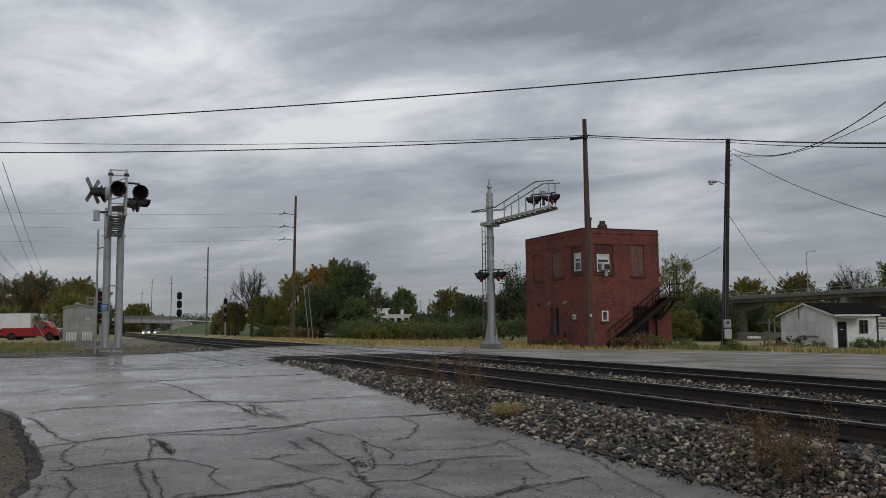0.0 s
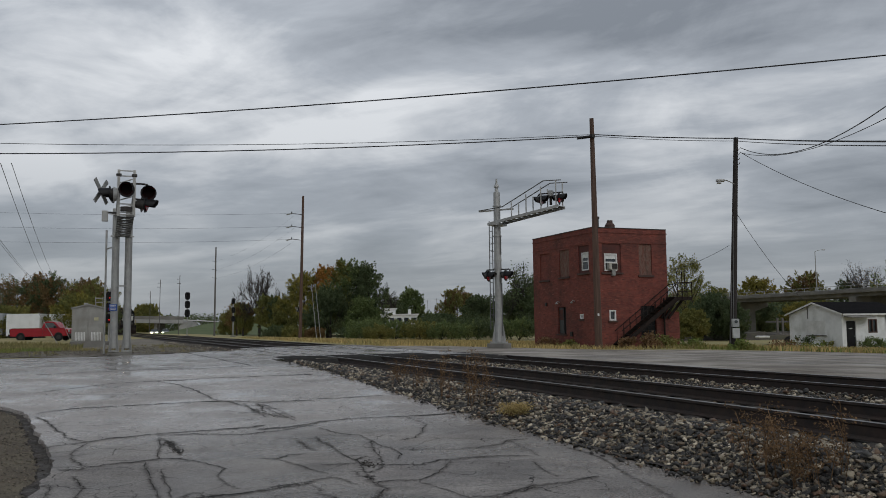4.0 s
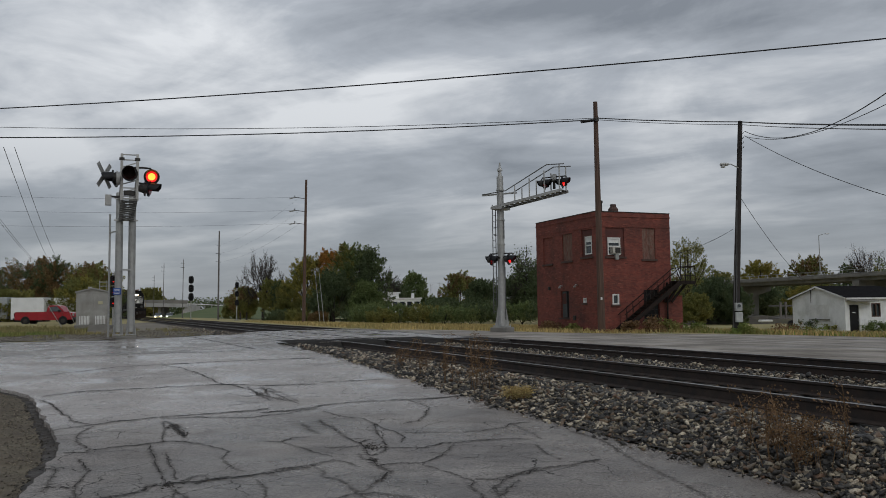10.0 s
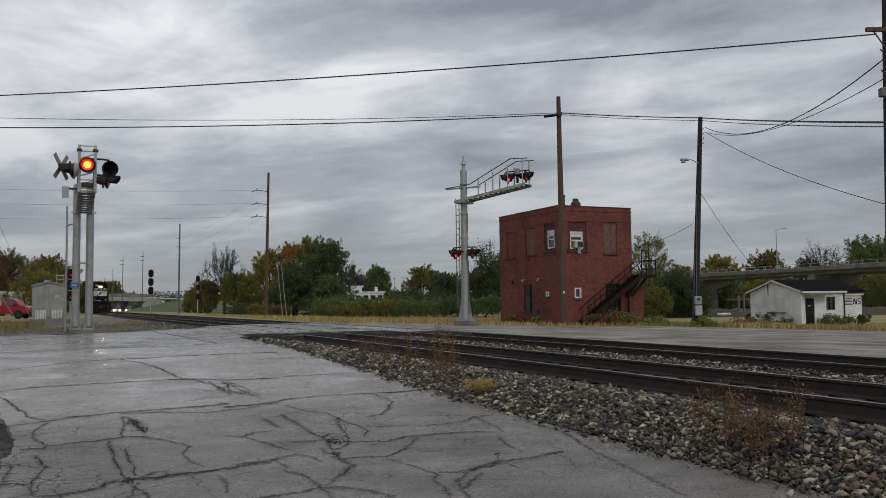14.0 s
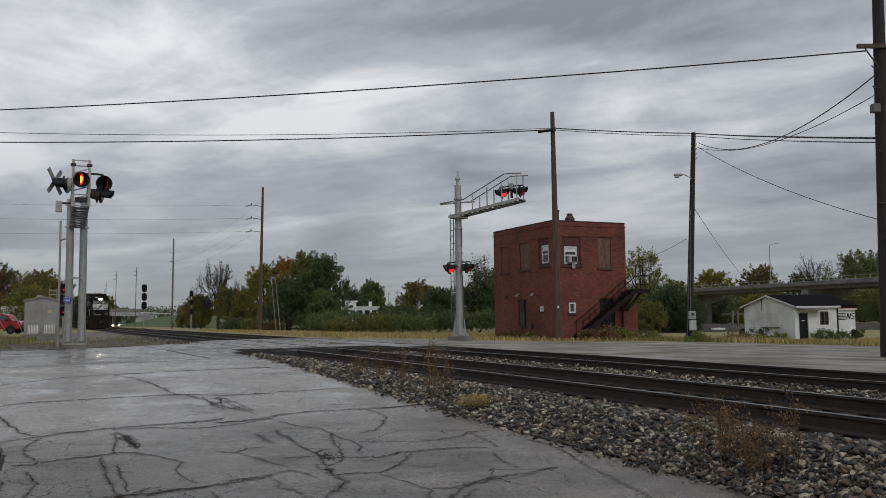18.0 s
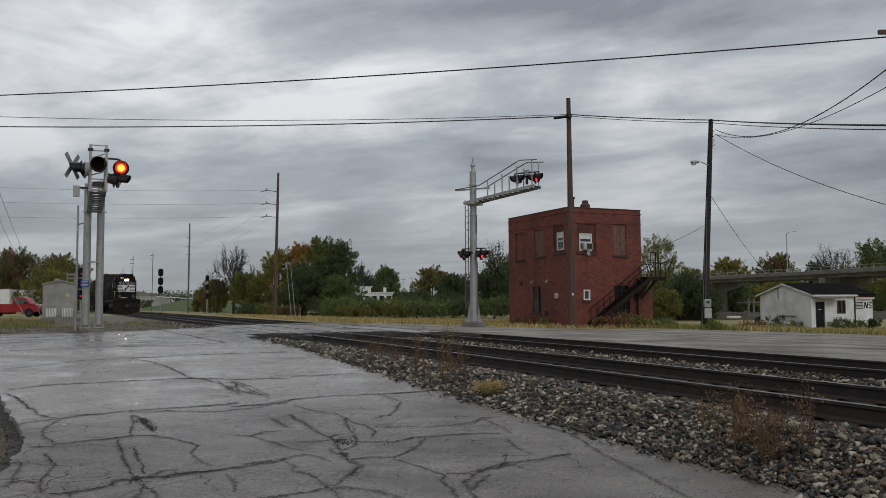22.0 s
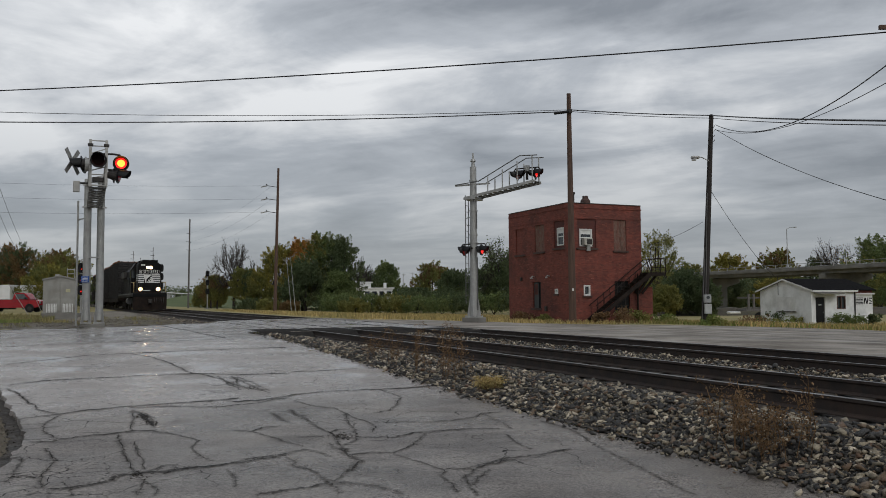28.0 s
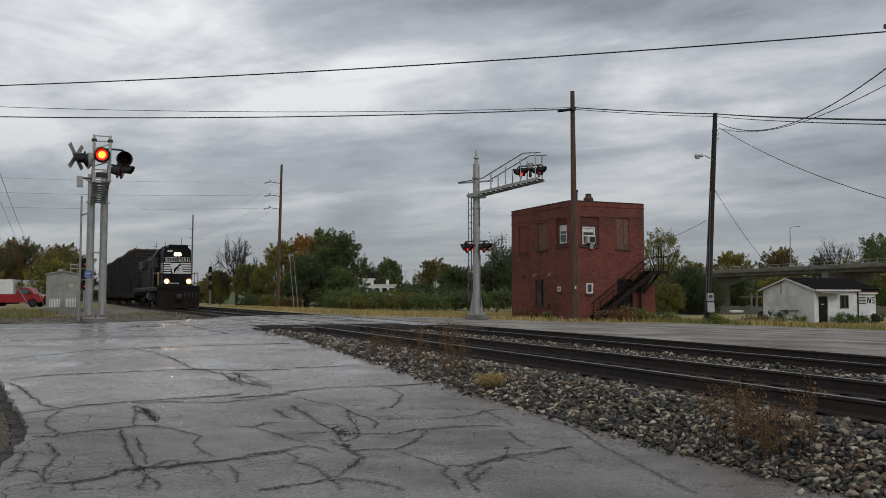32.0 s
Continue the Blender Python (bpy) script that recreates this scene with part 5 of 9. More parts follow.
def brick_courses():
    """Rows of bricks standing slightly proud of the two walls in view."""
    r = random.Random(4)
    me = bpy.data.meshes.new("brick")
    bm = B()
    box(bm, (0, 0, 0), (0.21, 0.012, 0.062))
    bm.to_mesh(me)
    bm.free()
    me.materials.append(BRICKS)
    spots = []
    for row in range(int(7.4 / 0.076)):
        z = 0.04 + row * 0.076
        for k in range(int(8.0 / 0.225)):
            spots.append(("w", 0.12 + k * 0.225 + (0.11 if row % 2 else 0), z))
        for k in range(int(5.5 / 0.225)):
            spots.append(("s", 0.12 + k * 0.225 + (0.11 if row % 2 else 0), z))
    r.shuffle(spots)
    holes = {"w": west_holes, "s": south_holes}
    made = 0
    for side, a, z in spots:
        if made >= 290:
            break
        if a > (7.85 if side == "w" else 5.35) or any(h0 - 0.25 < a < h1 + 0.25 and l - 0.2 < z < t + 0.2 for h0, h1, l, t in holes[side]) or any(abs(z - c) < 0.12 for c in (7.42, 6.76)):
            continue
        o = new("brick", me)
        o.parent = tower
        o.matrix_basis = pose(-0.004, a, z, 0, 0, 90) if side == "w" else pose(a, -0.004, z)
        made += 1


BRICKS = mat("odd_bricks", (0.22, 0.075, 0.05), (0.12, 0.04, 0.032), rough=0.9, scale=5, bump=0.3, object_random=0.45)


STAIR_IRON = mat("dark_stair_iron", (0.014, 0.011, 0.010), (0.030, 0.020, 0.016), rough=0.8, scale=5, bump=0.2, spec=0.2)


def stair():
    """The dark steel stair that climbs along the yard end to a landing."""
    ob = thing("fire_stair", tower.matrix_world.copy(), "dark rusty steel outside stair with a landing", "stair")
    y0, y1 = -1.05, -0.25
    x0, z0, x1, z1 = 1.25, 0.15, 5.60, 3.12
    for y in (y0, y1):
        bm = B()
        beam(bm, (x0, y, z0), (x1, y, z1), 0.06, 0.26)
        part("stringer", bm, STAIR_IRON, ob)
        bm = B()
        tube(bm, [(x0 + 0.1, y, z0 + 0.95), (x1, y, z1 + 0.95), (x1 + 1.2, y, z1 + 1.05)], 0.03, 6)
        part("handrail", bm, STAIR_IRON, ob)
        for k in range(9):
            f = (k + 0.5) / 9
            bm = B()
            bar(bm, (x0 + (x1 - x0) * f, y, z0 + (z1 - z0) * f), (x0 + (x1 - x0) * f, y, z0 + (z1 - z0) * f + 0.98), 0.018, n=5)
            part("baluster", bm, STAIR_IRON, ob)
    for k in range(17):
        f = (k + 0.5) / 17
        bm = B()
        box(bm, (x0 + (x1 - x0) * f, (y0 + y1) / 2, z0 + (z1 - z0) * f + 0.08), (0.26, 0.78, 0.04))
        part("tread", bm, STAIR_IRON, ob)
    bm = B()
    box(bm, (x1 + 0.58, (y0 + y1) / 2 + 0.15, z1 + 0.02), (1.25, 1.1, 0.22))
    part("landing", bm, STAIR_IRON, ob)
    for k in range(4):
        bm = B()
        bar(bm, (x1 + 0.05 + 0.38 * k, y0, z1), (x1 + 0.05 + 0.38 * k, y0, z1 + (1.75 if k in (0, 1) else 1.05)), 0.028, n=6)
        part("rail_post", bm, STAIR_IRON, ob)
    for z in (0.45, 1.05, 1.72):
        bm = B()
        tube(bm, [(x1, y0, z1 + z), (x1 + (1.2 if z < 1.2 else 0.45), y0, z1 + z)], 0.024, 6)
        part("rail", bm, STAIR_IRON, ob)
    for k in (0.15, 0.6, 1.1):
        bm = B()
        beam(bm, (x1 + k, y1 + 0.1, z1 - 0.05), (x1 - 0.65 + k * 0.55, y1 + 0.1, z1 - 1.25), 0.10, 0.14)
        part("brace", bm, STAIR_IRON, ob)
    bm = B()
    bar(bm, (x1 - 0.45, y1, -0.1), (x1 - 0.45, y1, z1), 0.06, n=8)
    part("post", bm, STAIR_IRON, ob)


stair()

# ---- utility poles and wires ----
def utility_pole(name, base, top, r0, r1, material, label, group="utility poles along the yard"):
    base, top = Vector(base), Vector(top)
    ob = thing(name, Matrix.Translation(base), label, "utility pole", group)
    bm = B()
    bar(bm, (0, 0, -0.3), top - base, r0, r1, n=14)
    part("pole", bm, material, ob, smooth=False)
    return ob


pole_a = utility_pole("utility_pole", (8.08, 52.0, -0.05), (8.03, 52.0, 14.21), 0.24, 0.13, POLEWOOD, "tall weathered brown wooden utility pole beside the tower")
pole_b = utility_pole("utility_pole", (15.50, 50.0, -0.1), (16.22, 50.0, 12.40), 0.21, 0.13, POLEDARK, "dark leaning wooden utility pole with meter boxes")
pole_n = utility_pole("utility_pole", (13.15, 24.0, 0.2), (13.40, 24.0, 11.4), 0.24, 0.15, POLEDARK, "tall dark wooden utility pole with a short crossarm")
pole_c = utility_pole("utility_pole", (-15.0, 77.0, 0.3), (-14.75, 77.0, 13.55), 0.17, 0.10, POLEWOOD, "wooden power pole with insulator brackets beside the tracks")
pole_d = utility_pole("utility_pole", (-35.6, 120.0, 0.2), (-35.5, 120.0, 13.1), 0.14, 0.09, POLEGREY, "distant slim grey wooden power pole")


LINE = "black overhead cable between utility poles"


def wire(pts, sag, r, label="black overhead cable", group="overhead wires"):
    bm = B()
    path = []
    for a, b in zip(pts, pts[1:]):
        a, b = Vector(a), Vector(b)
        for k in range(25):
            f = k / 24
            p = a.lerp(b, f)
            p.z -= 4 * sag * f * (1 - f)
            if not path or (p - path[-1]).length > 1e-4:
                path.append(p)
    tube(bm, path, r, 5)
    return single("overhead_wire", bm, CABLE, Matrix.Identity(4), label, "cable", group)


wire([(-48, 49.5, 12.76), (8.03, 51.8, 13.05)], 0.64, 0.034, LINE)
wire([(-48, 49.5, 13.88), (8.03, 51.8, 13.15)], 0.77, 0.018, LINE)
wire([(8.03, 51.8, 13.15), (16.2, 49.9, 12.34), (13.32, 24.1, 6.55)], 0.06, 0.032, LINE)
wire([(8.03, 51.8, 13.05), (16.2, 49.9, 12.18), (13.32, 24.1, 6.42)], 0.08, 0.018, LINE)
wire([(-45, 38, 10.83), (13.0, 24, 9.12)], 0.67, 0.022, LINE)

# ---- crossing signals ----
def flasher(parent, at, turn, name="flasher"):
    """One round crossing light: disc, hood, body and a lens that turns in its housing. It faces its own -y."""
    f = thing(name, Matrix.Identity(4), "", "")
    f.parent = parent
    f.matrix_basis = pose(*at, 0, 0, turn)
    return f


def disc(bm, r, y0, y1, n=28):
    bar(bm, (0, y0, 0), (0, y1, 0), r, n=n)
    return bm


def hood(bm, r, length):
    """A visor: the upper half of a tube, cut back below."""
    n = 18
    pts = []
    for k in range(n + 1):
        a = radians(-12 + 204 * k / n)
        cut = length * (0.72 + 0.28 * max(0.0, math.sin(a)) ** 0.5)
        pts.append((math.cos(a) * r, math.sin(a) * r, cut))
    for p, q in zip(pts, pts[1:]):
        for rr in (1.0, 0.96):
            bm.faces.new([bm.verts.new(v) for v in ((p[0] * rr, 0, p[1] * rr), (q[0] * rr, 0, q[1] * rr), (q[0] * rr, -q[2], q[1] * rr), (p[0] * rr, -p[2], p[1] * rr))])
    return bm


TURNING = []


def crossing_light(parent, at, turn, phase, tilt=0, R=0.262, roundel=None, core=True):
    """A crossing light facing -y before its turn; phase 0 and 1 shine by turns, phase -1 never faces the camera."""
    bm = disc(B(), R, -0.015, 0.015)
    back = part("background_disc", bm, BLACKP, parent, "black round background disc")
    back.matrix_basis = pose(*at, tilt, 0, turn)
    part("hood", hood(B(), 0.205, 0.38), BLACKP, back)
    bm = B()
    bar(bm, (0, 0.02, 0), (0, 0.20, 0), 0.17, 0.12, n=20)
    part("housing", bm, DARKMETAL, back, "dark light housing")
    bm = disc(B(), 0.190, -0.05, -0.035)
    lens = part("lens", bm, roundel or LENS_DARK, back, "round red lens that flashes")
    if phase >= 0:
        lens.data.materials.append(LAMP_RED)
        lens.data.materials.append(LAMP_CORE)
        # the lit face looks inward at rest
        lit = bmesh.new()
        lit.from_mesh(lens.data)
        # where a core follows, this red ring also stands in for the glare
        bar(lit, (0, -0.0345, 0), (0, -0.028, 0), 0.188, n=24)
        if core:
            bar(lit, (0, -0.0275, 0), (0, -0.024, 0), 0.122, n=24)
        for f in lit.faces:
            if min(v.co.y for v in f.verts) > -0.0349:
                f.material_index = 2 if max(math.hypot(v.co.x, v.co.z) for v in f.verts) < 0.15 else 1
        bmesh.ops.translate(lit, vec=(0, 0.0395, 0), verts=lit.verts)
        lit.to_mesh(lens.data)
        lit.free()
        lens.matrix_basis = pose(0, -0.045, 0)
        TURNING.append((lens, phase))
    return back


def cantilever(base, arm_dir, label):
    """A crossing signal on a cantilever: mast of one pipe, or two, with an arm, walkway rails and lights. Local +x is the arm."""
    ob = thing("crossing_signal", Matrix.Translation(base) @ pose(0, 0, 0, 0, 0, arm_dir), label, "crossing signal", "crossing signals")
    return ob


def ladder(bm, x, y, z0, z1, w=0.38, stepz=0.32):
    for sgn in (-1, 1):
        bar(bm, (x, y + sgn * w / 2, z0), (x, y + sgn * w / 2, z1), 0.022, n=6)
    z = z0 + 0.1
    while z < z1:
        bar(bm, (x, y - w / 2, z), (x, y + w / 2, z), 0.014, n=5)
        z += stepz


def far_cantilever():
    ob = cantilever((1.66, 42.0, 0.36), TURN - 52, "grey steel cantilever crossing signal with red flashing lights")
    bm = B()
    bar(bm, (0, 0, 0.55), (0, 0, 7.72), 0.19, 0.165, n=18)
    part("mast", bm, GALV, ob, "", smooth=False)
    bm = B()
    box(bm, (0, 0, 0.12), (0.9, 0.9, 0.24), bevel=0.03)
    part("foundation", bm, CONCRETE, ob, "concrete foundation block")
    bm = B()
    box(bm, (0, 0, 0.27), (0.66, 0.66, 0.06))
    bar(bm, (0, 0, 0.28), (0, 0, 0.60), 0.20, n=18)
    part("mast_base", bm, GALV, ob)
    for k in range(4):
        fin = prism(B(), [(0.17, 0.30), (0.34, 0.30), (0.34, 0.38), (0.19, 1.30)], -0.015, 0.015)
        bmesh.ops.rotate(fin, cent=(0, 0, 0), matrix=Matrix.Rotation(radians(90 * k + 20), 3, "Z"), verts=fin.verts)
        part("stiffener", fin, GALV, ob)
    for k in range(4):
        a = radians(90 * k + 45)
        bm = B()
        bar(bm, (0.43 * math.cos(a), 0.43 * math.sin(a), 0.23), (0.43 * math.cos(a), 0.43 * math.sin(a), 0.36), 0.03, n=6)
        part("bolt", bm, GALV, ob)
    A = 3.45
    zb, zt = 6.12, 7.72
    for sgn in (-0.42, 0.42):
        bm = B()
        beam(bm, (-0.3, sgn, zb), (A, sgn, zb + 0.62), 0.06, 0.13)
        part("arm_beam", bm, GALV, ob)
        bm = B()
        tube(bm, [(-0.95, sgn * 0.3, zt - 0.86), (0.5, sgn, zt - 0.80), (A - 0.75, sgn, zt + 0.28), (A + 0.15, sgn, zt + 0.24)], 0.026, 6)
        part("handrail", bm, WORN_STEEL, ob)
        for k in range(4):
            x = 1.0 + k * 0.78
            bm = B()
            bar(bm, (x, sgn, zb + 0.62 * x / A), (x, sgn, min(zt + 0.27, zt - 1.01 + 0.398 * x)), 0.03, n=6)
            part("rail_post", bm, GALV, ob)
    for k in range(13):
        x = 0.1 + k * 0.265
        bm = B()
        beam(bm, (x, -0.39, zb + 0.05 + 0.62 * x / A), (x, 0.39, zb + 0.05 + 0.62 * x / A), 0.235, 0.03)
        part("walkway_slat", bm, WORN_STEEL, ob)
    bm = B()
    beam(bm, (-1.0, 0, zt - 0.88), (0.9, 0, zt - 0.88), 0.10, 0.07)
    part("bracket", bm, GALV, ob)
    bm = B()
    box(bm, (0, 0, 6.10), (0.62, 0.95, 0.10))
    part("arm_plate", bm, GALV, ob)
    for z in (3.9, 4.3, 5.5, 7.0, 2.6):
        bm = B()
        bar(bm, (0, 0, z), (0, 0, z + 0.06), 0.21, n=18)
        part("clamp", bm, GALV, ob)
    bm = B()
    ladder(bm, -0.36, 0, 0.9, 6.3, 0.34)
    part("ladder", bm, WORN_STEEL, ob)
    for x, z0, z1 in ((0.22, 4.6, 5.5), (0.24, 0.6, 3.2)):
        bm = B()
        bar(bm, (x, -0.08, z0), (x, -0.08, z1), 0.025, n=6)
        part("conduit", bm, WORN_STEEL, ob)
    for z in (1.6, 2.1, 4.8, 5.2):
        bm = B()
        beam(bm, (-0.36, 0, z), (0, 0, z), 0.04, 0.03)
        part("ladder_bracket", bm, WORN_STEEL, ob)
    bm = B()
    bar(bm, (0, 0, 7.72), (0, 0, 8.0), 0.10, 0.08, n=12)
    bar(bm, (0, 0, 8.0), (0, 0, 8.12), 0.15, 0.10, n=14)
    bar(bm, (0, 0, 8.12), (0, 0, 8.42), 0.06, 0.04, n=8)
    part("bell", bm, GALV, ob, "grey bell on the mast top")
    # lights: pairs seen edge-on at the arm's end and on the mast
    for x, z in ((A - 0.55, 7.12), (0, 3.55)):
        bm = B()
        bar(bm, (x, 0, z - 0.25), (x, 0, z + 0.42), 0.07, n=8)
        tube(bm, [(x - 0.75, 0, z + 0.1), (x - 0.6, 0, z + 0.32), (x + 0.6, 0, z + 0.32), (x + 0.75, 0, z + 0.1)], 0.035, 6)
        bar(bm, (x, -0.25, z + 0.1), (x, 0.25, z + 0.1), 0.05, n=8)
        part("light_bracket", bm, DARKMETAL, ob)
    for x, z in ((A - 0.55, 7.12), (0, 3.55)):
        for dx, ph in ((-0.42, 0), (0.52, 1)):
            crossing_light(ob, (x + dx, -0.22, z), 96, ph, R=0.27, roundel=LENS_RED, core=False)
            crossing_light(ob, (x + dx - 0.16, 0.22, z + 0.02), -58, -1, R=0.27)
        bm = B()
        box(bm, (x, 0, z + 0.30), (0.24, 0.22, 0.30), bevel=0.03)
        part("junction_box", bm, GALV, ob)
    return ob


far_cantilever()


def near_mast():
    # local x points along the arm towards the camera's side of the road, local y across it
    ob = cantilever((-13.90, 34.0, 0.40), -66.9, "tall grey twin-pipe crossing signal with round red flashing lights")
    for sgn in (-0.245, 0.245):
        bm = B()
        bar(bm, (0, sgn, 0.35), (0, sgn, 6.0), 0.150, 0.140, n=18)
        part("mast_pipe", bm, GALV, ob)
        bm = B()
        box(bm, (0, sgn, 0.24), (0.44, 0.42, 0.05))
        bolts = []
        for k in range(4):
            a = radians(45 + 90 * k)
            x, y = math.cos(a), math.sin(a)
            prism_at = [(x * 0.14, y * 0.14 + sgn, 0.26), (x * 0.26, y * 0.26 + sgn, 0.26), (x * 0.26, y * 0.26 + sgn, 0.34), (x * 0.15, y * 0.15 + sgn, 1.05)]
            bolts.append((x, y))
            fin = B()
            a_, b_ = [[fin.verts.new((p[0] - y * off, p[1] + x * off, p[2])) for p in prism_at] for off in (-0.012, 0.012)]
            fin.faces.new(a_)
            fin.faces.new(b_[::-1])
            for i_ in range(4):
                fin.faces.new((a_[i_], b_[i_], b_[(i_ + 1) % 4], a_[(i_ + 1) % 4]))
            part("stiffener", fin, GALV, ob)
        part("mast_base", bm, GALV, ob, "flat base plate")
        for x, y in bolts:
            bm = B()
            bar(bm, (x * 0.24, y * 0.24 + sgn, 0.26), (x * 0.24, y * 0.24 + sgn, 0.33), 0.022, n=6)
            part("bolt", bm, GALV, ob)
    bm = B()
    box(bm, (0, 0, 0.04), (0.52, 0.94, 0.30), bevel=0.03)
    part("foundation", bm, CONCRETE, ob, "concrete foundation block")
    for z, w in ((2.85, 0.5), (4.86, 0.9), (5.75, 0.9)):
        bm = B()
        beam(bm, (0.16, -w / 2, z), (0.16, w / 2, z), 0.05, 0.06)
        part("cross_tie", bm, GALV, ob)
    A = 6.3
    # chords of the arm
    for sgn in (-0.27, 0.27):
        for z in (4.88, 5.72):
            bm = B()
            beam(bm, (0, sgn, z), (A, sgn * 0.92, z + 0.12), 0.05, 0.09)
            part("arm_chord", bm, GALV, ob)
        for k in range(7):
            x0, x1 = k * A / 7, (k + 1) * A / 7
            bm = B()
            beam(bm, (x0, sgn * 0.96, 4.9 + 0.12 * x0 / A), (x1, sgn * 0.96, 5.7 + 0.12 * x1 / A), 0.03, 0.035)
            part("arm_brace", bm, GALV, ob)
    for k in range(16):
        x = 0.25 + k * (A - 0.3) / 15
        bm = B()
        beam(bm, (x, -0.25, 4.84 + 0.12 * x / A), (x + (0.12 if k % 2 else -0.12), 0.25, 4.84 + 0.12 * x / A), 0.11, 0.03)
        part("walkway_slat", bm, GALV, ob)
    # the frame at the arm's end
    for sgn in (-0.25, 0.25):
        bm = B()
        beam(bm, (A, sgn, 4.92), (A, sgn, 6.50), 0.10, 0.09)
        part("end_post", bm, GALV, ob)
        bm = B()
        box(bm, (A, sgn, 6.32), (0.14, 0.17, 0.09), bevel=0.01)
        part("clamp", bm, DARKMETAL, ob)
    for z0, z1 in ((6.48, 6.48), (6.30, 6.30), (6.04, 6.22), (6.00, 6.00), (5.46, 5.62), (5.34, 5.34), (5.20, 5.32), (5.06, 5.06)):
        bm = B()
        beam(bm, (A - 0.05, -0.24, z0), (A - 0.05, 0.24, z1), 0.035, 0.035)
        part("end_brace", bm, GALV, ob)
    bm = B()
    box(bm, (A + 0.02, 0.0, 5.16), (0.12, 0.36, 0.16), bevel=0.02)
    part("junction_box", bm, DARKMETAL, ob)
    for pts in ([(A, 0.15, 6.04), (A, 0.45, 6.05), (A + 0.05, 0.66, 6.02), (A + 0.05, 0.70, 5.94)], [(A, -0.15, 5.84), (A, -0.45, 5.82), (A, -0.55, 5.72)],
                [(A, 0.2, 5.52), (A, 0.5, 5.50)], [(A, -0.3, 5.02), (A, -0.62, 5.02)]):
        bm = B()
        tube(bm, pts, 0.035, 7)
        part("light_bracket", bm, DARKMETAL, ob)
    crossing_light(ob, (A + 0.22, 0.0, 5.80), 84, 0)
    crossing_light(ob, (A + 0.22, 0.70, 5.71), 88, 1)
    crossing_light(ob, (A + 0.05, 0.50, 5.33), 170, -1, 3, roundel=LENS_RED)
    crossing_light(ob, (A + 0.35, 0.62, 5.28), 164, -1, 6, roundel=LENS_RED)
    crossing_light(ob, (A - 0.35, -0.42, 5.66), 14, -1, 3)
    crossing_light(ob, (A + 0.30, -0.50, 5.62), -8, -1, 6)
    bm = B()
    bar(bm, (A + 0.30, -0.42, 5.60), (A + 0.30, -0.30, 5.60), 0.27, 0.20, n=20)
    part("light_back", bm, GALV, ob, "pale rounded back of a crossing light")
    # the crossbuck, nearly edge-on
    for a in (56, -56):
        bm = B()
        c_, s_ = math.cos(radians(a)), math.sin(radians(a))
        beam(bm, (A + 0.1 - 0.46 * c_, -0.80 + 0.34 * c_, 5.72 - 0.46 * s_), (A + 0.1 + 0.46 * c_, -0.80 - 0.34 * c_, 5.72 + 0.46 * s_), 0.025, 0.15)
        part("crossbuck_board", bm, GALV, ob, "grey crossbuck board")
    for k in range(9):
        x = 0.5 + k * (A - 0.6) / 9
        for sgn in (-1, 1):
            bm = B()
            beam(bm, (x, -0.25 * sgn, 4.80 + 0.12 * x / A), (x + 0.6, 0.25 * sgn, 4.80 + 0.12 * x / A), 0.05, 0.03)
            part("walkway_brace", bm, WORN_STEEL, ob)
    bm = B()
    box(bm, (A, -0.66, 4.90), (0.16, 0.20, 0.36), bevel=0.015)
    part("bell_box", bm, GALV, ob, "small grey electrical box")
    bm = B()
    box(bm, (0.2, -0.30, 1.98), (0.015, 0.30, 0.26), bevel=0.005)
    sign = part("notice_sign", bm, mat("blue_sign", (0.02, 0.09, 0.36), (0.02, 0.07, 0.28), rough=0.4, bump=0), ob, "small blue sign with white lines of writing")
    for k in range(4):
        bm = B()
        box(bm, (0.209, -0.30, 2.065 - k * 0.055), (0.006, 0.22 - 0.03 * (k % 2), 0.018))
        part("writing_bar", bm, WHITEP, sign)
    return ob


mast = near_mast()


def conduit_pole():
    ob = thing("signal_pole", pose(-14.77, 34.5, 0.35), "slim grey steel pole beside the crossing signal", "pole")
    bm = B()
    bar(bm, (0, 0, 0), (0, 0, 5.25), 0.040, n=10)
    part("pole", bm, GALV, ob)
    bm = B()
    tube(bm, [(0, 0, 4.45), (0.14, -0.05, 4.5), (0.50, -0.25, 4.52)], 0.03, 6)
    part("arm", bm, GALV, ob)


conduit_pole()

# ---- the freight train ----
LOCO_BLACK = mat("locomotive_black", (0.005, 0.0052, 0.006), (0.009, 0.009, 0.0095), rough=0.5, spec=0.10, scale=1.5, bump=0.08, fine=14, dirt=(0.018, 0.016, 0.014), dirt_scale=0.8, dirt_amount=0.5)
GRIME = mat("grimy_underframe", (0.012, 0.010, 0.009), (0.028, 0.019, 0.015), rough=0.9, scale=3, bump=0.4, fine=25, spec=0.15)
LOCO_WHITE = mat("white_stripe_paint", (0.70, 0.70, 0.68), (0.58, 0.58, 0.56), rough=0.5, scale=3, bump=0.02)
HANDRAIL = mat("yellowed_handrail", (0.42, 0.33, 0.16), (0.35, 0.27, 0.12), rough=0.5, bump=0.05)
WHEEL = mat("wheel_steel", (0.06, 0.05, 0.045), (0.10, 0.09, 0.08), rough=0.55, metal=0.6, scale=5, bump=0.1)
TRAIN = []


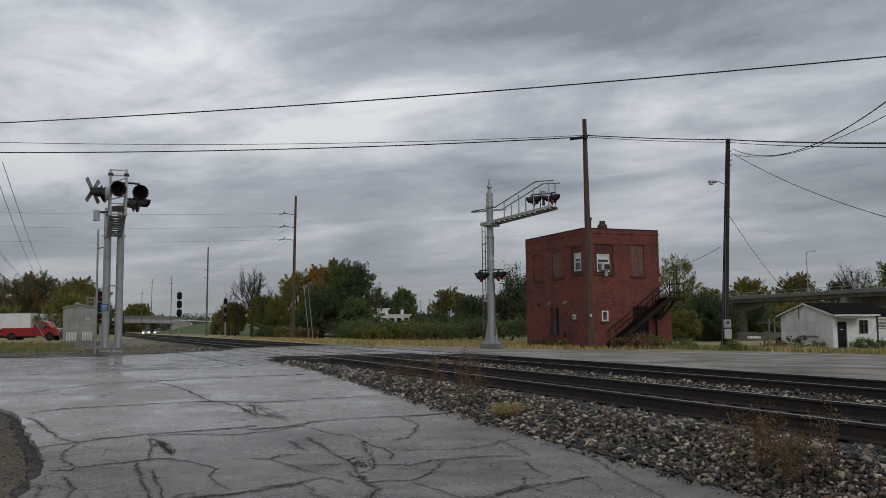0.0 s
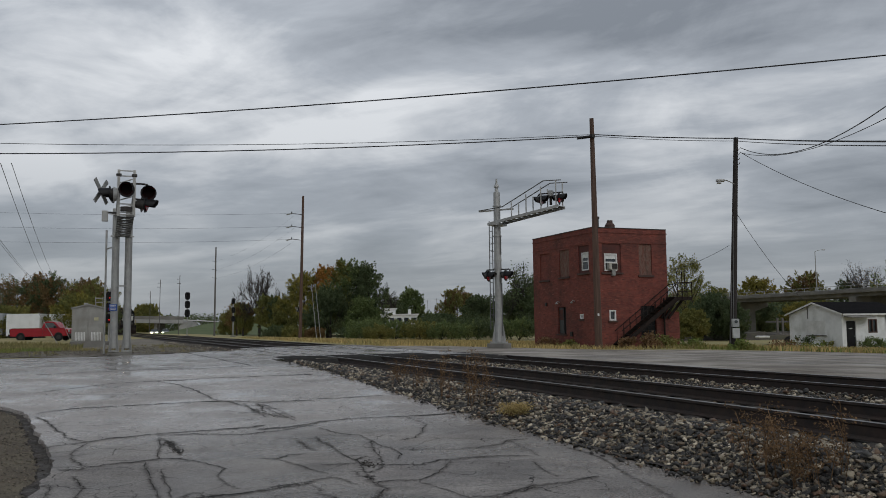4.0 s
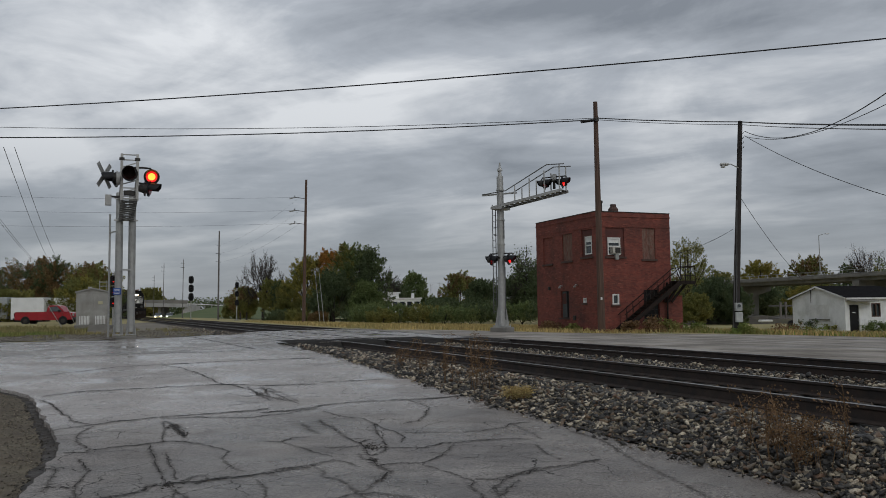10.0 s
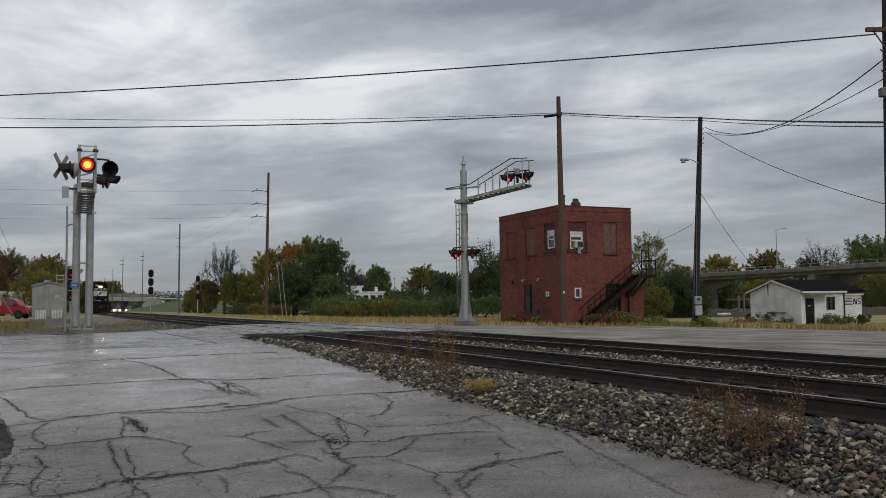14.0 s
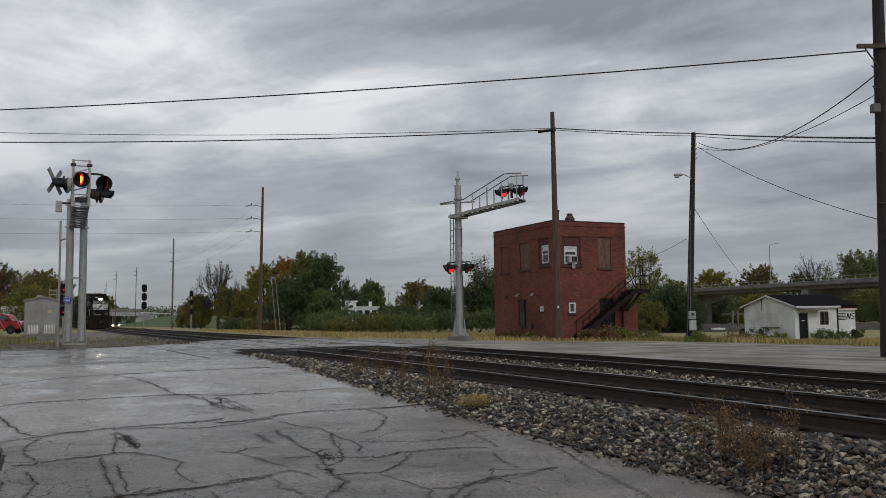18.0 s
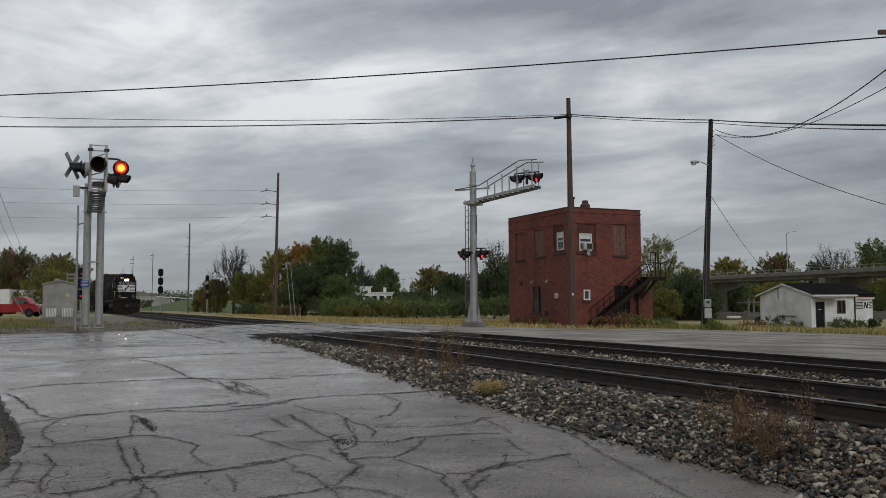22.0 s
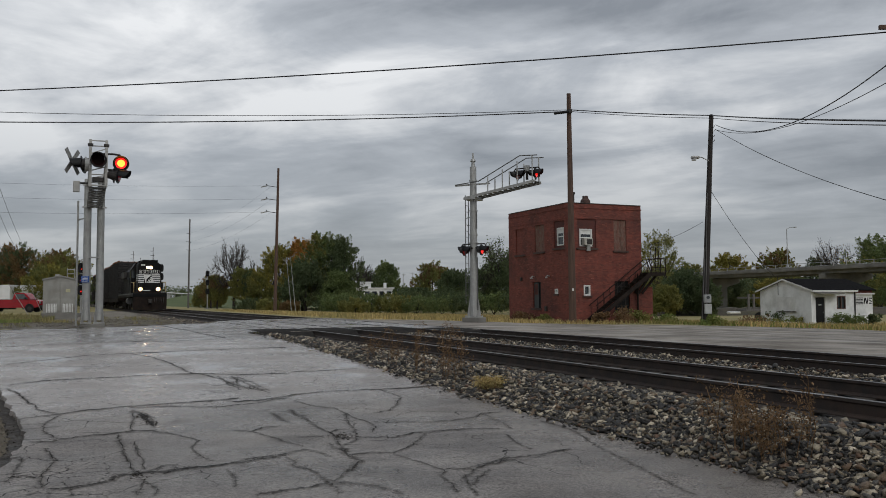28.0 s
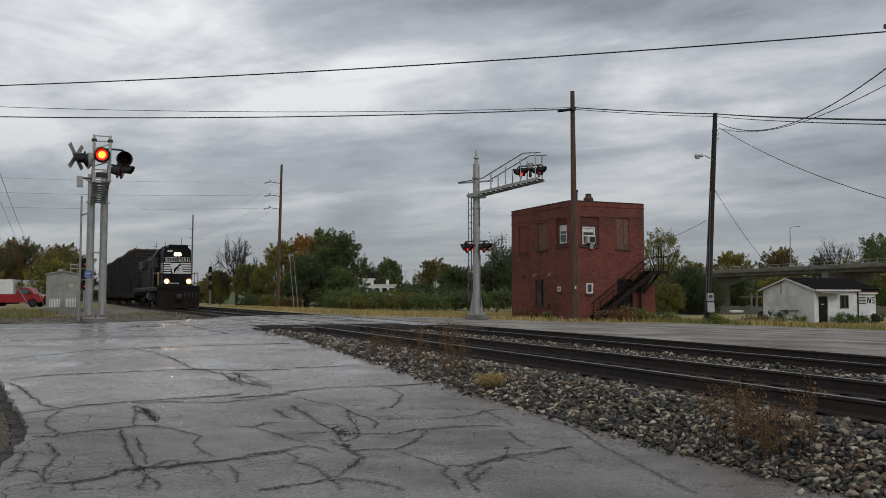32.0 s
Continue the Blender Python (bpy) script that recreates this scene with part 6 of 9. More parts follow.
def lettering(text, parent, at, size, material):
    cu = bpy.data.curves.new("number", "FONT")
    cu.body, cu.size, cu.align_x, cu.align_y, cu.extrude = text, size, "CENTER", "CENTER", 0.004
    tmp = bpy.data.objects.new("number", cu)
    me = bpy.data.meshes.new_from_object(tmp)
    bpy.data.objects.remove(tmp)
    me.materials.clear()
    me.materials.append(material)
    o = new("number", me)
    o.parent = parent
    o.matrix_basis = at
    return o


def bogie(parent, y, axles, material=GRIME, gap=1.35):
    bm = B()
    L = gap * (axles - 1) + 1.4
    for sx in (-1.05, 1.05):
        box(bm, (sx, y, 0.62), (0.16, L, 0.34), bevel=0.05)
        for k in range(axles):
            box(bm, (sx * 1.03, y + (k - (axles - 1) / 2) * gap, 0.52), (0.24, 0.36, 0.36), bevel=0.05)
    box(bm, (0, y, 0.62), (2.1, 0.5, 0.3))
    frame_ = part("bogie", bm, material, parent, "dirty cast truck frame")
    for k in range(axles):
        yy = y + (k - (axles - 1) / 2) * gap
        for sx in (-1, 1):
            bm = B()
            bar(bm, (sx * 0.68, yy, 0.50), (sx * 0.82, yy, 0.50), 0.50, n=24)
            bar(bm, (sx * 0.64, yy, 0.50), (sx * 0.68, yy, 0.50), 0.53, n=24)
            bar(bm, (0, yy, 0.50), (sx * 0.66, yy, 0.50), 0.09, n=8)
            part("wheel", bm, WHEEL, frame_)


def locomotive():
    ob = thing("locomotive", Matrix.Identity(4), "black freight locomotive with white front stripes and lit headlights", "locomotive", "freight train")
    # local y is forward; the front coupler stands at y = 0
    bm = B()
    box(bm, (0, -10.4, 1.50), (3.05, 19.6, 0.34), bevel=0.03)
    part("deck", bm, LOCO_BLACK, ob, "running-board deck")
    bm = B()
    prism(bm, [(-1.5, 0.22), (1.5, 0.22), (1.52, 1.1), (1.52, 1.75), (-1.52, 1.75), (-1.52, 1.1)], -0.85, -0.62)
    part("pilot", bm, GRIME, ob, "grimy steel pilot plate")
    bm = B()
    prism(bm, [(-1.45, 0.14), (0, 0.10), (1.45, 0.14), (1.5, 0.75), (0, 0.85), (-1.5, 0.75)], -0.64, -0.40)
    part("plough", bm, GRIME, ob)
    bm = B()
    box(bm, (0, -0.28, 0.88), (0.34, 0.62, 0.42), bevel=0.06)
    box(bm, (0.06, 0.02, 0.90), (0.30, 0.22, 0.34), bevel=0.06)
    part("coupler", bm, DARKMETAL, ob)
    for sx in (-1.22, 1.22):
        for k in range(4):
            bm = B()
            box(bm, (sx, -1.05, 0.42 + 0.34 * k), (0.55, 0.38, 0.05))
            part("step", bm, DARKMETAL, ob)
    # high short hood
    bm = B()
    prism(bm, [(-1.0, 1.66), (1.0, 1.66), (1.0, 4.42), (0.84, 4.62), (-0.84, 4.62), (-1.0, 4.42)], -4.31, -1.55)
    bmesh.ops.bevel(bm, geom=list(bm.edges), offset=0.04, segments=2, affect="EDGES")
    part("short_hood", bm, LOCO_BLACK, ob, "high flat-fronted nose")
    bm = B()
    prism(bm, [(-1.38, 1.66), (1.38, 1.66), (1.38, 4.05), (1.0, 4.66), (-1.0, 4.66), (-1.38, 4.05)], -6.4, -4.3)
    cab = part("cab", bm, LOCO_BLACK, ob, "black crew cab")
    for sx in (-1, 1):
        for y0, y1 in ((-6.1, -5.45), (-5.3, -4.6)):
            bm = B()
            box(bm, (sx * 1.385, (y0 + y1) / 2, 3.55), (0.03, y1 - y0, 0.72), bevel=0.01)
            part("side_window", bm, WINGLASS, cab)
        bm = B()
        box(bm, (sx * 1.19, -4.285, 3.55), (0.28, 0.03, 0.70), bevel=0.01)
        part("front_window", bm, WINGLASS, cab)
    bm = B()
    box(bm, (-0.05, -5.2, 4.76), (1.55, 2.2, 0.20), bevel=0.05)
    box(bm, (-0.1, -2.9, 4.74), (1.40, 2.2, 0.26), bevel=0.06)
    part("cab_roof_box", bm, LOCO_BLACK, ob)
    bm = B()
    prism(bm, [(-0.98, 1.66), (0.98, 1.66), (0.98, 4.05), (0.72, 4.35), (-0.72, 4.35), (-0.98, 4.05)], -19.4, -6.38)
    hood_ = part("long_hood", bm, LOCO_BLACK, ob, "long engine hood with doors and grilles")
    for k in range(14):
        for sx in (-1, 1):
            bm = B()
            box(bm, (sx * 0.985, -6.9 - k * 0.88, 2.85), (0.03, 0.82, 1.9), bevel=0.008)
            part("hood_door", bm, LOCO_BLACK, hood_)
    for k in range(3):
        bm = B()
        bar(bm, (0, -15.2 - k * 1.35, 4.33), (0, -15.2 - k * 1.35, 4.58), 0.62, 0.60, n=20)
        part("fan", bm, DARKMETAL, hood_)
    bm = B()
    box(bm, (0, -10.5, 4.46), (0.9, 1.3, 0.25), bevel=0.04)
    part("exhaust", bm, DARKMETAL, hood_)
    for sx in (-1, 1):
        bm = B()
        box(bm, (sx * 1.2, -7.5, 2.5), (0.45, 1.8, 1.5), bevel=0.05)
        part("cabinet", bm, LOCO_BLACK, ob)
        bm = B()
        box(bm, (sx * 1.15, -16.6, 3.75), (0.35, 3.6, 0.75), bevel=0.06)
        part("radiator_grille", bm, DARKMETAL, ob)
    bm = B()
    bar(bm, (0, -12.6, 0.95), (0, -8.2, 0.95), 0.62, n=24)
    box(bm, (0, -10.4, 1.05), (2.5, 4.3, 0.62), bevel=0.15)
    part("fuel_tank", bm, GRIME, ob)
    for sx in (-1, 1):
        bm = B()
        bar(bm, (sx * 1.25, -7.9, 0.95), (sx * 1.25, -7.0, 0.95), 0.34, n=18)
        part("air_tank", bm, WORN_STEEL, ob)
    bogie(ob, -4.6, 3, GRIME, 2.0)
    bogie(ob, -16.4, 3, GRIME, 2.0)
    # front: stripes, number boards, lights, rails
    y = -1.545
    for k in range(5):
        z = 3.42 - k * 0.175
        for sx, w in ((-0.62, 0.74), (0.72, 0.52)):
            bm = B()
            box(bm, (sx, y, z), (w, 0.02, 0.105))
            part("stripe", bm, LOCO_WHITE, ob, "white painted stripe")
    bm = B()
    prism(bm, [(-0.46, 2.66), (0.34, 2.66), (0.52, 3.46), (-0.20, 3.46)], y + 0.003, y + 0.018)
    plate = part("front_emblem", bm, LOCO_WHITE, ob, "white block with a dark leaping shape")
    bm = B()
    prism(bm, [(0.26, 2.70), (0.20, 2.70), (0.12, 2.92), (-0.04, 3.06), (-0.14, 3.22), (-0.24, 3.24), (-0.26, 3.30), (-0.16, 3.40), (-0.10, 3.34), (-0.02, 3.24), (0.12, 3.14), (0.20, 3.02), (0.30, 3.06), (0.24, 2.96)], y + 0.022, y + 0.032)
    for foot in (((-0.04, 3.04), (-0.24, 3.00), (-0.22, 3.04), (-0.06, 3.10)), ((-0.02, 3.00), (-0.16, 2.86), (-0.12, 2.84), (0.04, 2.98)), ((0.10, 2.94), (0.04, 2.74), (0.08, 2.72), (0.16, 2.92))):
        prism(bm, foot, y + 0.022, y + 0.031)
    part("emblem_shape", bm, LOCO_BLACK, plate)
    for sx in (-0.47, 0.47):
        bm = B()
        box(bm, (sx, y - 0.02, 3.72), (0.86, 0.10, 0.32), bevel=0.02)
        board = part("number_board", bm, LOCO_BLACK, ob)
        bm = B()
        for c_, s_ in (((sx, y + 0.034, 3.87), (0.84, 0.012, 0.022)), ((sx, y + 0.034, 3.57), (0.84, 0.012, 0.022)), ((sx - 0.42, y + 0.034, 3.72), (0.022, 0.012, 0.30)), ((sx + 0.42, y + 0.034, 3.72), (0.022, 0.012, 0.30))):
            box(bm, c_, s_)
        part("border", bm, LOCO_WHITE, board, "thin white border")
        lettering("6151", board, pose(sx, y + 0.035, 3.72, 90, 0, 180), 0.36, LOCO_WHITE)
    bm = B()
    box(bm, (0, y - 0.02, 4.12), (0.66, 0.12, 0.34), bevel=0.04)
    light = part("headlight", bm, LOCO_BLACK, ob, "twin lit headlight")
    for sx in (-0.125, 0.125):
        # a warm glowing ring behind each lamp imitates its glare
        bm = B()
        bar(bm, (sx, y + 0.03, 4.12), (sx, y + 0.05, 4.12), 0.160, n=18)
        rim = part("reflector", bm, LAMP_GLARE, light)
        bm = B()
        bar(bm, (sx, y + 0.045, 4.12), (sx, y + 0.06, 4.12), 0.122, n=18)
        part("lamp", bm, LAMP_WHITE, light)
    bm = B()
    box(bm, (0.55, y + 0.01, 4.36), (0.36, 0.03, 0.13))
    part("cab_notice", bm, LOCO_WHITE, ob)
    for sx in (-0.74, 0.84):
        bm = B()
        bar(bm, (sx, -1.05, 2.06), (sx, -0.78, 2.06), 0.19, 0.20, n=18)
        part("ditch_light_can", bm, LOCO_BLACK, ob)
        bm = B()
        bar(bm, (0, -0.012, 0), (0, -0.002, 0), 0.205, n=18)
        lens = part("ditch_light", bm, mat("dull_lamp_glass", (0.10, 0.10, 0.10), rough=0.2, bump=0), ob, "round ditch light in the nose")
        lens.data.materials.append(LAMP_WHITE)
        lens.data.materials.append(LAMP_GLARE)
        lit = bmesh.new()
        lit.from_mesh(lens.data)
        # the wider warm ring imitates glare round the small white lamp
        bar(lit, (0, 0.002, 0), (0, 0.010, 0), 0.20, n=18)
        bar(lit, (0, 0.011, 0), (0, 0.016, 0), 0.110, n=18)
        for f in lit.faces:
            low_ = min(v.co.y for v in f.verts)
            f.material_index = 1 if low_ > 0.0105 else 2 if low_ > 0 else 0
        lit.to_mesh(lens.data)
        lit.free()
        lens.matrix_basis = pose(sx, -0.755, 2.06)
        DITCH.append(lens)
    for sx in (-1, 1):
        for pts in ([(sx * 1.42, -0.75, 1.1), (sx * 1.42, -0.75, 2.72), (sx * 1.15, -0.85, 2.72)], [(sx * 1.42, -1.35, 1.0), (sx * 1.42, -1.35, 2.72), (sx * 1.42, -4.4, 2.72)]):
            bm = B()
            tube(bm, pts, 0.028, 6)
            part("handrail", bm, HANDRAIL, ob)
        for k in range(4):
            bm = B()
            bar(bm, (sx * (0.75 + 0.2 * k), -0.72, 1.68), (sx * (0.75 + 0.2 * k), -0.72, 2.7 - 0.25 * (k == 0)), 0.018, n=5)
            part("rail_post", bm, DARKMETAL, ob)
        bm = B()
        tube(bm, [(sx * 1.46, -5.6, 2.72), (sx * 1.46, -19.0, 2.72)], 0.02, 5)
        part("handrail", bm, DARKMETAL, ob)
    bm = B()
    tube(bm, [(-1.35, -0.70, 1.95), (-0.5, -0.66, 1.72), (0.2, -0.66, 1.90), (1.35, -0.70, 1.72)], 0.03, 6)
    part("air_hose", bm, GRIME, ob)
    for k in range(5):
        bm = B()
        tube(bm, [(-1.2 + 0.2 * k, -0.58, 1.25), (-1.2 + 0.2 * k, -0.40, 0.9), (-1.15 + 0.2 * k, -0.44, 0.55)], 0.025, 5)
        part("air_hose", bm, DARKMETAL, ob)
    bm = B()
    box(bm, (0.35, -0.60, 1.92), (0.72, 0.02, 0.05))
    part("step_edge", bm, LOCO_WHITE, ob, "white step edge")
    for sx in (-1, 1):
        bm = B()
        box(bm, (sx * 1.535, -10.6, 1.62), (0.02, 17.6, 0.09))
        part("sill_stripe", bm, WORN_STEEL, ob, "pale stripe along the frame")
    for sx, h_ in ((-0.85, 0.75), (0.4, 0.35)):
        bm = B()
        bar(bm, (sx, -6.0, 4.6), (sx, -6.0, 4.9 + h_), 0.02, n=5)
        part("antenna", bm, DARKMETAL, ob)
    for k in range(4):
        for sx in (-1.0, 1.0):
            bm = B()
            box(bm, (sx * 1.01, -2.6, 3.42 - k * 0.175), (0.02, 1.1, 0.10))
            part("stripe", bm, LOCO_WHITE, ob)
    return ob


DITCH = []
loco = locomotive()
loco.scale = (1.04, 1.04, 1.04)
TRAIN.append((loco, 0.0, 21.0))
LOAD = mat("stacked_black_steel", (0.022, 0.019, 0.018), (0.008, 0.0075, 0.0075), rough=0.6, scale=6, bump=0.3, island=0.85)
LOADTOP = mat("rusty_load_top", (0.27, 0.115, 0.065), (0.14, 0.07, 0.045), rough=0.85, scale=3, bump=0.3, island=0.4)


def flat_car():
    """A flat car with a tall load of dark steel panels stacked on edge."""
    ob = thing("flat_car", Matrix.Identity(4), "flat car loaded high with stacked dark steel panels", "freight car", "freight train")
    Lc = 19.0
    bm = B()
    box(bm, (0, -Lc / 2, 1.12), (2.9, Lc - 0.8, 0.30), bevel=0.03)
    box(bm, (0, -Lc / 2, 0.85), (0.7, Lc - 2.0, 0.4))
    part("deck", bm, GRIME, ob)
    bm = B()
    for sx in (-1.45, 1.45):
        box(bm, (sx, -Lc / 2, 1.02), (0.12, Lc - 0.8, 0.42))
    part("side_sill", bm, GRIME, ob)
    bogie(ob, -2.6, 2, GRIME, 1.8)
    bogie(ob, -Lc + 2.6, 2, GRIME, 1.8)
    r = np.random.default_rng(3)
    for k in range(3):
        y0 = -1.2 - k * 5.7
        bm = B()
        top = 5.45 + 0.10 * (k % 2)
        z = 1.30
        while z < top - 0.1:
            # a layer: cross members whose ends stick out, on long members
            for j in range(11):
                y = y0 - 0.2 - j * 0.5
                box(bm, (0, y, z + 0.10), (2.78 + r.uniform(-0.10, 0.12), 0.24, 0.17))
            for sx in (-1.05, -0.35, 0.35, 1.05):
                box(bm, (sx, y0 - 2.7, z + 0.22), (0.13, 5.5, 0.12))
            z += 0.285
        part("load_stack", bm, LOAD, ob, "stack of dark steel panels")
        for j in range(4):
            y = y0 - 0.5 - j * 1.5
            for sx in (-1.44, 1.44):
                bm = B()
                bar(bm, (sx, y, 1.1), (sx, y, top), 0.055, n=6)
                part("stake", bm, LOAD, ob)
            bm = B()
            beam(bm, (-1.42, y, top + 0.05), (1.42, y, top + 0.05), 0.22, 0.12)
            part("top_timber", bm, LOADTOP, ob, "rusty brown top timber")
        for sx in (-1.36, 1.36):
            bm = B()
            beam(bm, (sx, y0 - 0.1, top + 0.13), (sx, y0 - 5.3, top + 0.13), 0.16, 0.12)
            part("top_timber", bm, LOADTOP, ob, "rusty brown top timber")
    return ob


car = flat_car()
car.scale = (1.04, 1.0, 1.04)
TRAIN.append((car, 21.4, 19.0))
for k in range(1, 4):
    TRAIN.append((copy_thing(car, Matrix.Identity(4)), 21.4 + 19.4 * k, 19.0))

TRAIN_AT = [(0.0, 190.0), (3.0, 184.0), (6.0, 176.5), (9.0, 167.2), (12.0, 156.0), (19.0, 127.5), (23.0, 110.5), (25.0, 101.5), (28.0, 87.0), (30.0, 77.6), (32.0, 67.9)]


def train_front(t):
    """u of the locomotive's front coupler at t seconds."""
    ts = [a for a, _ in TRAIN_AT]
    us_ = [b for _, b in TRAIN_AT]
    return float(np.interp(t, ts, us_))


def on_track(u, length):
    """The pose of a vehicle whose front end stands at u and which runs towards smaller u."""
    a, b = su(centre(u), u, RAIL_Z), su(centre(u + length), u + length, RAIL_Z)
    d = a - b
    return Matrix.Translation(a) @ pose(0, 0, 0, 0, 0, math.degrees(math.atan2(-d.x, d.y)))

# ---- pole fittings and further wires ----
def fitting(parent, name, material, build, label=""):
    bm = B()
    build(bm)
    return part(name, bm, material, parent, label)


fitting(pole_a, "splice_case", BLACKP, lambda bm: bar(bm, (-1.0, -0.2, 12.98), (-0.15, -0.2, 13.08), 0.09, n=8), "black cable splice case")
fitting(pole_a, "bracket", DARKMETAL, lambda bm: box(bm, (0.0, -0.2, 13.12), (0.2, 0.18, 0.22)))
fitting(pole_a, "tag", WHITEP, lambda bm: box(bm, (0.0, -0.235, 2.1), (0.10, 0.02, 0.16)))
fitting(pole_b, "meter_box", mat("grey_meter_box", (0.36, 0.37, 0.37), (0.28, 0.29, 0.29), rough=0.5), lambda bm: box(bm, (0.12, -0.33, 1.55), (0.40, 0.24, 0.48), bevel=0.03), "grey electricity meter box")
fitting(pole_b, "breaker_box", mat("pale_breaker_box", (0.46, 0.47, 0.46), (0.36, 0.37, 0.36), rough=0.5), lambda bm: box(bm, (0.14, -0.32, 0.96), (0.40, 0.22, 0.58), bevel=0.02), "pale grey breaker box")
fitting(pole_b, "meter_dial", WINGLASS, lambda bm: bar(bm, (0.12, -0.45, 1.62), (0.12, -0.52, 1.62), 0.09, n=14))
fitting(pole_b, "conduit", WORN_STEEL, lambda bm: tube(bm, [(0.06, -0.24, 1.8), (0.30, -0.20, 7.8)], 0.024, 6))
fitting(pole_b, "conduit", WORN_STEEL, lambda bm: tube(bm, [(-0.16, -0.17, 0.2), (0.10, -0.17, 4.6)], 0.025, 6))
fitting(pole_b, "street_light_arm", GALV, lambda bm: tube(bm, [(0.5, -0.1, 9.7), (0.0, -0.2, 9.92), (-0.25, -0.25, 9.9)], 0.03, 6))
fitting(pole_b, "street_light_head", GALV, lambda bm: (box(bm, (-0.38, -0.26, 9.90), (0.50, 0.26, 0.16), bevel=0.06), bar(bm, (-0.46, -0.26, 9.72), (-0.46, -0.26, 9.84), 0.14, 0.12, n=12)), "grey street light head")
for k in range(4):
    fitting(pole_b, "insulator", DARKMETAL, lambda bm: tube(bm, [(0.6, -0.1, 11.7 - 0.28 * k), (0.80, -0.15, 11.72 - 0.28 * k), (0.84, -0.15, 11.82 - 0.28 * k)], 0.02, 5))
fitting(pole_n, "crossarm", POLEWOOD, lambda bm: (box(bm, (-0.05, -0.18, 9.0), (1.0, 0.10, 0.12)), box(bm, (0.55, -0.18, 9.1), (0.3, 0.1, 0.1))), "short wooden crossarm")
fitting(pole_n, "brace", DARKMETAL, lambda bm: beam(bm, (-0.35, -0.2, 8.95), (0.02, -0.2, 8.4), 0.03, 0.03))
fitting(pole_n, "transformer_box", WORN_STEEL, lambda bm: box(bm, (-0.14, -0.22, 7.15), (0.24, 0.2, 0.26), bevel=0.03), "small grey box strapped to the pole")
for z in (8.35, 7.75, 5.9, 4.4, 3.4):
    fitting(pole_n, "hook", DARKMETAL, lambda bm: tube(bm, [(0.05, -0.2, z), (-0.16, -0.25, z), (-0.2, -0.25, z + 0.06)], 0.018, 5))
for x, z in ((-0.55, 11.65), (-0.55, 10.45), (-0.55, 9.28)):
    fitting(pole_c, "insulator_bracket", DARKMETAL, lambda bm: (beam(bm, (0.2, 0, z - 0.15), (x - 0.2, 0, z), 0.05, 0.05), bar(bm, (x - 0.25, 0, z - 0.02), (x - 0.25, 0, z + 0.16), 0.045, n=6)))
    fitting(pole_c, "insulator", GALV, lambda bm: bar(bm, (x - 0.75, 0, z - 0.12), (x - 0.2, 0, z), 0.05, n=6))
    fitting(pole_d, "insulator_bracket", DARKMETAL, lambda bm: beam(bm, (0.3, 0, z - 0.9), (-0.4, 0, z - 0.75), 0.06, 0.06))
for z in (11.75, 10.55, 9.35):
    wire([(-15.7, 77, z + 0.2), (-62, 58, z + 0.1)], 0.75, 0.007, "thin power line from the wooden pole", "power lines")
    wire([(-15.4, 77.2, z + 0.2), (-35.7, 120, z - 0.7)], 0.7, 0.005, "thin distant power line between poles", "power lines")
# service drops
wire([(16.4, 49.8, 11.75), (13.27, 24.1, 8.45)], 1.15, 0.020, "twisted service cable sagging between poles", "service drops")
wire([(16.4, 49.8, 11.45), (13.24, 24.1, 7.85)], 0.75, 0.014, "thin service wire sagging between poles", "service drops")
wire([(16.35, 49.8, 11.5), (17.6, 28.0, 4.0)], 0.55, 0.016, "service wire dropping across the yard", "service drops")
wire([(16.1, 49.9, 7.75), (25.8, 65.2, 3.0)], 0.35, 0.014, "service wire down to the shed", "service drops")
wire([(15.6, 50.1, 6.0), (13.4, 54.5, 4.9)], 0.15, 0.012, "service wire to the tower", "service drops")
# lines along the far street
for a, b in (((-28.5, 45, 10.7), (-77.6, 150, 10.7)), ((-28.3, 45, 10.7), (-77.2, 150, 10.6)), ((-25.2, 45, 10.6), (-75.4, 150, 11.5)), ((-24.6, 45, 10.6), (-73.8, 150, 11.5))):
    wire([a, b], 0.5, 0.018, "slack power line along the street", "street lines")
for x, y, h_, r_ in ((-54.4, 150, 10.3, 0.09), (-50.9, 150, 11.0, 0.10), (-82.3, 220, 11.4, 0.11), (-62.0, 230, 7.4, 0.10), (-49.5, 215, 7.2, 0.10)):
    p = utility_pole("utility_pole", (x, y, 0.1), (x + 0.1, y, h_), r_ * 0.75, r_ * 0.5, POLEGREY, "distant slim grey wooden power pole", "distant poles")
    for z in (0.93, 0.86):
        fitting(p, "crossarm", DARKMETAL, lambda bm: beam(bm, (-0.4, 0, h_ * z), (0.3, 0, h_ * z), 0.07, 0.07))
for x, h_ in ((-7.0, 6.4), (-5.3, 6.6)):
    p = utility_pole("utility_pole", (x, 160, 0.0), (x, 160, h_), 0.06, 0.05, GALV, "pale thin pole beyond the hedge", "distant poles")
    fitting(p, "crossarm", GALV, lambda bm: beam(bm, (-0.5, 0, h_ - 0.25), (0.5, 0, h_ - 0.25), 0.06, 0.06))
# leaning thin poles under the trees
for x in (-14.7, -14.3):
    bm = B()
    bar(bm, (0, 0, 0), (-0.55, 0, 5.6), 0.035, 0.02, n=6)
    single("guy_pole", bm, GALV, pose(x, 84, 0.15), "thin pale leaning pole before the trees", "pole", "leaning poles")


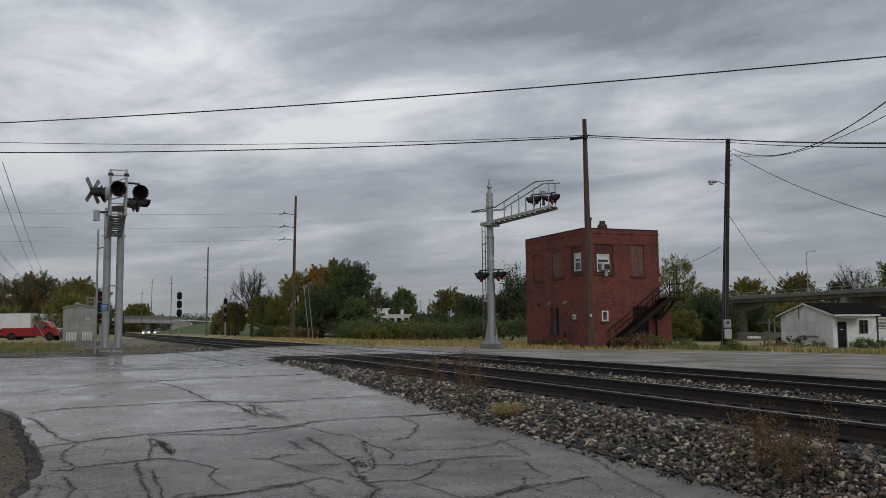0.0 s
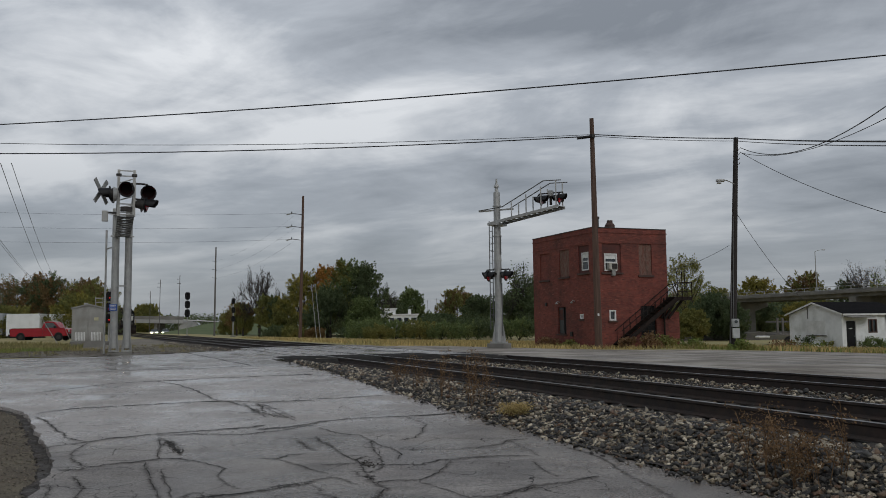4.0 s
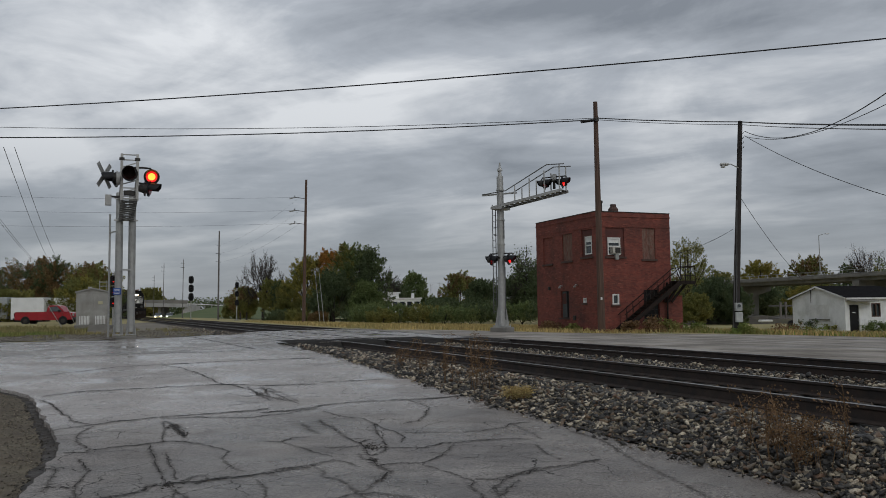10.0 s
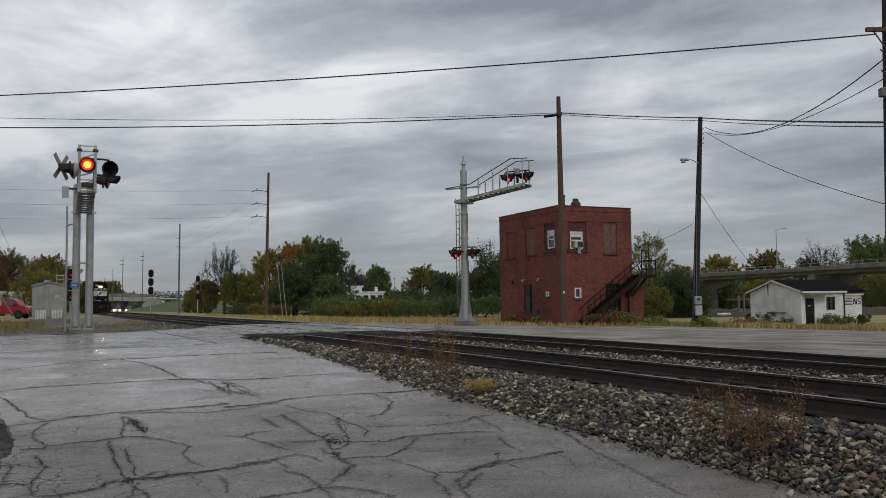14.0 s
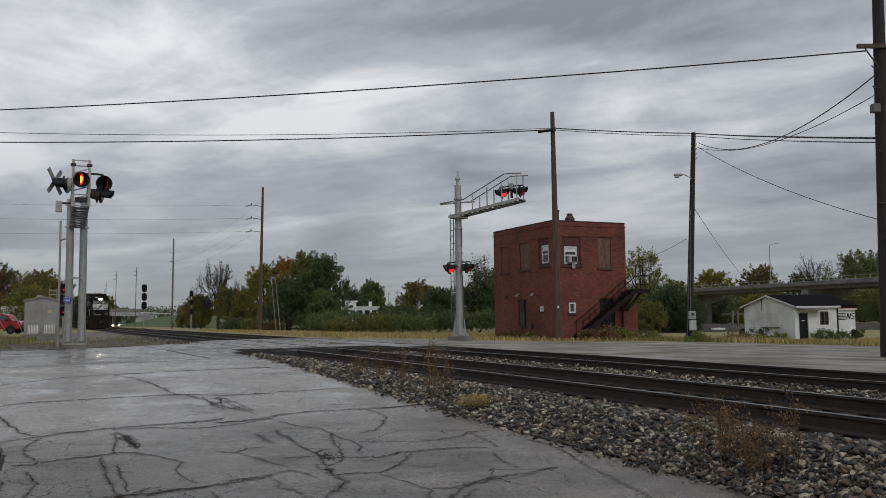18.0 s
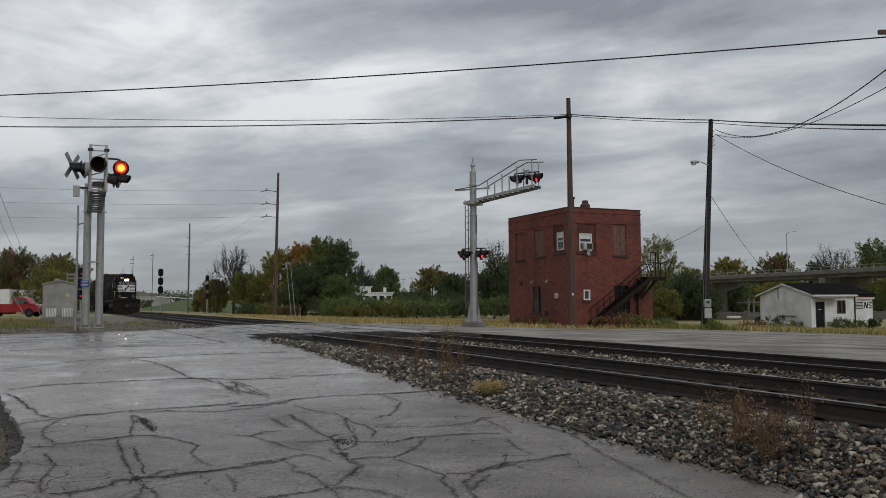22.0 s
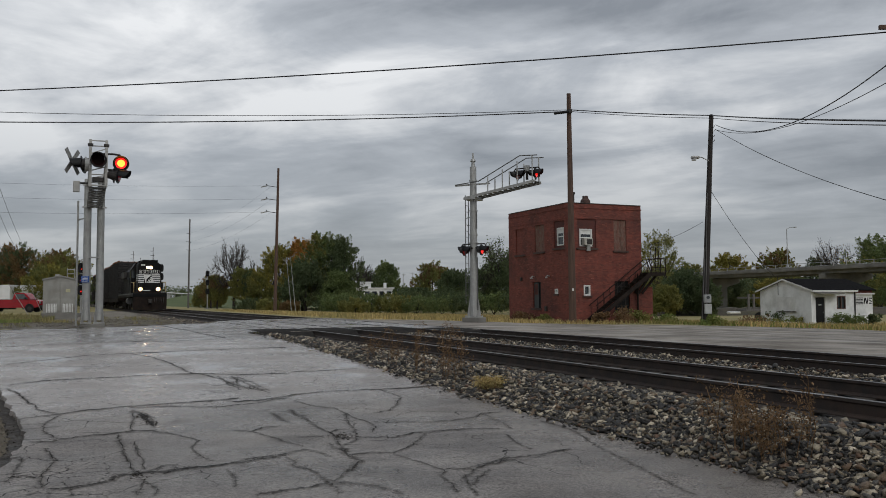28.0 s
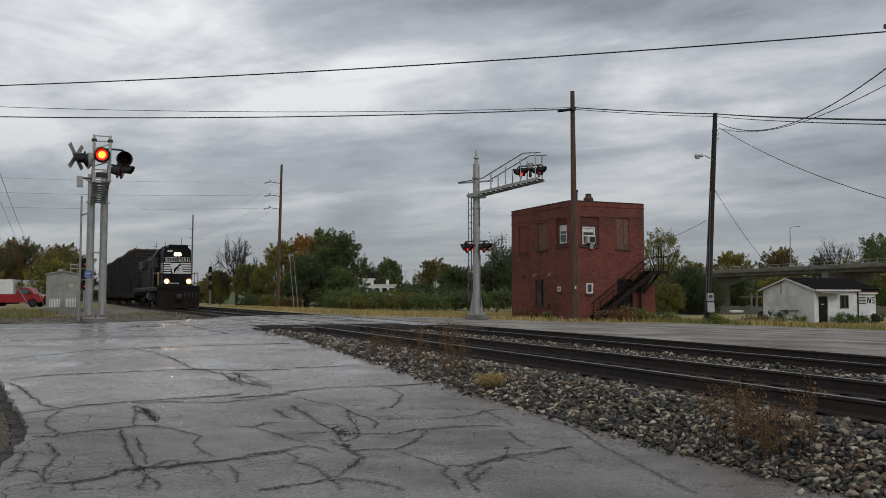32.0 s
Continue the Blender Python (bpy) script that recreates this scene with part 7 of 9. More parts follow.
# ---- the white block shed ----
def shed():
    L, W, E, G = 6.3, 5.0, 2.62, 3.42
    ob = thing("shed", Matrix.Translation(su(49.5, 46.0, -0.62)) @ pose(0, 0, 0, 0, 0, TURN), "small whitewashed block shed with a dark roof", "shed")
    # local x along the door side, local y along the gable
    T = 0.2
    holes = [(0.42, 1.35, 0.0, 2.12), (2.55, 3.45, 1.22, 2.22)]
    bm = B()
    wall_with_holes(bm, L - 1.9, 0, E, holes, T, lambda a, i, z: (a, i, z))
    part("wall", bm, SHEDW, ob)
    bm = B()
    box(bm, (L - 0.95, 0.1 + 0.02, 1.15), (1.88, T, 2.3))
    part("wall", bm, SHEDW, ob)
    bm = B()
    prism(bm, [(T, 0), (W, 0), (W, E), (W / 2, G), (T, E)], 0, T, "x")
    part("gable_wall", bm, SHEDW, ob, "whitewashed gable wall with grey stains")
    bm = B()
    prism(bm, [(T, 0), (W, 0), (W, E), (W / 2, G), (T, E)], L - T, L, "x")
    part("gable_wall", bm, SHEDW, ob)
    bm = B()
    box(bm, (L / 2, W - T / 2, E / 2), (L - 2 * T, T, E))
    part("wall", bm, SHEDW, ob)
    sl = math.degrees(math.atan2(G - E, W / 2))
    for sgn in (-1, 1):
        bm = B()
        ln = math.hypot(W / 2 + 0.25, (G - E) * (W / 2 + 0.25) / (W / 2))
        box(bm, (L / 2, W / 2 + sgn * (W / 4 + 0.12), (E + G) / 2 + 0.05), (L + 0.28, ln, 0.08), rot=(-sgn * sl, 0, 0))
        part("roof", bm, SHINGLE, ob, "dark tar-paper roof slope")
        bm = B()
        box(bm, (-0.21, W / 2 + sgn * (W / 4 + 0.12), (E + G) / 2 + 0.0), (0.05, ln, 0.11), rot=(-sgn * sl, 0, 0))
        part("bargeboard", bm, WHITEP, ob)
    bm = B()
    box(bm, (L / 2 - 0.95, -0.22, E - 0.04), (L - 1.7, 0.05, 0.16))
    part("fascia", bm, WHITEP, ob)
    bm = B()
    box(bm, (1.3, -0.45, E - 0.22), (2.3, 0.7, 0.06), rot=(6, 0, 0))
    part("canopy", bm, CONCRETE, ob, "flat canopy over the door")
    bm = B()
    box(bm, (0.885, 0.09, 1.05), (0.90, 0.06, 2.08), bevel=0.01)
    d = part("door", bm, BLACKP, ob, "dark brown closed door")
    bm = B()
    box(bm, (0.885, 0.055, 1.55), (0.3, 0.012, 0.06))
    part("notice", bm, WHITEP, d)
    bm = B()
    bar(bm, (1.22, 0.06, 1.0), (1.22, 0.0, 1.0), 0.03, n=8)
    part("handle", bm, GALV, d)
    for a, b, c, e in ((2.55, 2.63, 1.22, 2.22), (3.37, 3.45, 1.22, 2.22), (2.63, 3.37, 1.22, 1.30), (2.63, 3.37, 2.14, 2.22), (2.96, 3.04, 1.3, 2.14)):
        bm = B()
        box(bm, ((a + b) / 2, 0.04, (c + e) / 2), (b - a, 0.1, e - c))
        part("window_frame", bm, mat("brown_frame", (0.09, 0.05, 0.04), rough=0.7), ob)
    bm = B()
    box(bm, (3.0, 0.12, 1.72), (0.9, 0.03, 1.0))
    part("window_pane", bm, WINGLASS, ob)
    # boarded opening in the gable
    bm = B()
    box(bm, (-0.015, 2.35, 1.62), (0.03, 1.75, 1.05))
    part("patch", bm, WHITEP, ob, "painted-over boarded opening")
    bm = B()
    box(bm, (-0.05, 2.35, 1.06), (0.10, 1.85, 0.07))
    part("ledge", bm, CONCRETE, ob)
    bm = B()
    bar(bm, (-0.05, 3.1, 2.3), (-0.05, 3.1, 3.7), 0.025, n=6)
    part("service_mast", bm, DARKMETAL, ob)
    bm = B()
    box(bm, (L - 0.95, -0.0, 2.36), (2.0, 0.30, 0.12))
    part("ledge", bm, WHITEP, ob)
    bm = B()
    box(bm, (L - 0.95, 0.12, 2.56), (1.88, 0.16, 0.3))
    part("brick_parapet", bm, BRICK, ob)
    bm = B()
    bar(bm, (L - 1.95, -0.06, 0.0), (L - 1.95, -0.06, E), 0.05, n=8)
    part("downpipe", bm, DARKMETAL, ob)
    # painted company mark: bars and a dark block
    for k in range(5):
        bm = B()
        box(bm, (L - 1.42, 0.012, 2.04 - 0.11 * k), (0.80, 0.012, 0.055))
        part("painted_bar", bm, BLACKP, ob)
    for x, w, rz in ((L - 0.86, 0.10, 14), (L - 0.70, 0.10, -18), (L - 0.54, 0.10, 14)):
        bm = B()
        box(bm, (x, 0.012, 1.83), (w, 0.012, 0.46), rot=(0, rz, 0))
        part("painted_mark", bm, BLACKP, ob)
    for x, z, w, rz in ((L - 0.22, 2.02, 0.30, 0), (L - 0.25, 1.83, 0.34, 24), (L - 0.28, 1.64, 0.30, 0)):
        bm = B()
        box(bm, (x, 0.013, z), (w, 0.012, 0.085), rot=(0, rz, 0))
        part("painted_mark", bm, BLACKP, ob)


shed()


# ---- overpass beyond the shed ----
def overpass():
    ob = thing("overpass", Matrix.Identity(4), "long grey concrete road overpass on piers", "bridge")
    a, b = Vector((26, 252, 0)), Vector((96, 16, 0))
    d = (b - a).normalized()
    side = Vector((d.y, -d.x, 0))
    for name, off, z0, z1, w, material in (("deck", 0, 5.78, 6.00, 9.5, CONCRETE), ("girder", 3.6, 5.10, 5.79, 0.5, CONCRETE), ("girder", -3.6, 5.10, 5.79, 0.5, CONCRETE),
                                           ("girder", 0, 5.10, 5.79, 0.5, CONCRETE), ("parapet", 4.6, 5.66, 6.20, 0.25, CONCRETE), ("parapet", -4.6, 5.66, 6.20, 0.25, CONCRETE)):
        bm = B()
        beam(bm, a + side * off + Vector((0, 0, (z0 + z1) / 2)), b + side * off + Vector((0, 0, (z0 + z1) / 2)), w, z1 - z0)
        part(name, bm, material, ob)
    n = int((b - a).length / 2.6)
    for sd in (-4.6, 4.6):
        bm = B()
        beam(bm, a + side * sd + Vector((0, 0, 6.76)), b + side * sd + Vector((0, 0, 6.76)), 0.06, 0.06)
        part("guard_rail", bm, GALV, ob)
        post = None
        for k in range(n):
            p = a + d * (k * 2.6) + side * sd
            if post is None:
                bm = B()
                box(bm, (0, 0, 6.46), (0.09, 0.09, 0.52))
                post = part("rail_post", bm, GALV, ob)
                post.matrix_basis = Matrix.Translation(p)
            else:
                again("rail_post", post, ob, Matrix.Translation(p))
    for x, y in ((50.9, 161), (60.6, 129.5), (71.8, 98), (43.7, 192.5), (81.1, 66.5)):
        c = a + d * (Vector((x, y, 0)) - a).dot(d)
        bm = B()
        ang = math.degrees(math.atan2(side.y, side.x))
        m = Matrix.Translation(c) @ pose(0, 0, 0, 0, 0, ang)
        prism(bm, [(-1.6, -1.0), (1.6, -1.0), (1.6, 3.5), (4.4, 4.35), (4.4, 5.09), (-4.4, 5.09), (-4.4, 4.35), (-1.6, 3.5)], -0.7, 0.7)
        bmesh.ops.transform(bm, matrix=m, verts=bm.verts)
        part("pier", bm, CONCRETE, ob, "hammerhead concrete pier")


overpass()
for x, y, h_ in ((67.7, 165, 15.4),):
    ob = thing("street_lamp", pose(x, y, 5.5), "tall thin grey street lamp on the overpass", "street lamp")
    fitting(ob, "pole", GALV, lambda bm: bar(bm, (0, 0, 0), (0, 0, 9.4), 0.13, 0.07, n=8))
    fitting(ob, "arm", GALV, lambda bm: tube(bm, [(0, 0, 9.3), (0.6, 0, 9.6), (1.4, 0, 9.7)], 0.05, 5))
    fitting(ob, "head", GALV, lambda bm: box(bm, (1.6, 0, 9.68), (0.7, 0.3, 0.16), bevel=0.04))


# ---- beyond the crossing: signal cabin, signals, truck, trailers ----
def signal_cabin():
    CAB = mat("grey_cabin_metal", (0.31, 0.305, 0.28), (0.25, 0.245, 0.225), rough=0.55, metal=0.1, scale=1.5, bump=0.06, dirt=(0.16, 0.14, 0.12), dirt_scale=0.8, dirt_amount=0.6)
    ob = thing("signal_cabin", pose(-28.05, 60.0, 0.62, 0, 0, 24), "grey metal railway signal cabin with louvred vents", "cabin")
    W, Dp, H = 2.18, 2.8, 2.56
    bm = B()
    prism(bm, [(0, 0), (W, 0), (W, H - 0.12), (W / 2, H + 0.12), (0, H - 0.12)], 0, Dp)
    part("body", bm, CAB, ob)
    bm = B()
    prism(bm, [(-0.08, H - 0.17), (W / 2, H + 0.10), (W + 0.08, H - 0.17), (W + 0.08, H - 0.08), (W / 2, H + 0.19), (-0.08, H - 0.08)], -0.1, Dp + 0.1)
    part("roof", bm, CAB, ob)
    for x in (0.56, 1.62):
        bm = B()
        box(bm, (x, -0.02, 1.2), (0.98, 0.04, 2.1), bevel=0.012)
        dr = part("door", bm, CAB, ob)
        for k in range(7):
            bm = B()
            box(bm, (x - 0.30 + 0.10 * k, -0.055, 0.42), (0.06, 0.03, 0.62))
            part("vent_slat", bm, WHITEP, dr, "white vent slat")
    bm = B()
    box(bm, (W / 2, -0.03, 1.25), (0.08, 0.08, 2.3))
    part("door_post", bm, CAB, ob)
    bm = B()
    box(bm, (1.62, -0.05, 1.66), (0.30, 0.02, 0.22))
    part("notice", bm, mat("cream_notice", (0.5, 0.47, 0.3), rough=0.6), ob, "small cream notice plate")
    for pts in ([(1.55, 1.4, 2.6), (1.55, 1.4, 3.3)], [(2.05, 1.4, 2.6), (2.05, 1.4, 3.3)], [(1.55, 1.4, 3.2), (2.05, 1.4, 3.2)], [(1.55, 1.4, 2.9), (2.05, 1.4, 2.9)]):
        bm = B()
        tube(bm, pts, 0.03, 5)
        part("roof_frame", bm, GALV, ob)
    bm = B()
    bar(bm, (0.9, 1.2, 2.6), (0.9, 1.2, 2.85), 0.16, n=10)
    part("roof_vent", bm, GALV, ob)
    bm = B()
    box(bm, (W / 2, Dp / 2, -0.25), (W + 0.2, Dp + 0.2, 0.6))
    part("base", bm, CONCRETE, ob)


signal_cabin()


def railway_signal(at, top, label, glow=False, turn=TURN, gap=1.22, size=1.0):
    """A three-head colour-light signal on a slim mast."""
    ob = thing("railway_signal", pose(*at, 0, 0, turn), label, "railway signal", "railway signals")
    bm = B()
    bar(bm, (0, 0.15, -0.2), (0, 0.15, top), 0.07, n=8)
    part("mast", bm, GALV, ob)
    bm = B()
    box(bm, (0, 0.15, 0.1), (0.6, 0.6, 0.3), bevel=0.03)
    part("base", bm, CONCRETE, ob)
    bm = B()
    ladder(bm, 0, 0.45, 0.2, top - 0.4, 0.32, 0.4)
    part("ladder", bm, GALV, ob)
    for k in range(3):
        z = top - 0.55 - k * gap
        bm = B()
        n = 16
        prism(bm, [(0.36 * size * math.copysign(abs(math.cos(6.2832 * i / n)) ** 0.6, math.cos(6.2832 * i / n)), z + 0.54 * size * math.copysign(abs(math.sin(6.2832 * i / n)) ** 0.6, math.sin(6.2832 * i / n))) for i in range(n)], -0.02, 0.02)
        bk = part("backing", bm, BLACKP, ob, "black oval backing plate")
        for dz in (0.28 * size, 0.0, -0.28 * size):
            bm = hood(B(), 0.13 * size, 0.28 * size)
            bmesh.ops.translate(bm, vec=(0, -0.02, z + dz), verts=bm.verts)
            part("hood", bm, BLACKP, bk)
        if glow:
            bm = B()
            bar(bm, (0, -0.05, z - 0.1), (0, -0.03, z - 0.1), 0.055, n=14)
            part("lit_lens", bm, LAMP_RED, bk, "lit red lens")


railway_signal((-27.9, 66.0, 0.35), 4.3, "three-head railway signal showing red aspects", True, 24, 0.86, 0.72)
railway_signal((-39.5, 120, 0.3), 6.4, "black three-head railway signal on a mast", False, 20)
railway_signal((-28.8, 105, 0.3), 5.1, "black three-head railway signal on a mast", False, 20, 1.1, 0.66)


def pickup():
    ob = thing("pickup_truck", pose(-43.2, 86.0, 0.44, 0, 0, 4), "red pickup truck parked on the grass verge", "truck")
    # local x forward; width along y
    bm = B()
    side = [(-2.85, 0.55), (-2.85, 1.22), (0.35, 1.22), (0.35, 1.30), (0.62, 1.92), (1.42, 1.96), (1.98, 1.32), (2.75, 1.22), (2.95, 1.10), (3.0, 0.55), (2.55, 0.48), (-2.35, 0.48)]
    low = [(-2.85, 0.50), (-2.85, 1.28), (0.30, 1.28), (2.55, 1.25), (2.9, 1.12), (2.98, 0.52), (2.4, 0.46), (-2.3, 0.46)]
    prism(bm, low, -0.98, 0.98)
    bmesh.ops.bevel(bm, geom=list(bm.edges), offset=0.05, segments=2, affect="EDGES")
    body = part("body", bm, RED_CAR, ob, "red painted body with cargo bed")
    bm = B()
    prism(bm, [(0.25, 1.25), (0.45, 1.88), (0.70, 1.96), (1.30, 1.96), (1.55, 1.88), (2.10, 1.26)], -0.88, 0.88)
    bmesh.ops.bevel(bm, geom=list(bm.edges), offset=0.06, segments=2, affect="EDGES")
    cab_ = part("cab", bm, RED_CAR, ob, "red cab")
    for sy in (-1, 1):
        bm = B()
        prism(bm, [(0.60, 1.33), (0.66, 1.82), (1.36, 1.84), (1.86, 1.33)], sy * 0.875, sy * 0.893)
        part("side_window", bm, mat("pale_reflecting_glass", (0.10, 0.11, 0.12), (0.06, 0.07, 0.08), rough=0.12, bump=0), cab_)
    bm = B()
    prism(bm, [(-2.7, 1.0), (0.15, 1.0), (0.15, 1.30), (-2.7, 1.30)], -0.84, 0.84)
    part("bed", bm, BLACKP, ob)
    for x in (-1.75, 2.0):
        for sy in (-1, 1):
            bm = B()
            bar(bm, (x, sy * 0.72, 0.36), (x, sy * 0.99, 0.36), 0.36, n=24)
            w = part("wheel", bm, BLACKP, ob, "black tyre")
            bm = B()
            bar(bm, (x, sy * 0.985, 0.38), (x, sy * 1.01, 0.38), 0.22, n=16)
            part("rim", bm, DARKMETAL, w)
            bm = B()
            bar(bm, (x, sy * 0.955, 0.42), (x, sy * 0.986, 0.42), 0.44, n=24)
            part("wheel_arch", bm, BLACKP, ob)
    bm = B()
    box(bm, (-2.95, 0, 0.58), (0.16, 1.9, 0.22), bevel=0.04)
    part("bumper", bm, DARKMETAL, ob)
    bm = B()
    box(bm, (3.0, 0, 0.60), (0.16, 1.9, 0.26), bevel=0.04)
    part("bumper", bm, DARKMETAL, ob)
    for sy in (-0.75, 0.75):
        bm = B()
        box(bm, (2.93, sy, 0.98), (0.10, 0.34, 0.22), bevel=0.03)
        part("headlight", bm, GALV, ob)
        bm = B()
        box(bm, (-2.87, sy * 1.22, 1.0), (0.06, 0.12, 0.4), bevel=0.015)
        part("tail_light", bm, LENS_DARK, ob)
    for sy in (-1.05, 1.05):
        bm = B()
        box(bm, (1.62, sy, 1.40), (0.14, 0.2, 0.2), bevel=0.03)
        part("mirror", bm, BLACKP, cab_)
    for x in (0.42, 1.95):
        bm = B()
        box(bm, (x, -0.985, 0.9), (0.012, 0.012, 0.7))
        part("door_seam", bm, BLACKP, body)
    bm = B()
    box(bm, (0.65, -0.995, 1.08), (0.16, 0.03, 0.04))
    part("door_handle", bm, BLACKP, body)


pickup()


def trailer(at, L, material, label, turn=2):
    ob = thing("trailer", pose(*at, 0, 0, turn), label, "trailer", "parked trailers")
    bm = B()
    box(bm, (0, 0, 2.15), (L, 2.5, 2.85), bevel=0.05)
    part("box_body", bm, material, ob)
    bm = B()
    box(bm, (0, 0, 0.6), (L * 0.95, 1.0, 0.3))
    part("underframe", bm, DARKMETAL, ob)
    for k in range(2):
        for sy in (-1, 1):
            bm = B()
            bar(bm, (L * 0.35 + k * 1.2 - 1.2, sy * 0.9, 0.4), (L * 0.35 + k * 1.2 - 1.2, sy * 1.2, 0.4), 0.4, n=18)
            part("wheel", bm, BLACKP, ob)
    for k in range(int(L / 1.2)):
        bm = B()
        box(bm, (-L / 2 + 0.6 + 1.2 * k, -1.26, 2.15), (0.05, 0.03, 2.7))
        part("side_rib", bm, material, ob)


TRAILER_WHITE = mat("trailer_white", (0.72, 0.73, 0.73), (0.66, 0.67, 0.67), rough=0.45, scale=1, bump=0.03, dirt=(0.5, 0.5, 0.48), dirt_scale=0.5, dirt_amount=0.4)
TRAILER_GREY = mat("trailer_grey", (0.36, 0.38, 0.39), (0.30, 0.32, 0.33), rough=0.5, scale=1, bump=0.05)
trailer((-57.3, 110, 0.1), 4.3, TRAILER_WHITE, "white box trailer parked behind the truck")
trailer((-53.0, 111, 0.05), 2.7, TRAILER_WHITE, "white box trailer parked behind the truck")
trailer((-64.6, 111, 0.22), 8.0, TRAILER_GREY, "grey box trailer parked behind the truck")


def guy_wire_marker():
    for x, lean in ((-31.2, 1.7), (-30.2, 1.2)):
        bm = B()
        bar(bm, (0, 0, 0), (-lean, 0, 2.6), 0.022, n=6)
        single("guy_guard", bm, GALV, pose(x + 1.4, 62, 0.2), "slanted grey guy-wire guard beside the cabin", "guy wire", "guy wires")


guy_wire_marker()


# ---- distance: bridge over the tracks, embankment, white house ----
PALE_CONCRETE = mat("pale_concrete", (0.36, 0.36, 0.35), (0.28, 0.28, 0.27), rough=0.8, scale=0.4)


def far_bridge():
    ob = thing("bridge", Matrix.Identity(4), "distant pale concrete bridge across the railway", "bridge", "bridges")
    for name, y, z0, z1, w, m_ in (("deck", 232, 3.3, 4.3, 8, PALE_CONCRETE), ("parapet", 228.2, 4.3, 5.2, 0.4, CONCRETE)):
        bm = B()
        beam(bm, (-122, y, (z0 + z1) / 2 + 0.7), (-76, y, (z0 + z1) / 2 - 0.4), w, z1 - z0)
        part(name, bm, m_, ob)
    for x in (-112, -98, -84):
        bm = B()
        box(bm, (x, 232, 1.6), (0.9, 6, 3.6))
        part("pier", bm, CONCRETE, ob)
    bm = B()
    prism(bm, [(-78.5, 0.0), (-75, 0.0), (-75, 3.3), (-76.6, 3.3)], 228.4, 236)
    part("abutment", bm, PALE_CONCRETE, ob, "sloping pale abutment")
    a, b = Vector((-76, 228, 3.9)), Vector((-34, 226, 1.3))
    bm = B()
    beam(bm, a, b, 0.12, 0.22)
    part("guard_rail", bm, WHITEP, ob, "pale guard rail down the ramp")
    post = None
    for k in range(22):
        p = a.lerp(b, (k + 0.5) / 22)
        if post is None:
            bm = B()
            box(bm, (0, 0.1, -0.5), (0.16, 0.16, 0.9))
            post = part("rail_post", bm, GALV, ob)
            post.matrix_basis = Matrix.Translation(p)
        else:
            again("rail_post", post, ob, Matrix.Translation(p))


far_bridge()
TURF = mat("mown_turf", (0.062, 0.092, 0.026), (0.085, 0.110, 0.034), rough=0.95, scale=0.3, bump=0.4, fine=6, dirt=(0.12, 0.13, 0.05), dirt_scale=0.1, dirt_amount=0.4)
bm = B()
nx, ny = 36, 8
rows_ = [[bm.verts.new((-69 + 81 * i / nx, 160 + 66 * j / ny, 0.1 + 3.1 * step(0.1, 1, j / ny) * step(-0.02, 0.05, i / nx) * (1 - 0.75 * step(0, 0.55, i / nx)) + 0.12 * noise.noise((i, j, 0)))) for j in range(ny + 1)] for i in range(nx + 1)]
for i in range(nx):
    for j in range(ny):
        bm.faces.new((rows_[i][j], rows_[i + 1][j], rows_[i + 1][j + 1], rows_[i][j + 1]))
single("embankment", bm, TURF, Matrix.Identity(4), "green grass embankment leading up to the bridge", "embankment", kind="structure")


def parked_car(at, turn, material, label):
    """A small car facing its own -y, with its headlights on."""
    ob = thing("car", pose(*at, 0, 0, turn), label, "car", "cars beyond the bridge")
    bm = B()
    prism(bm, [(-2.2, 0.35), (-2.25, 0.75), (-1.1, 0.95), (2.1, 0.98), (2.25, 0.6), (2.2, 0.35)], -0.88, 0.88, "x")
    bmesh.ops.bevel(bm, geom=list(bm.edges), offset=0.06, segments=2, affect="EDGES")
    part("body", bm, material, ob)
    bm = B()
    prism(bm, [(-1.0, 0.94), (-0.25, 1.45), (1.2, 1.47), (1.9, 0.96)], -0.76, 0.76, "x")
    part("cabin", bm, WINGLASS, ob, "dark glazed cabin")
    for y in (-1.4, 1.4):
        for sx in (-1, 1):
            bm = B()
            bar(bm, (sx * 0.66, y, 0.33), (sx * 0.90, y, 0.33), 0.33, n=16)
            part("wheel", bm, BLACKP, ob, "black tyre")
    for sx in (-0.62, 0.62):
        bm = B()
        box(bm, (sx, -2.26, 0.68), (0.34, 0.06, 0.18), bevel=0.02)
        part("headlight", bm, LAMP_WHITE, ob, "lit headlight")


parked_car((-72.9, 198, 0.0), 20, GALV, "grey car with lit headlights beside the railway")
parked_car((-70.6, 199, 0.0), 20, GALV, "grey car with lit headlights beside the railway")


def white_house():
    ob = thing("house", pose(-12.1, 150, 0.0, 0, 0, 8), "white flat-roofed house half hidden behind the hedge", "house")
    for name, c, s_, m_ in (("wall", (0.3, 0, 1.7), (6.4, 5, 3.4), SHEDW), ("roof", (0.3, 0, 3.5), (6.9, 5.4, 0.22), WHITEP), ("upper_storey", (-1.2, 0, 4.0), (1.9, 2.5, 0.9), SHEDW),
                            ("upper_roof", (-1.2, 0, 4.55), (2.5, 3.0, 0.2), WHITEP), ("chimney", (2.3, 0, 4.0), (0.5, 0.5, 0.9), WHITEP)):
        bm = B()
        box(bm, c, s_, bevel=0.02)
        part(name, bm, m_, ob)
    for k in range(5):
        bm = B()
        box(bm, (-2.2 + 1.25 * k, -2.53, 2.5), (0.8, 0.05, 0.9))
        part("window", bm, WINGLASS, ob)


white_house()


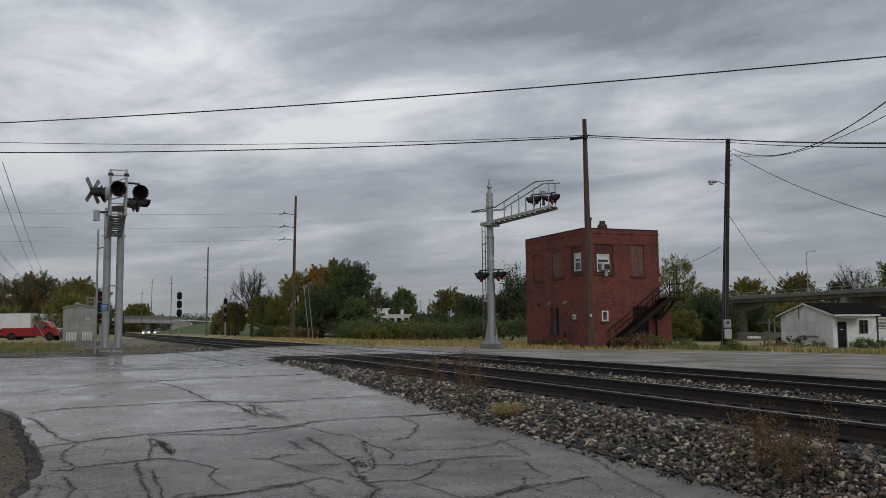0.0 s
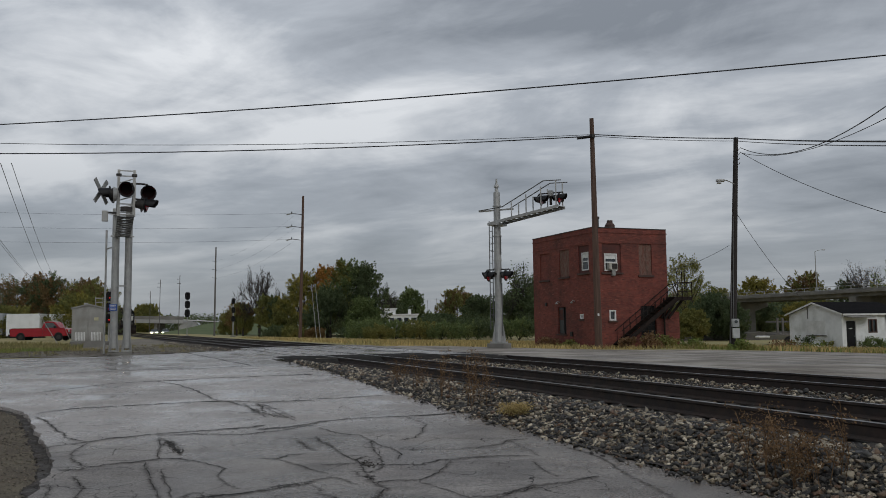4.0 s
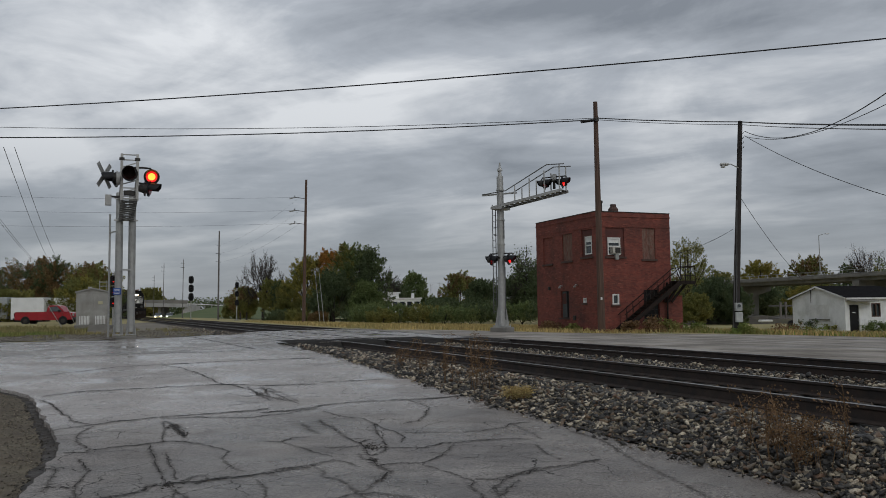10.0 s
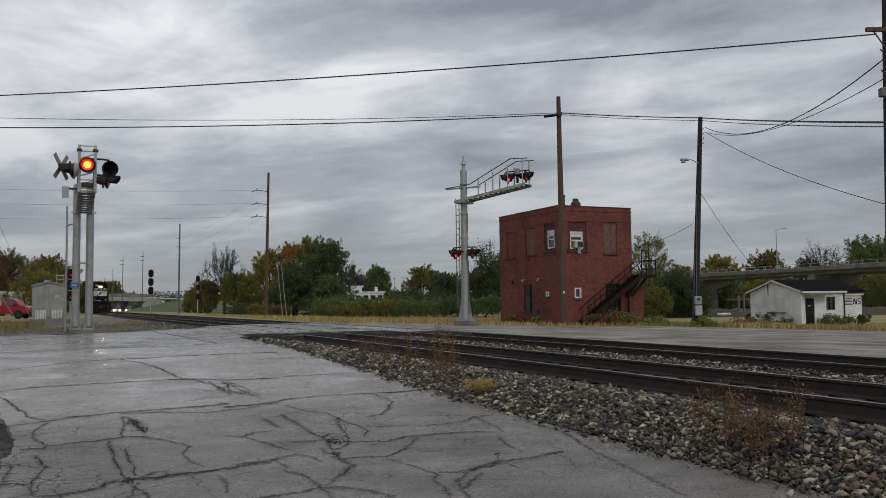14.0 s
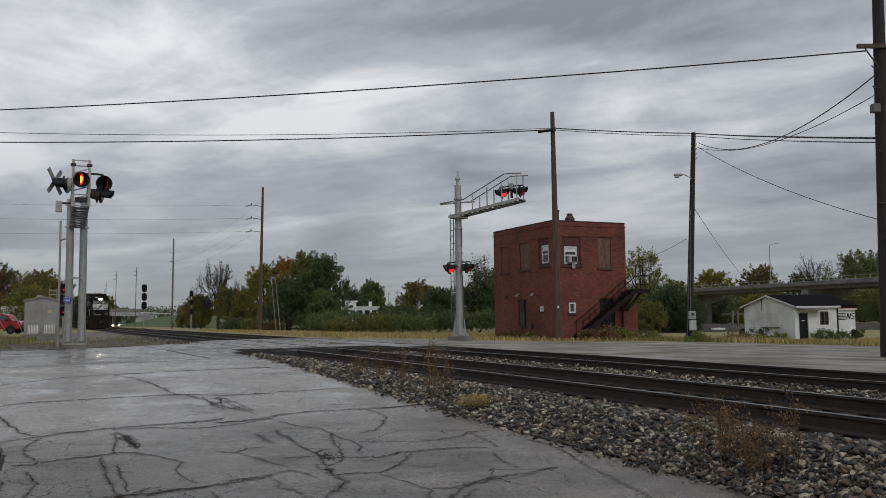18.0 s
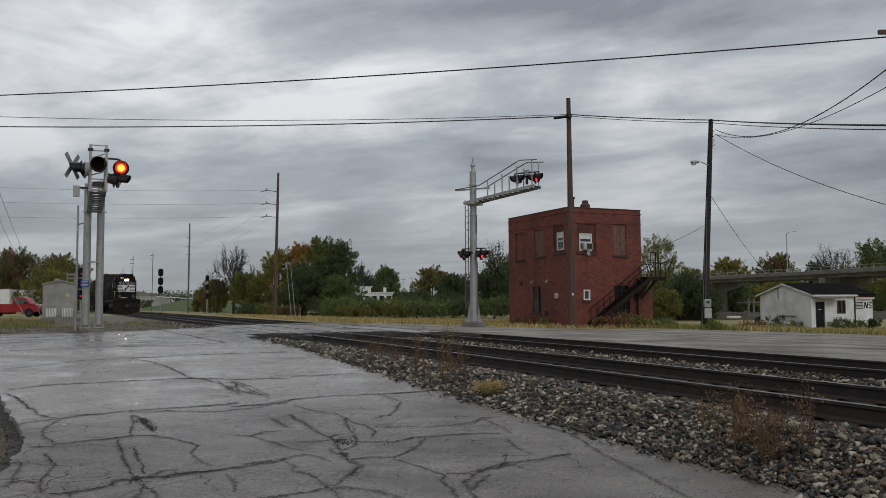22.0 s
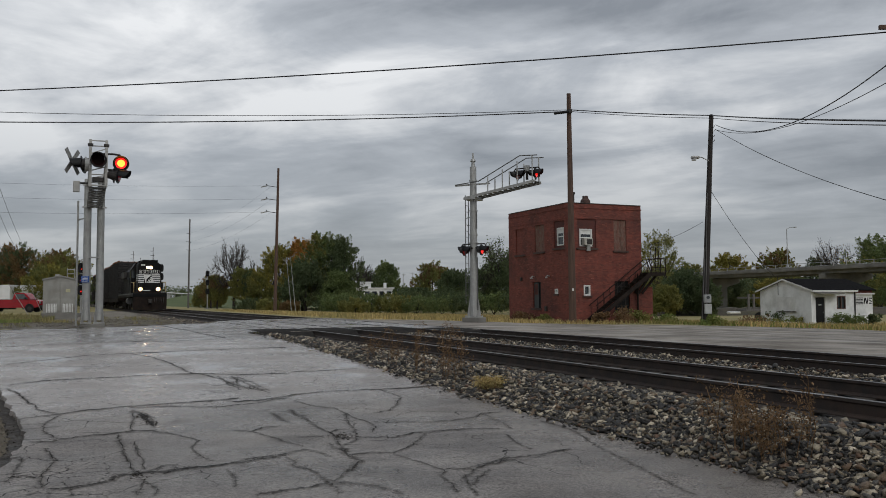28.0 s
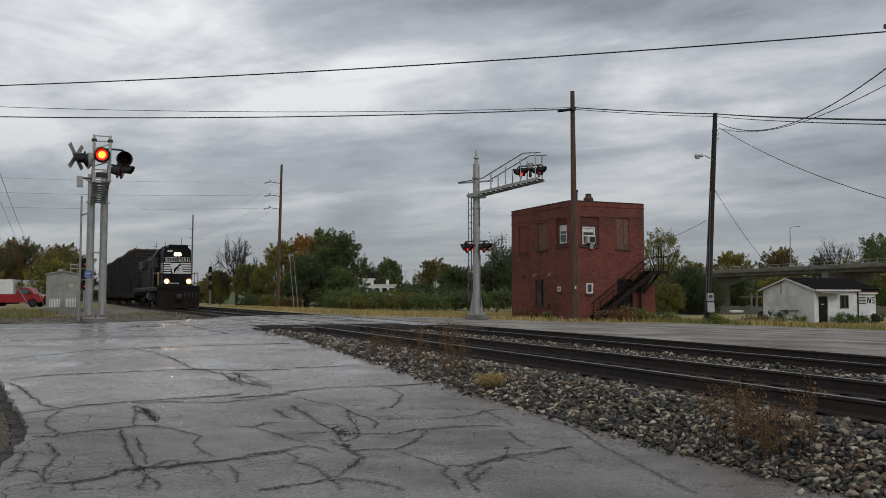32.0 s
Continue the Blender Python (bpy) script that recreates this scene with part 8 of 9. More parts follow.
def flatbed():
    """Old flat trailer with a rack standing in the grass beside the shed."""
    ob = thing("flat_trailer", pose(30.8, 80, -0.62, 0, 0, 5), "old weathered flat trailer with a timber rack", "trailer")
    for c, s_ in (((0, 0, 0.95), (5.2, 2.2, 0.14)), ((-0.2, 0, 2.1), (4.6, 2.0, 0.14))):
        bm = B()
        box(bm, c, s_)
        part("deck", bm, POLEGREY, ob)
    for x in (-2.3, -1.8, 1.6):
        bm = B()
        box(bm, (x, -1.0, 1.7), (0.16, 0.16, 1.5))
        part("post", bm, POLEGREY, ob)
    for x in (-1.2, 1.2):
        bm = B()
        bar(bm, (x, -0.9, 0.38), (x, -0.7, 0.38), 0.38, n=16)
        part("wheel", bm, BLACKP, ob)
    bm = B()
    box(bm, (-3.3, 0.0, 0.72), (1.1, 0.8, 0.22), bevel=0.08)
    part("white_boat", bm, WHITEP, ob, "small upturned white hull")


flatbed()


def cinder_bank():
    """Low dark bank of old cinders that crosses the field before the overpass."""
    verts, faces = [], []
    profile = ((-5.0, -1.2), (-2.2, -0.15), (-1.2, 0.22), (1.2, 0.25), (2.4, -0.2), (5.0, -1.2))
    n_ = 90
    for i in range(n_ + 1):
        x = 19 + 46 * i / n_
        for k, (y, z) in enumerate(profile):
            w = noise.noise((x * 0.6, k * 3.1, 4.0))
            verts.append((x, 104 + y + 0.5 * w, z + 0.16 * w))
    m = len(profile)
    for i in range(n_):
        for k in range(m - 1):
            a = i * m + k
            faces.append((a, a + m, a + m + 1, a + 1))
    me = bpy.data.meshes.new("cinder_bank")
    me.from_pydata(verts, [], faces)
    me.materials.append(CINDER)
    tagged(new("cinder_bank", me), "low dark cinder bank across the field", "embankment", kind="structure")


cinder_bank()

# ---- trees, hedges, grass ----
def leaf_cloud(centres, radii, counts, size, r, flat=0.8):
    """Small leaf quads scattered through clumps: arrays of points and triangles."""
    pts = []
    for c, rad, k in zip(centres, radii, counts):
        pts.append(np.asarray(c) + np.clip(r.normal(size=(k, 3)), -1.9, 1.9) * rad * 0.55 * np.array((1, 1, flat)))
    p = np.concatenate(pts)
    k = len(p)
    a = r.normal(size=(k, 3))
    a /= np.linalg.norm(a, axis=1)[:, None]
    b = np.cross(a, r.normal(size=(k, 3)))
    b /= np.linalg.norm(b, axis=1)[:, None] + 1e-9
    w = size * r.uniform(0.55, 1.3, (k, 1))
    a, b = a * w, b * w * 0.62
    v = np.stack([p - a, p + b, p + a, p - b], 1).reshape(-1, 3)
    i = np.arange(k)[:, None] * 4
    t = np.concatenate([i + np.array([[0, 1, 2]]), i + np.array([[0, 2, 3]])], 0)
    return v, t


def sprays(starts, ways, lengths, counts, width, size, r):
    """Leafy shoots: leaf quads along tapering twigs, lying roughly along them."""
    k = np.asarray(counts)
    s = np.repeat(np.asarray(starts), k, 0)
    d = np.repeat(np.asarray(ways), k, 0)
    L = np.repeat(np.asarray(lengths), k)[:, None]
    n = len(s)
    f = r.uniform(0, 1, (n, 1)) ** 0.8
    p = s + d * L * f + np.clip(r.normal(size=(n, 3)), -2, 2) * (width * L) * (1.08 - f)
    p[:, 2] += (L * 0.10 * f * f)[:, 0]
    a = d * 0.8 + r.normal(size=(n, 3)) * 0.7
    a /= np.linalg.norm(a, axis=1)[:, None] + 1e-9
    b = np.cross(a, r.normal(size=(n, 3)))
    b /= np.linalg.norm(b, axis=1)[:, None] + 1e-9
    w = size * r.uniform(0.5, 1.35, (n, 1))
    a, b = a * w, b * w * 0.55
    v = np.stack([p - a - b, p - a + b, p + a], 1).reshape(-1, 3)
    t = np.arange(n * 3).reshape(-1, 3)
    return v, t


def limbs(segs, start, direction, length, radius, depth, r, ends, spread=0.6):
    """A branching limb as a list of tapered pieces (from, to, radii); the tips go into ends."""
    p = Vector(start)
    d = Vector(direction).normalized()
    for k in range(3):
        q = p + d * length / 3
        segs.append((p[:], q[:], radius * (1 - 0.22 * k), radius * (1 - 0.22 * (k + 1))))
        p = q
        d = (d + Vector(r.normal(0, 0.16, 3)) + Vector((0, 0, 0.04))).normalized()
        if depth > 0:
            for _ in range(2 if depth > 1 else 3):
                side = Vector(r.normal(0, 1, 3))
                limbs(segs, p, d + (side - d * side.dot(d)).normalized() * spread * r.uniform(0.7, 1.3), length * r.uniform(0.45, 0.72), max(0.024, radius * 0.54), depth - 1, r, ends, spread)
    ends.append(p)


def twig_mesh(name, segs, material, parent):
    """Three-sided tapered pieces, all in one mesh."""
    a = np.array([s[0] for s in segs])
    b = np.array([s[1] for s in segs])
    r0 = np.array([s[2] for s in segs])[:, None]
    r1 = np.array([s[3] for s in segs])[:, None]
    d = b - a
    d /= np.linalg.norm(d, axis=1)[:, None] + 1e-9
    x = np.cross(d, np.array((0.3, 0.5, 0.81)))
    x /= np.linalg.norm(x, axis=1)[:, None] + 1e-9
    y = np.cross(d, x)
    v = []
    for c, rad in ((a, r0), (b, r1)):
        for k in range(3):
            v.append(c + (x * math.cos(2.0944 * k) + y * math.sin(2.0944 * k)) * rad)
    v = np.stack(v, 1).reshape(-1, 3)
    i = np.arange(len(segs))[:, None] * 6
    t = np.concatenate([i + np.array([[k, (k + 1) % 3, 3 + (k + 1) % 3]]) for k in range(3)] + [i + np.array([[k, 3 + (k + 1) % 3, 3 + k]]) for k in range(3)], 0)
    return many(name, v, t, material, parent)


def tree(base, h, w, leaf, label, seed, trunk=0.2, leaf_size=0.16, dense=1.0, top=0.5, bare=False, group="trees round the yard", clumps=None, accents=()):
    """A tree of height h and crown width w: trunk with limbs, and a crown of leaf clumps with an uneven outline."""
    r = np.random.default_rng(seed)
    ob = thing("tree", pose(*base, 0, 0, 0), label, "tree", group)
    bm = B()
    ends = []
    th = h * trunk
    bar(bm, (0, 0, -0.3), (0, 0, th), 0.022 * h + 0.05, 0.016 * h + 0.03, n=9)
    if bare:
        segs = []
        for k in range(6):
            a = 6.283 * (k + r.uniform(-.3, .3)) / 6
            tilt = r.uniform(0.5, 1.15) * w / h
            limbs(segs, (0, 0, th * (0.7 + 0.06 * k)), (math.cos(a) * tilt * 1.5, math.sin(a) * tilt * 1.5, 0.85), h * 0.36, 0.011 * h, 3, r, ends, 0.85)
        reach = float(np.percentile([math.hypot(q[1][0], q[1][1]) for q in segs], 96))
        rise = float(np.percentile([q[1][2] for q in segs], 99.5))
        f, g = w / 2 / reach, (h - th) / (rise - th)

        def held(p):
            return (p[0] * f, p[1] * f, p[2] if p[2] < th else th + (p[2] - th) * g)

        segs = [(held(p), held(q), ra, rb) for p, q, ra, rb in segs]
        ends = [Vector(held(p)) for p in ends]
        tagged(twig_mesh("branchwork", segs, BARK, ob), "dark bare branches", kind="stuff")
    else:
        for k in range(6):
            a = 6.283 * (k + r.uniform(-.3, .3)) / 6
            e = Vector((math.cos(a) * w * 0.33, math.sin(a) * w * 0.33, th + (h - th) * r.uniform(0.35, 0.75)))
            bar(bm, (0, 0, th * r.uniform(0.7, 1.0)), e, 0.010 * h, 0.004 * h, n=6)
        bar(bm, (0, 0, th), (0, 0, h * 0.85), 0.016 * h + 0.03, 0.004 * h, n=7)
    part("trunk", bm, BARK, ob)
    if bare:
        cs = [e[:] for e in ends[::4]]
        if dense >= 0.05:
            v, t = leaf_cloud(cs, [0.7] * len(cs), [int(3 * dense)] * len(cs), leaf_size, r)
            if len(v):
                many("crown", v, t, leaf, ob)
        return ob
    # a few big boughs, uneven round the tree, each with many shoots
    boughs = []
    for k in range(44):
        g = 0.08 + 0.84 * (k + r.uniform(0.2, 0.8)) / 44
        env = math.sin(math.pi * min(1.0, g ** top * 0.5 + g * 0.5)) ** 0.7 * w / 2
        a = 2.39996 * k + r.uniform(-.5, .5)
        q = env * math.sqrt(r.uniform(0.12, 0.80))
        boughs.append((q * math.cos(a), q * math.sin(a), th * 0.6 + (h - th * 0.6) * g * 0.90, w * r.uniform(0.09, 0.16)))
    n = 500
    st, wy, ln, ks, who = [], [], [], [], []
    for k in range(n):
        x, y, z, rad = boughs[r.integers(len(boughs))]
        o = r.normal(size=3)
        o /= np.linalg.norm(o)
        c = np.array((x, y, z)) + o * rad * r.uniform(0.1, 1.0) ** 0.5 * np.array((1, 1, 0.95))
        out = np.array((c[0], c[1], 0.0)) / (w / 2)
        d = out * 0.75 + o * 0.45 + np.array((0, 0, 0.75)) + r.normal(size=3) * 0.25
        d /= np.linalg.norm(d)
        l = w * r.uniform(0.06, 0.17)
        c[2] = min(c[2], h - l * max(0.2, d[2]))
        c[2] = max(c[2], th * 0.35 + 0.1)
        st.append(c); wy.append(d); ln.append(l); ks.append(max(4, int(58 * dense * r.uniform(0.6, 1.4))))
        pick = 0
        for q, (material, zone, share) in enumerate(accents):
            # the colour changes bough by bough
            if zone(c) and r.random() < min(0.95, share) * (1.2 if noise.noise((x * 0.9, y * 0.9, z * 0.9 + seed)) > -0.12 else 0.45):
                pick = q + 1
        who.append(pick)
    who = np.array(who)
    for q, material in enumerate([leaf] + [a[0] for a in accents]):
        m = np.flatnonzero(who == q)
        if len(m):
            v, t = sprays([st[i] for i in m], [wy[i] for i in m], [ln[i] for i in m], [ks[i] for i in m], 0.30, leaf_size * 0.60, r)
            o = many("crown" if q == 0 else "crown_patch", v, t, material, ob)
            if q:
                tagged(o, "leaves of a second colour in the crown")
    return ob


# the clump of big trees across the tracks
tree((-21.3, 112, 0.2), 9.2, 6.2, LEAF_OLIVE, "olive tree turning yellow in autumn", 1, trunk=0.1, accents=[(LEAF_YELLOW, lambda c: c[2] > 2.5, 0.85)], dense=1.2)
tree((-18.3, 113, 0.2), 10.3, 6.2, LEAF_OLIVE, "tall tree with orange autumn leaves at its top", 2, trunk=0.12, accents=[(LEAF_YELLOW, lambda c: c[2] > 3, 0.6), (LEAF_ORANGE, lambda c: c[2] > 6.0, 0.9)], dense=1.2)
tree((-15.0, 109, 0.2), 10.9, 6.4, LEAF_GREEN, "dense dark green broadleaf tree", 3, trunk=0.08, dense=1.5, accents=[(LEAF_OLIVE, lambda c: c[0] < 0.5, 0.5)])
tree((-12.7, 108, 0.2), 10.2, 6.0, LEAF_DARK, "dark green feathery tree leaning over the hedge", 4, trunk=0.06, dense=1.4)
tree((-16.8, 106, 0.2), 6.5, 6.0, LEAF_DARK, "dark green undergrowth tree below taller ones", 5, trunk=0.05, dense=1.3)
tree((-12.6, 104, 0.2), 5.4, 4.0, LEAF_GREEN, "small green tree at the edge of the clump", 6, trunk=0.06, dense=1.2)
tree((-30.6, 126, 0.2), 10.0, 6.2, LEAF_OLIVE, "bare spreading tree with dark branches", 7, trunk=0.26, bare=True, dense=0.1)
tree((-27.9, 121, 0.2), 6.2, 4.6, LEAF_OLIVE, "olive leafy tree beside the bare one", 8, trunk=0.30, dense=1.1, accents=[(LEAF_DARK, lambda c: c[0] > 0, 0.5)])
tree((-33.6, 128, 0.2), 5.4, 3.6, LEAF_OLIVE, "small olive tree beside the bare one", 9, trunk=0.32, dense=0.9, accents=[(LEAF_RUST, lambda c: c[2] > 3, 0.5)])
tree((-37.0, 137, 0.2), 5.4, 4.6, LEAF_RUST, "small olive-brown autumn tree", 10, trunk=0.30, dense=0.30, accents=[(LEAF_OLIVE, lambda c: c[2] > 2, 0.5)])
tree((-24.8, 116, 0.2), 5.6, 4.0, LEAF_OLIVE, "olive green tree between larger trees", 11, trunk=0.08)
# behind the hedge
tree((-10.4, 166, 0), 9.4, 6.2, LEAF_GREEN, "round green tree behind the white house", 12, trunk=0.12, leaf_size=0.23)
tree((-14.0, 162, 0), 7.4, 5.2, LEAF_DARK, "dark tree with a thin ragged top", 13, trunk=0.12, leaf_size=0.23, dense=0.8)
tree((-14.6, 158, 0), 9.0, 4.0, LEAF_DARK, "thin bare tree behind the hedge", 14, trunk=0.3, bare=True, dense=0.3)
tree((-1.4, 151, 0), 8.4, 7.2, LEAF_OLIVE, "olive and orange autumn tree behind the hedge", 15, trunk=0.1, leaf_size=0.23, accents=[(LEAF_RUST, lambda c: c[2] > 3, 0.45)])
tree((3.0, 145, 0), 5.4, 6.0, LEAF_OLIVE, "low olive tree behind the hedge", 16, trunk=0.06, leaf_size=0.22)
tree((2.4, 131, 0), 6.2, 6.5, LEAF_DARK, "dark green tree behind the crossing signal", 17, trunk=0.06, leaf_size=0.2, dense=1.2)
tree((6.6, 126, 0), 6.2, 6.0, LEAF_DARK, "dark green tree beside the tower", 18, trunk=0.06, leaf_size=0.2, dense=1.2)
tree((8.6, 121, 0), 9.6, 6.0, LEAF_DARK, "sparse tall tree with thin dark foliage", 19, trunk=0.28, bare=True, dense=2.0)
tree((10.5, 118, 0), 7.0, 6.5, LEAF_DARK, "dark green tree behind the tower", 20, trunk=0.05, leaf_size=0.2)
tree((-4.0, 142, 0), 3.4, 6.0, LEAF_DARK, "low dark green tree behind the hedge", 21, trunk=0.05, leaf_size=0.22)
# by the overpass
tree((28.6, 111, -0.3), 11.2, 6.6, LEAF_OLIVE, "tall open tree with sparse olive leaves", 22, trunk=0.33, dense=0.4)
tree((29.2, 101, -0.5), 5.6, 6.0, LEAF_DARK, "dark blue-green conifer beside the tower stair", 23, trunk=0.04, top=0.35, dense=1.4)
tree((30.4, 98, -0.5), 4.6, 3.6, LEAF_DARK, "dark evergreen under the overpass", 24, trunk=0.04, dense=1.4)
tree((25.5, 96, -0.4), 3.4, 3.6, LEAF_OLIVE, "olive shrub behind the tower", 26, trunk=0.04)
tree((70.2, 206, -0.4), 13.2, 10.5, LEAF_YELLOW, "yellow-green tree beyond the overpass", 27, trunk=0.15, leaf_size=0.3)
tree((81.8, 206, -0.4), 14.3, 12.5, LEAF_OLIVE, "spreading olive tree beyond the overpass", 28, trunk=0.15, leaf_size=0.3, accents=[(LEAF_RUST, lambda c: c[2] > 7, 0.4)])
tree((95, 212, -0.4), 12.2, 9.0, LEAF_DARK, "dark round tree beyond the overpass", 29, trunk=0.12, leaf_size=0.3)
tree((95.0, 183, -0.4), 15.2, 15.0, LEAF_GREEN, "large green tree beyond the overpass", 30, trunk=0.1, leaf_size=0.3, accents=[(LEAF_YELLOW, lambda c: c[2] < 9, 0.5)])
tree((88.6, 191, -0.4), 14.2, 9.0, LEAF_RUST, "bare reddish tree beyond the overpass", 31, trunk=0.25, bare=True, dense=0.4)
tree((104, 190, -0.4), 16.0, 13.0, LEAF_DARK, "large dark green tree beyond the overpass", 32, trunk=0.1, leaf_size=0.3)
tree((60, 205, -0.4), 10.5, 10.0, LEAF_OLIVE, "olive tree beyond the overpass", 33, trunk=0.1, leaf_size=0.3)
tree((51, 196, -0.4), 9.5, 10.0, LEAF_GREEN, "green tree beyond the overpass", 34, trunk=0.1, leaf_size=0.3, accents=[(LEAF_RUST, lambda c: c[2] > 6, 0.4)])
tree((57, 172, -0.5), 5.6, 10.0, LEAF_DARK, "dark tree in the shade under the overpass", 35, trunk=0.05, leaf_size=0.26)
tree((68, 172, -0.5), 5.8, 9.0, LEAF_YELLOW, "yellowing tree seen under the overpass", 36, trunk=0.05, leaf_size=0.26)
tree((77, 165, -0.5), 5.8, 10.0, LEAF_GREEN, "green tree seen under the overpass", 37, trunk=0.05, leaf_size=0.26)
tree((86, 160, -0.5), 6.2, 10.0, LEAF_OLIVE, "olive tree seen under the overpass", 38, trunk=0.05, leaf_size=0.26)
tree((46, 165, -0.5), 6.4, 10.0, LEAF_DARK, "dark tree at the end of the overpass", 39, trunk=0.05, leaf_size=0.26)
# along the road to the far side
tree((-79, 151, 0), 11.8, 12.0, LEAF_DARK, "large dark autumn tree behind the trailers", 41, trunk=0.06, leaf_size=0.2, dense=1.5, accents=[(LEAF_RUST, lambda c: c[2] > 3, 0.6)])
tree((-88, 152, 0), 11.0, 12.0, LEAF_DARK, "large dark brownish green tree behind the trailers", 42, trunk=0.06, leaf_size=0.2, dense=1.5, accents=[(LEAF_RUST, lambda c: c[2] > 4, 0.5)])
tree((-74.0, 150, 0), 12.2, 10.5, LEAF_DARK, "large dark rust-tinged tree behind the trailers", 43, trunk=0.06, leaf_size=0.2, dense=1.6, accents=[(LEAF_RUST, lambda c: c[2] > 3, 0.65)])
tree((-68.0, 151, 0), 11.6, 7.0, LEAF_RUST, "rust-brown autumn tree behind the signal cabin", 44, trunk=0.06, leaf_size=0.2, dense=1.4, accents=[(LEAF_DARK, lambda c: c[0] < 0, 0.5)])
# darker leaves mixed in below 4 m, rust ones above 6 m
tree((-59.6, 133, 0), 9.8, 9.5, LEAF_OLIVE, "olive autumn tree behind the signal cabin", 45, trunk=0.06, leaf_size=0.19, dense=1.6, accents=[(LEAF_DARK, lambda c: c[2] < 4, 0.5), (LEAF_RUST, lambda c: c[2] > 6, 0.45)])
tree((-51.5, 112, 0), 6.6, 7.5, LEAF_OLIVE, "olive-yellow tree beside the signal cabin", 46, trunk=0.06, leaf_size=0.2, accents=[(LEAF_YELLOW, lambda c: c[2] > 3, 0.4)])
tree((-62, 113, 0), 4.8, 8.0, LEAF_OLIVE, "low olive tree behind a trailer", 47, trunk=0.06, leaf_size=0.2)
tree((-101, 268, 0), 9.4, 10.0, LEAF_OLIVE, "distant round olive tree beyond the bridge", 48, trunk=0.1, leaf_size=0.5)
tree((-46, 170, 0), 5.0, 7.0, LEAF_OLIVE, "distant low olive tree beside the embankment", 49, trunk=0.06, leaf_size=0.26)


def far_woods(count, x0, x1, y_of, h_of, leaf, label, seed):
    """Woods in the distance: many clumps of leaves in one sheet of trees."""
    r = np.random.default_rng(seed)
    cs, rs, ks = [], [], []
    for k in range(count):
        x = r.uniform(x0, x1)
        h_ = h_of(x) * r.uniform(0.75, 1.12)
        y = y_of(x) + r.uniform(-8, 8)
        for z in np.arange(0.4, h_, 1.3):
            cs.append((x + r.normal(0, 0.7), y, z - 0.4)); rs.append(1.9); ks.append(70)
    v, t = leaf_cloud(cs, rs, ks, 0.36, r)
    tagged(many("far_woods", v, t, leaf), label, "woods", kind="stuff")


far_woods(150, -175, -10, lambda x: 302, lambda x: 6.4 if x < -72 else 5.0, LEAF_DARK, "low dark woods on the horizon", 77)
far_woods(46, 34, 92, lambda x: 182, lambda x: 4.4, LEAF_DARK, "low dark brush in the shade of the overpass", 80)
far_woods(60, 34, 118, lambda x: 206, lambda x: 6.2, LEAF_DARK, "dark woods seen under the overpass", 78)
far_woods(34, 40, 118, lambda x: 194, lambda x: 4.6, LEAF_OLIVE, "olive undergrowth seen under the overpass", 79)


def hedge(p, h, w, leaf, label, seed):
    r = np.random.default_rng(seed)
    ob = thing("shrub", pose(*p), label, "shrub", "hedge along the track")
    bm = B()
    for k in range(5):
        a = 1.257 * k
        bar(bm, (0, 0, -0.2), (math.cos(a) * w * 0.3, math.sin(a) * w * 0.3, h * 0.7), 0.04, 0.015, n=5)
    part("stem", bm, BARK, ob)
    st, wy, ln, ks = [], [], [], []
    for k in range(170):
        a = r.uniform(0, 6.283)
        q = w / 2 * math.sqrt(r.random())
        z = h * r.uniform(0.05, 0.80) * (1 - 0.30 * (q / (w / 2)) ** 2)
        d = np.array((math.cos(a) * q / w, math.sin(a) * q / w, 0.8)) + r.normal(size=3) * 0.25
        st.append((q * math.cos(a), q * math.sin(a), z)); wy.append(d / np.linalg.norm(d)); ln.append(h * r.uniform(0.14, 0.30)); ks.append(44)
    v, t = sprays(st, wy, ln, ks, 0.30, 0.085, r)
    many("foliage", v, t, leaf, ob)
    return ob


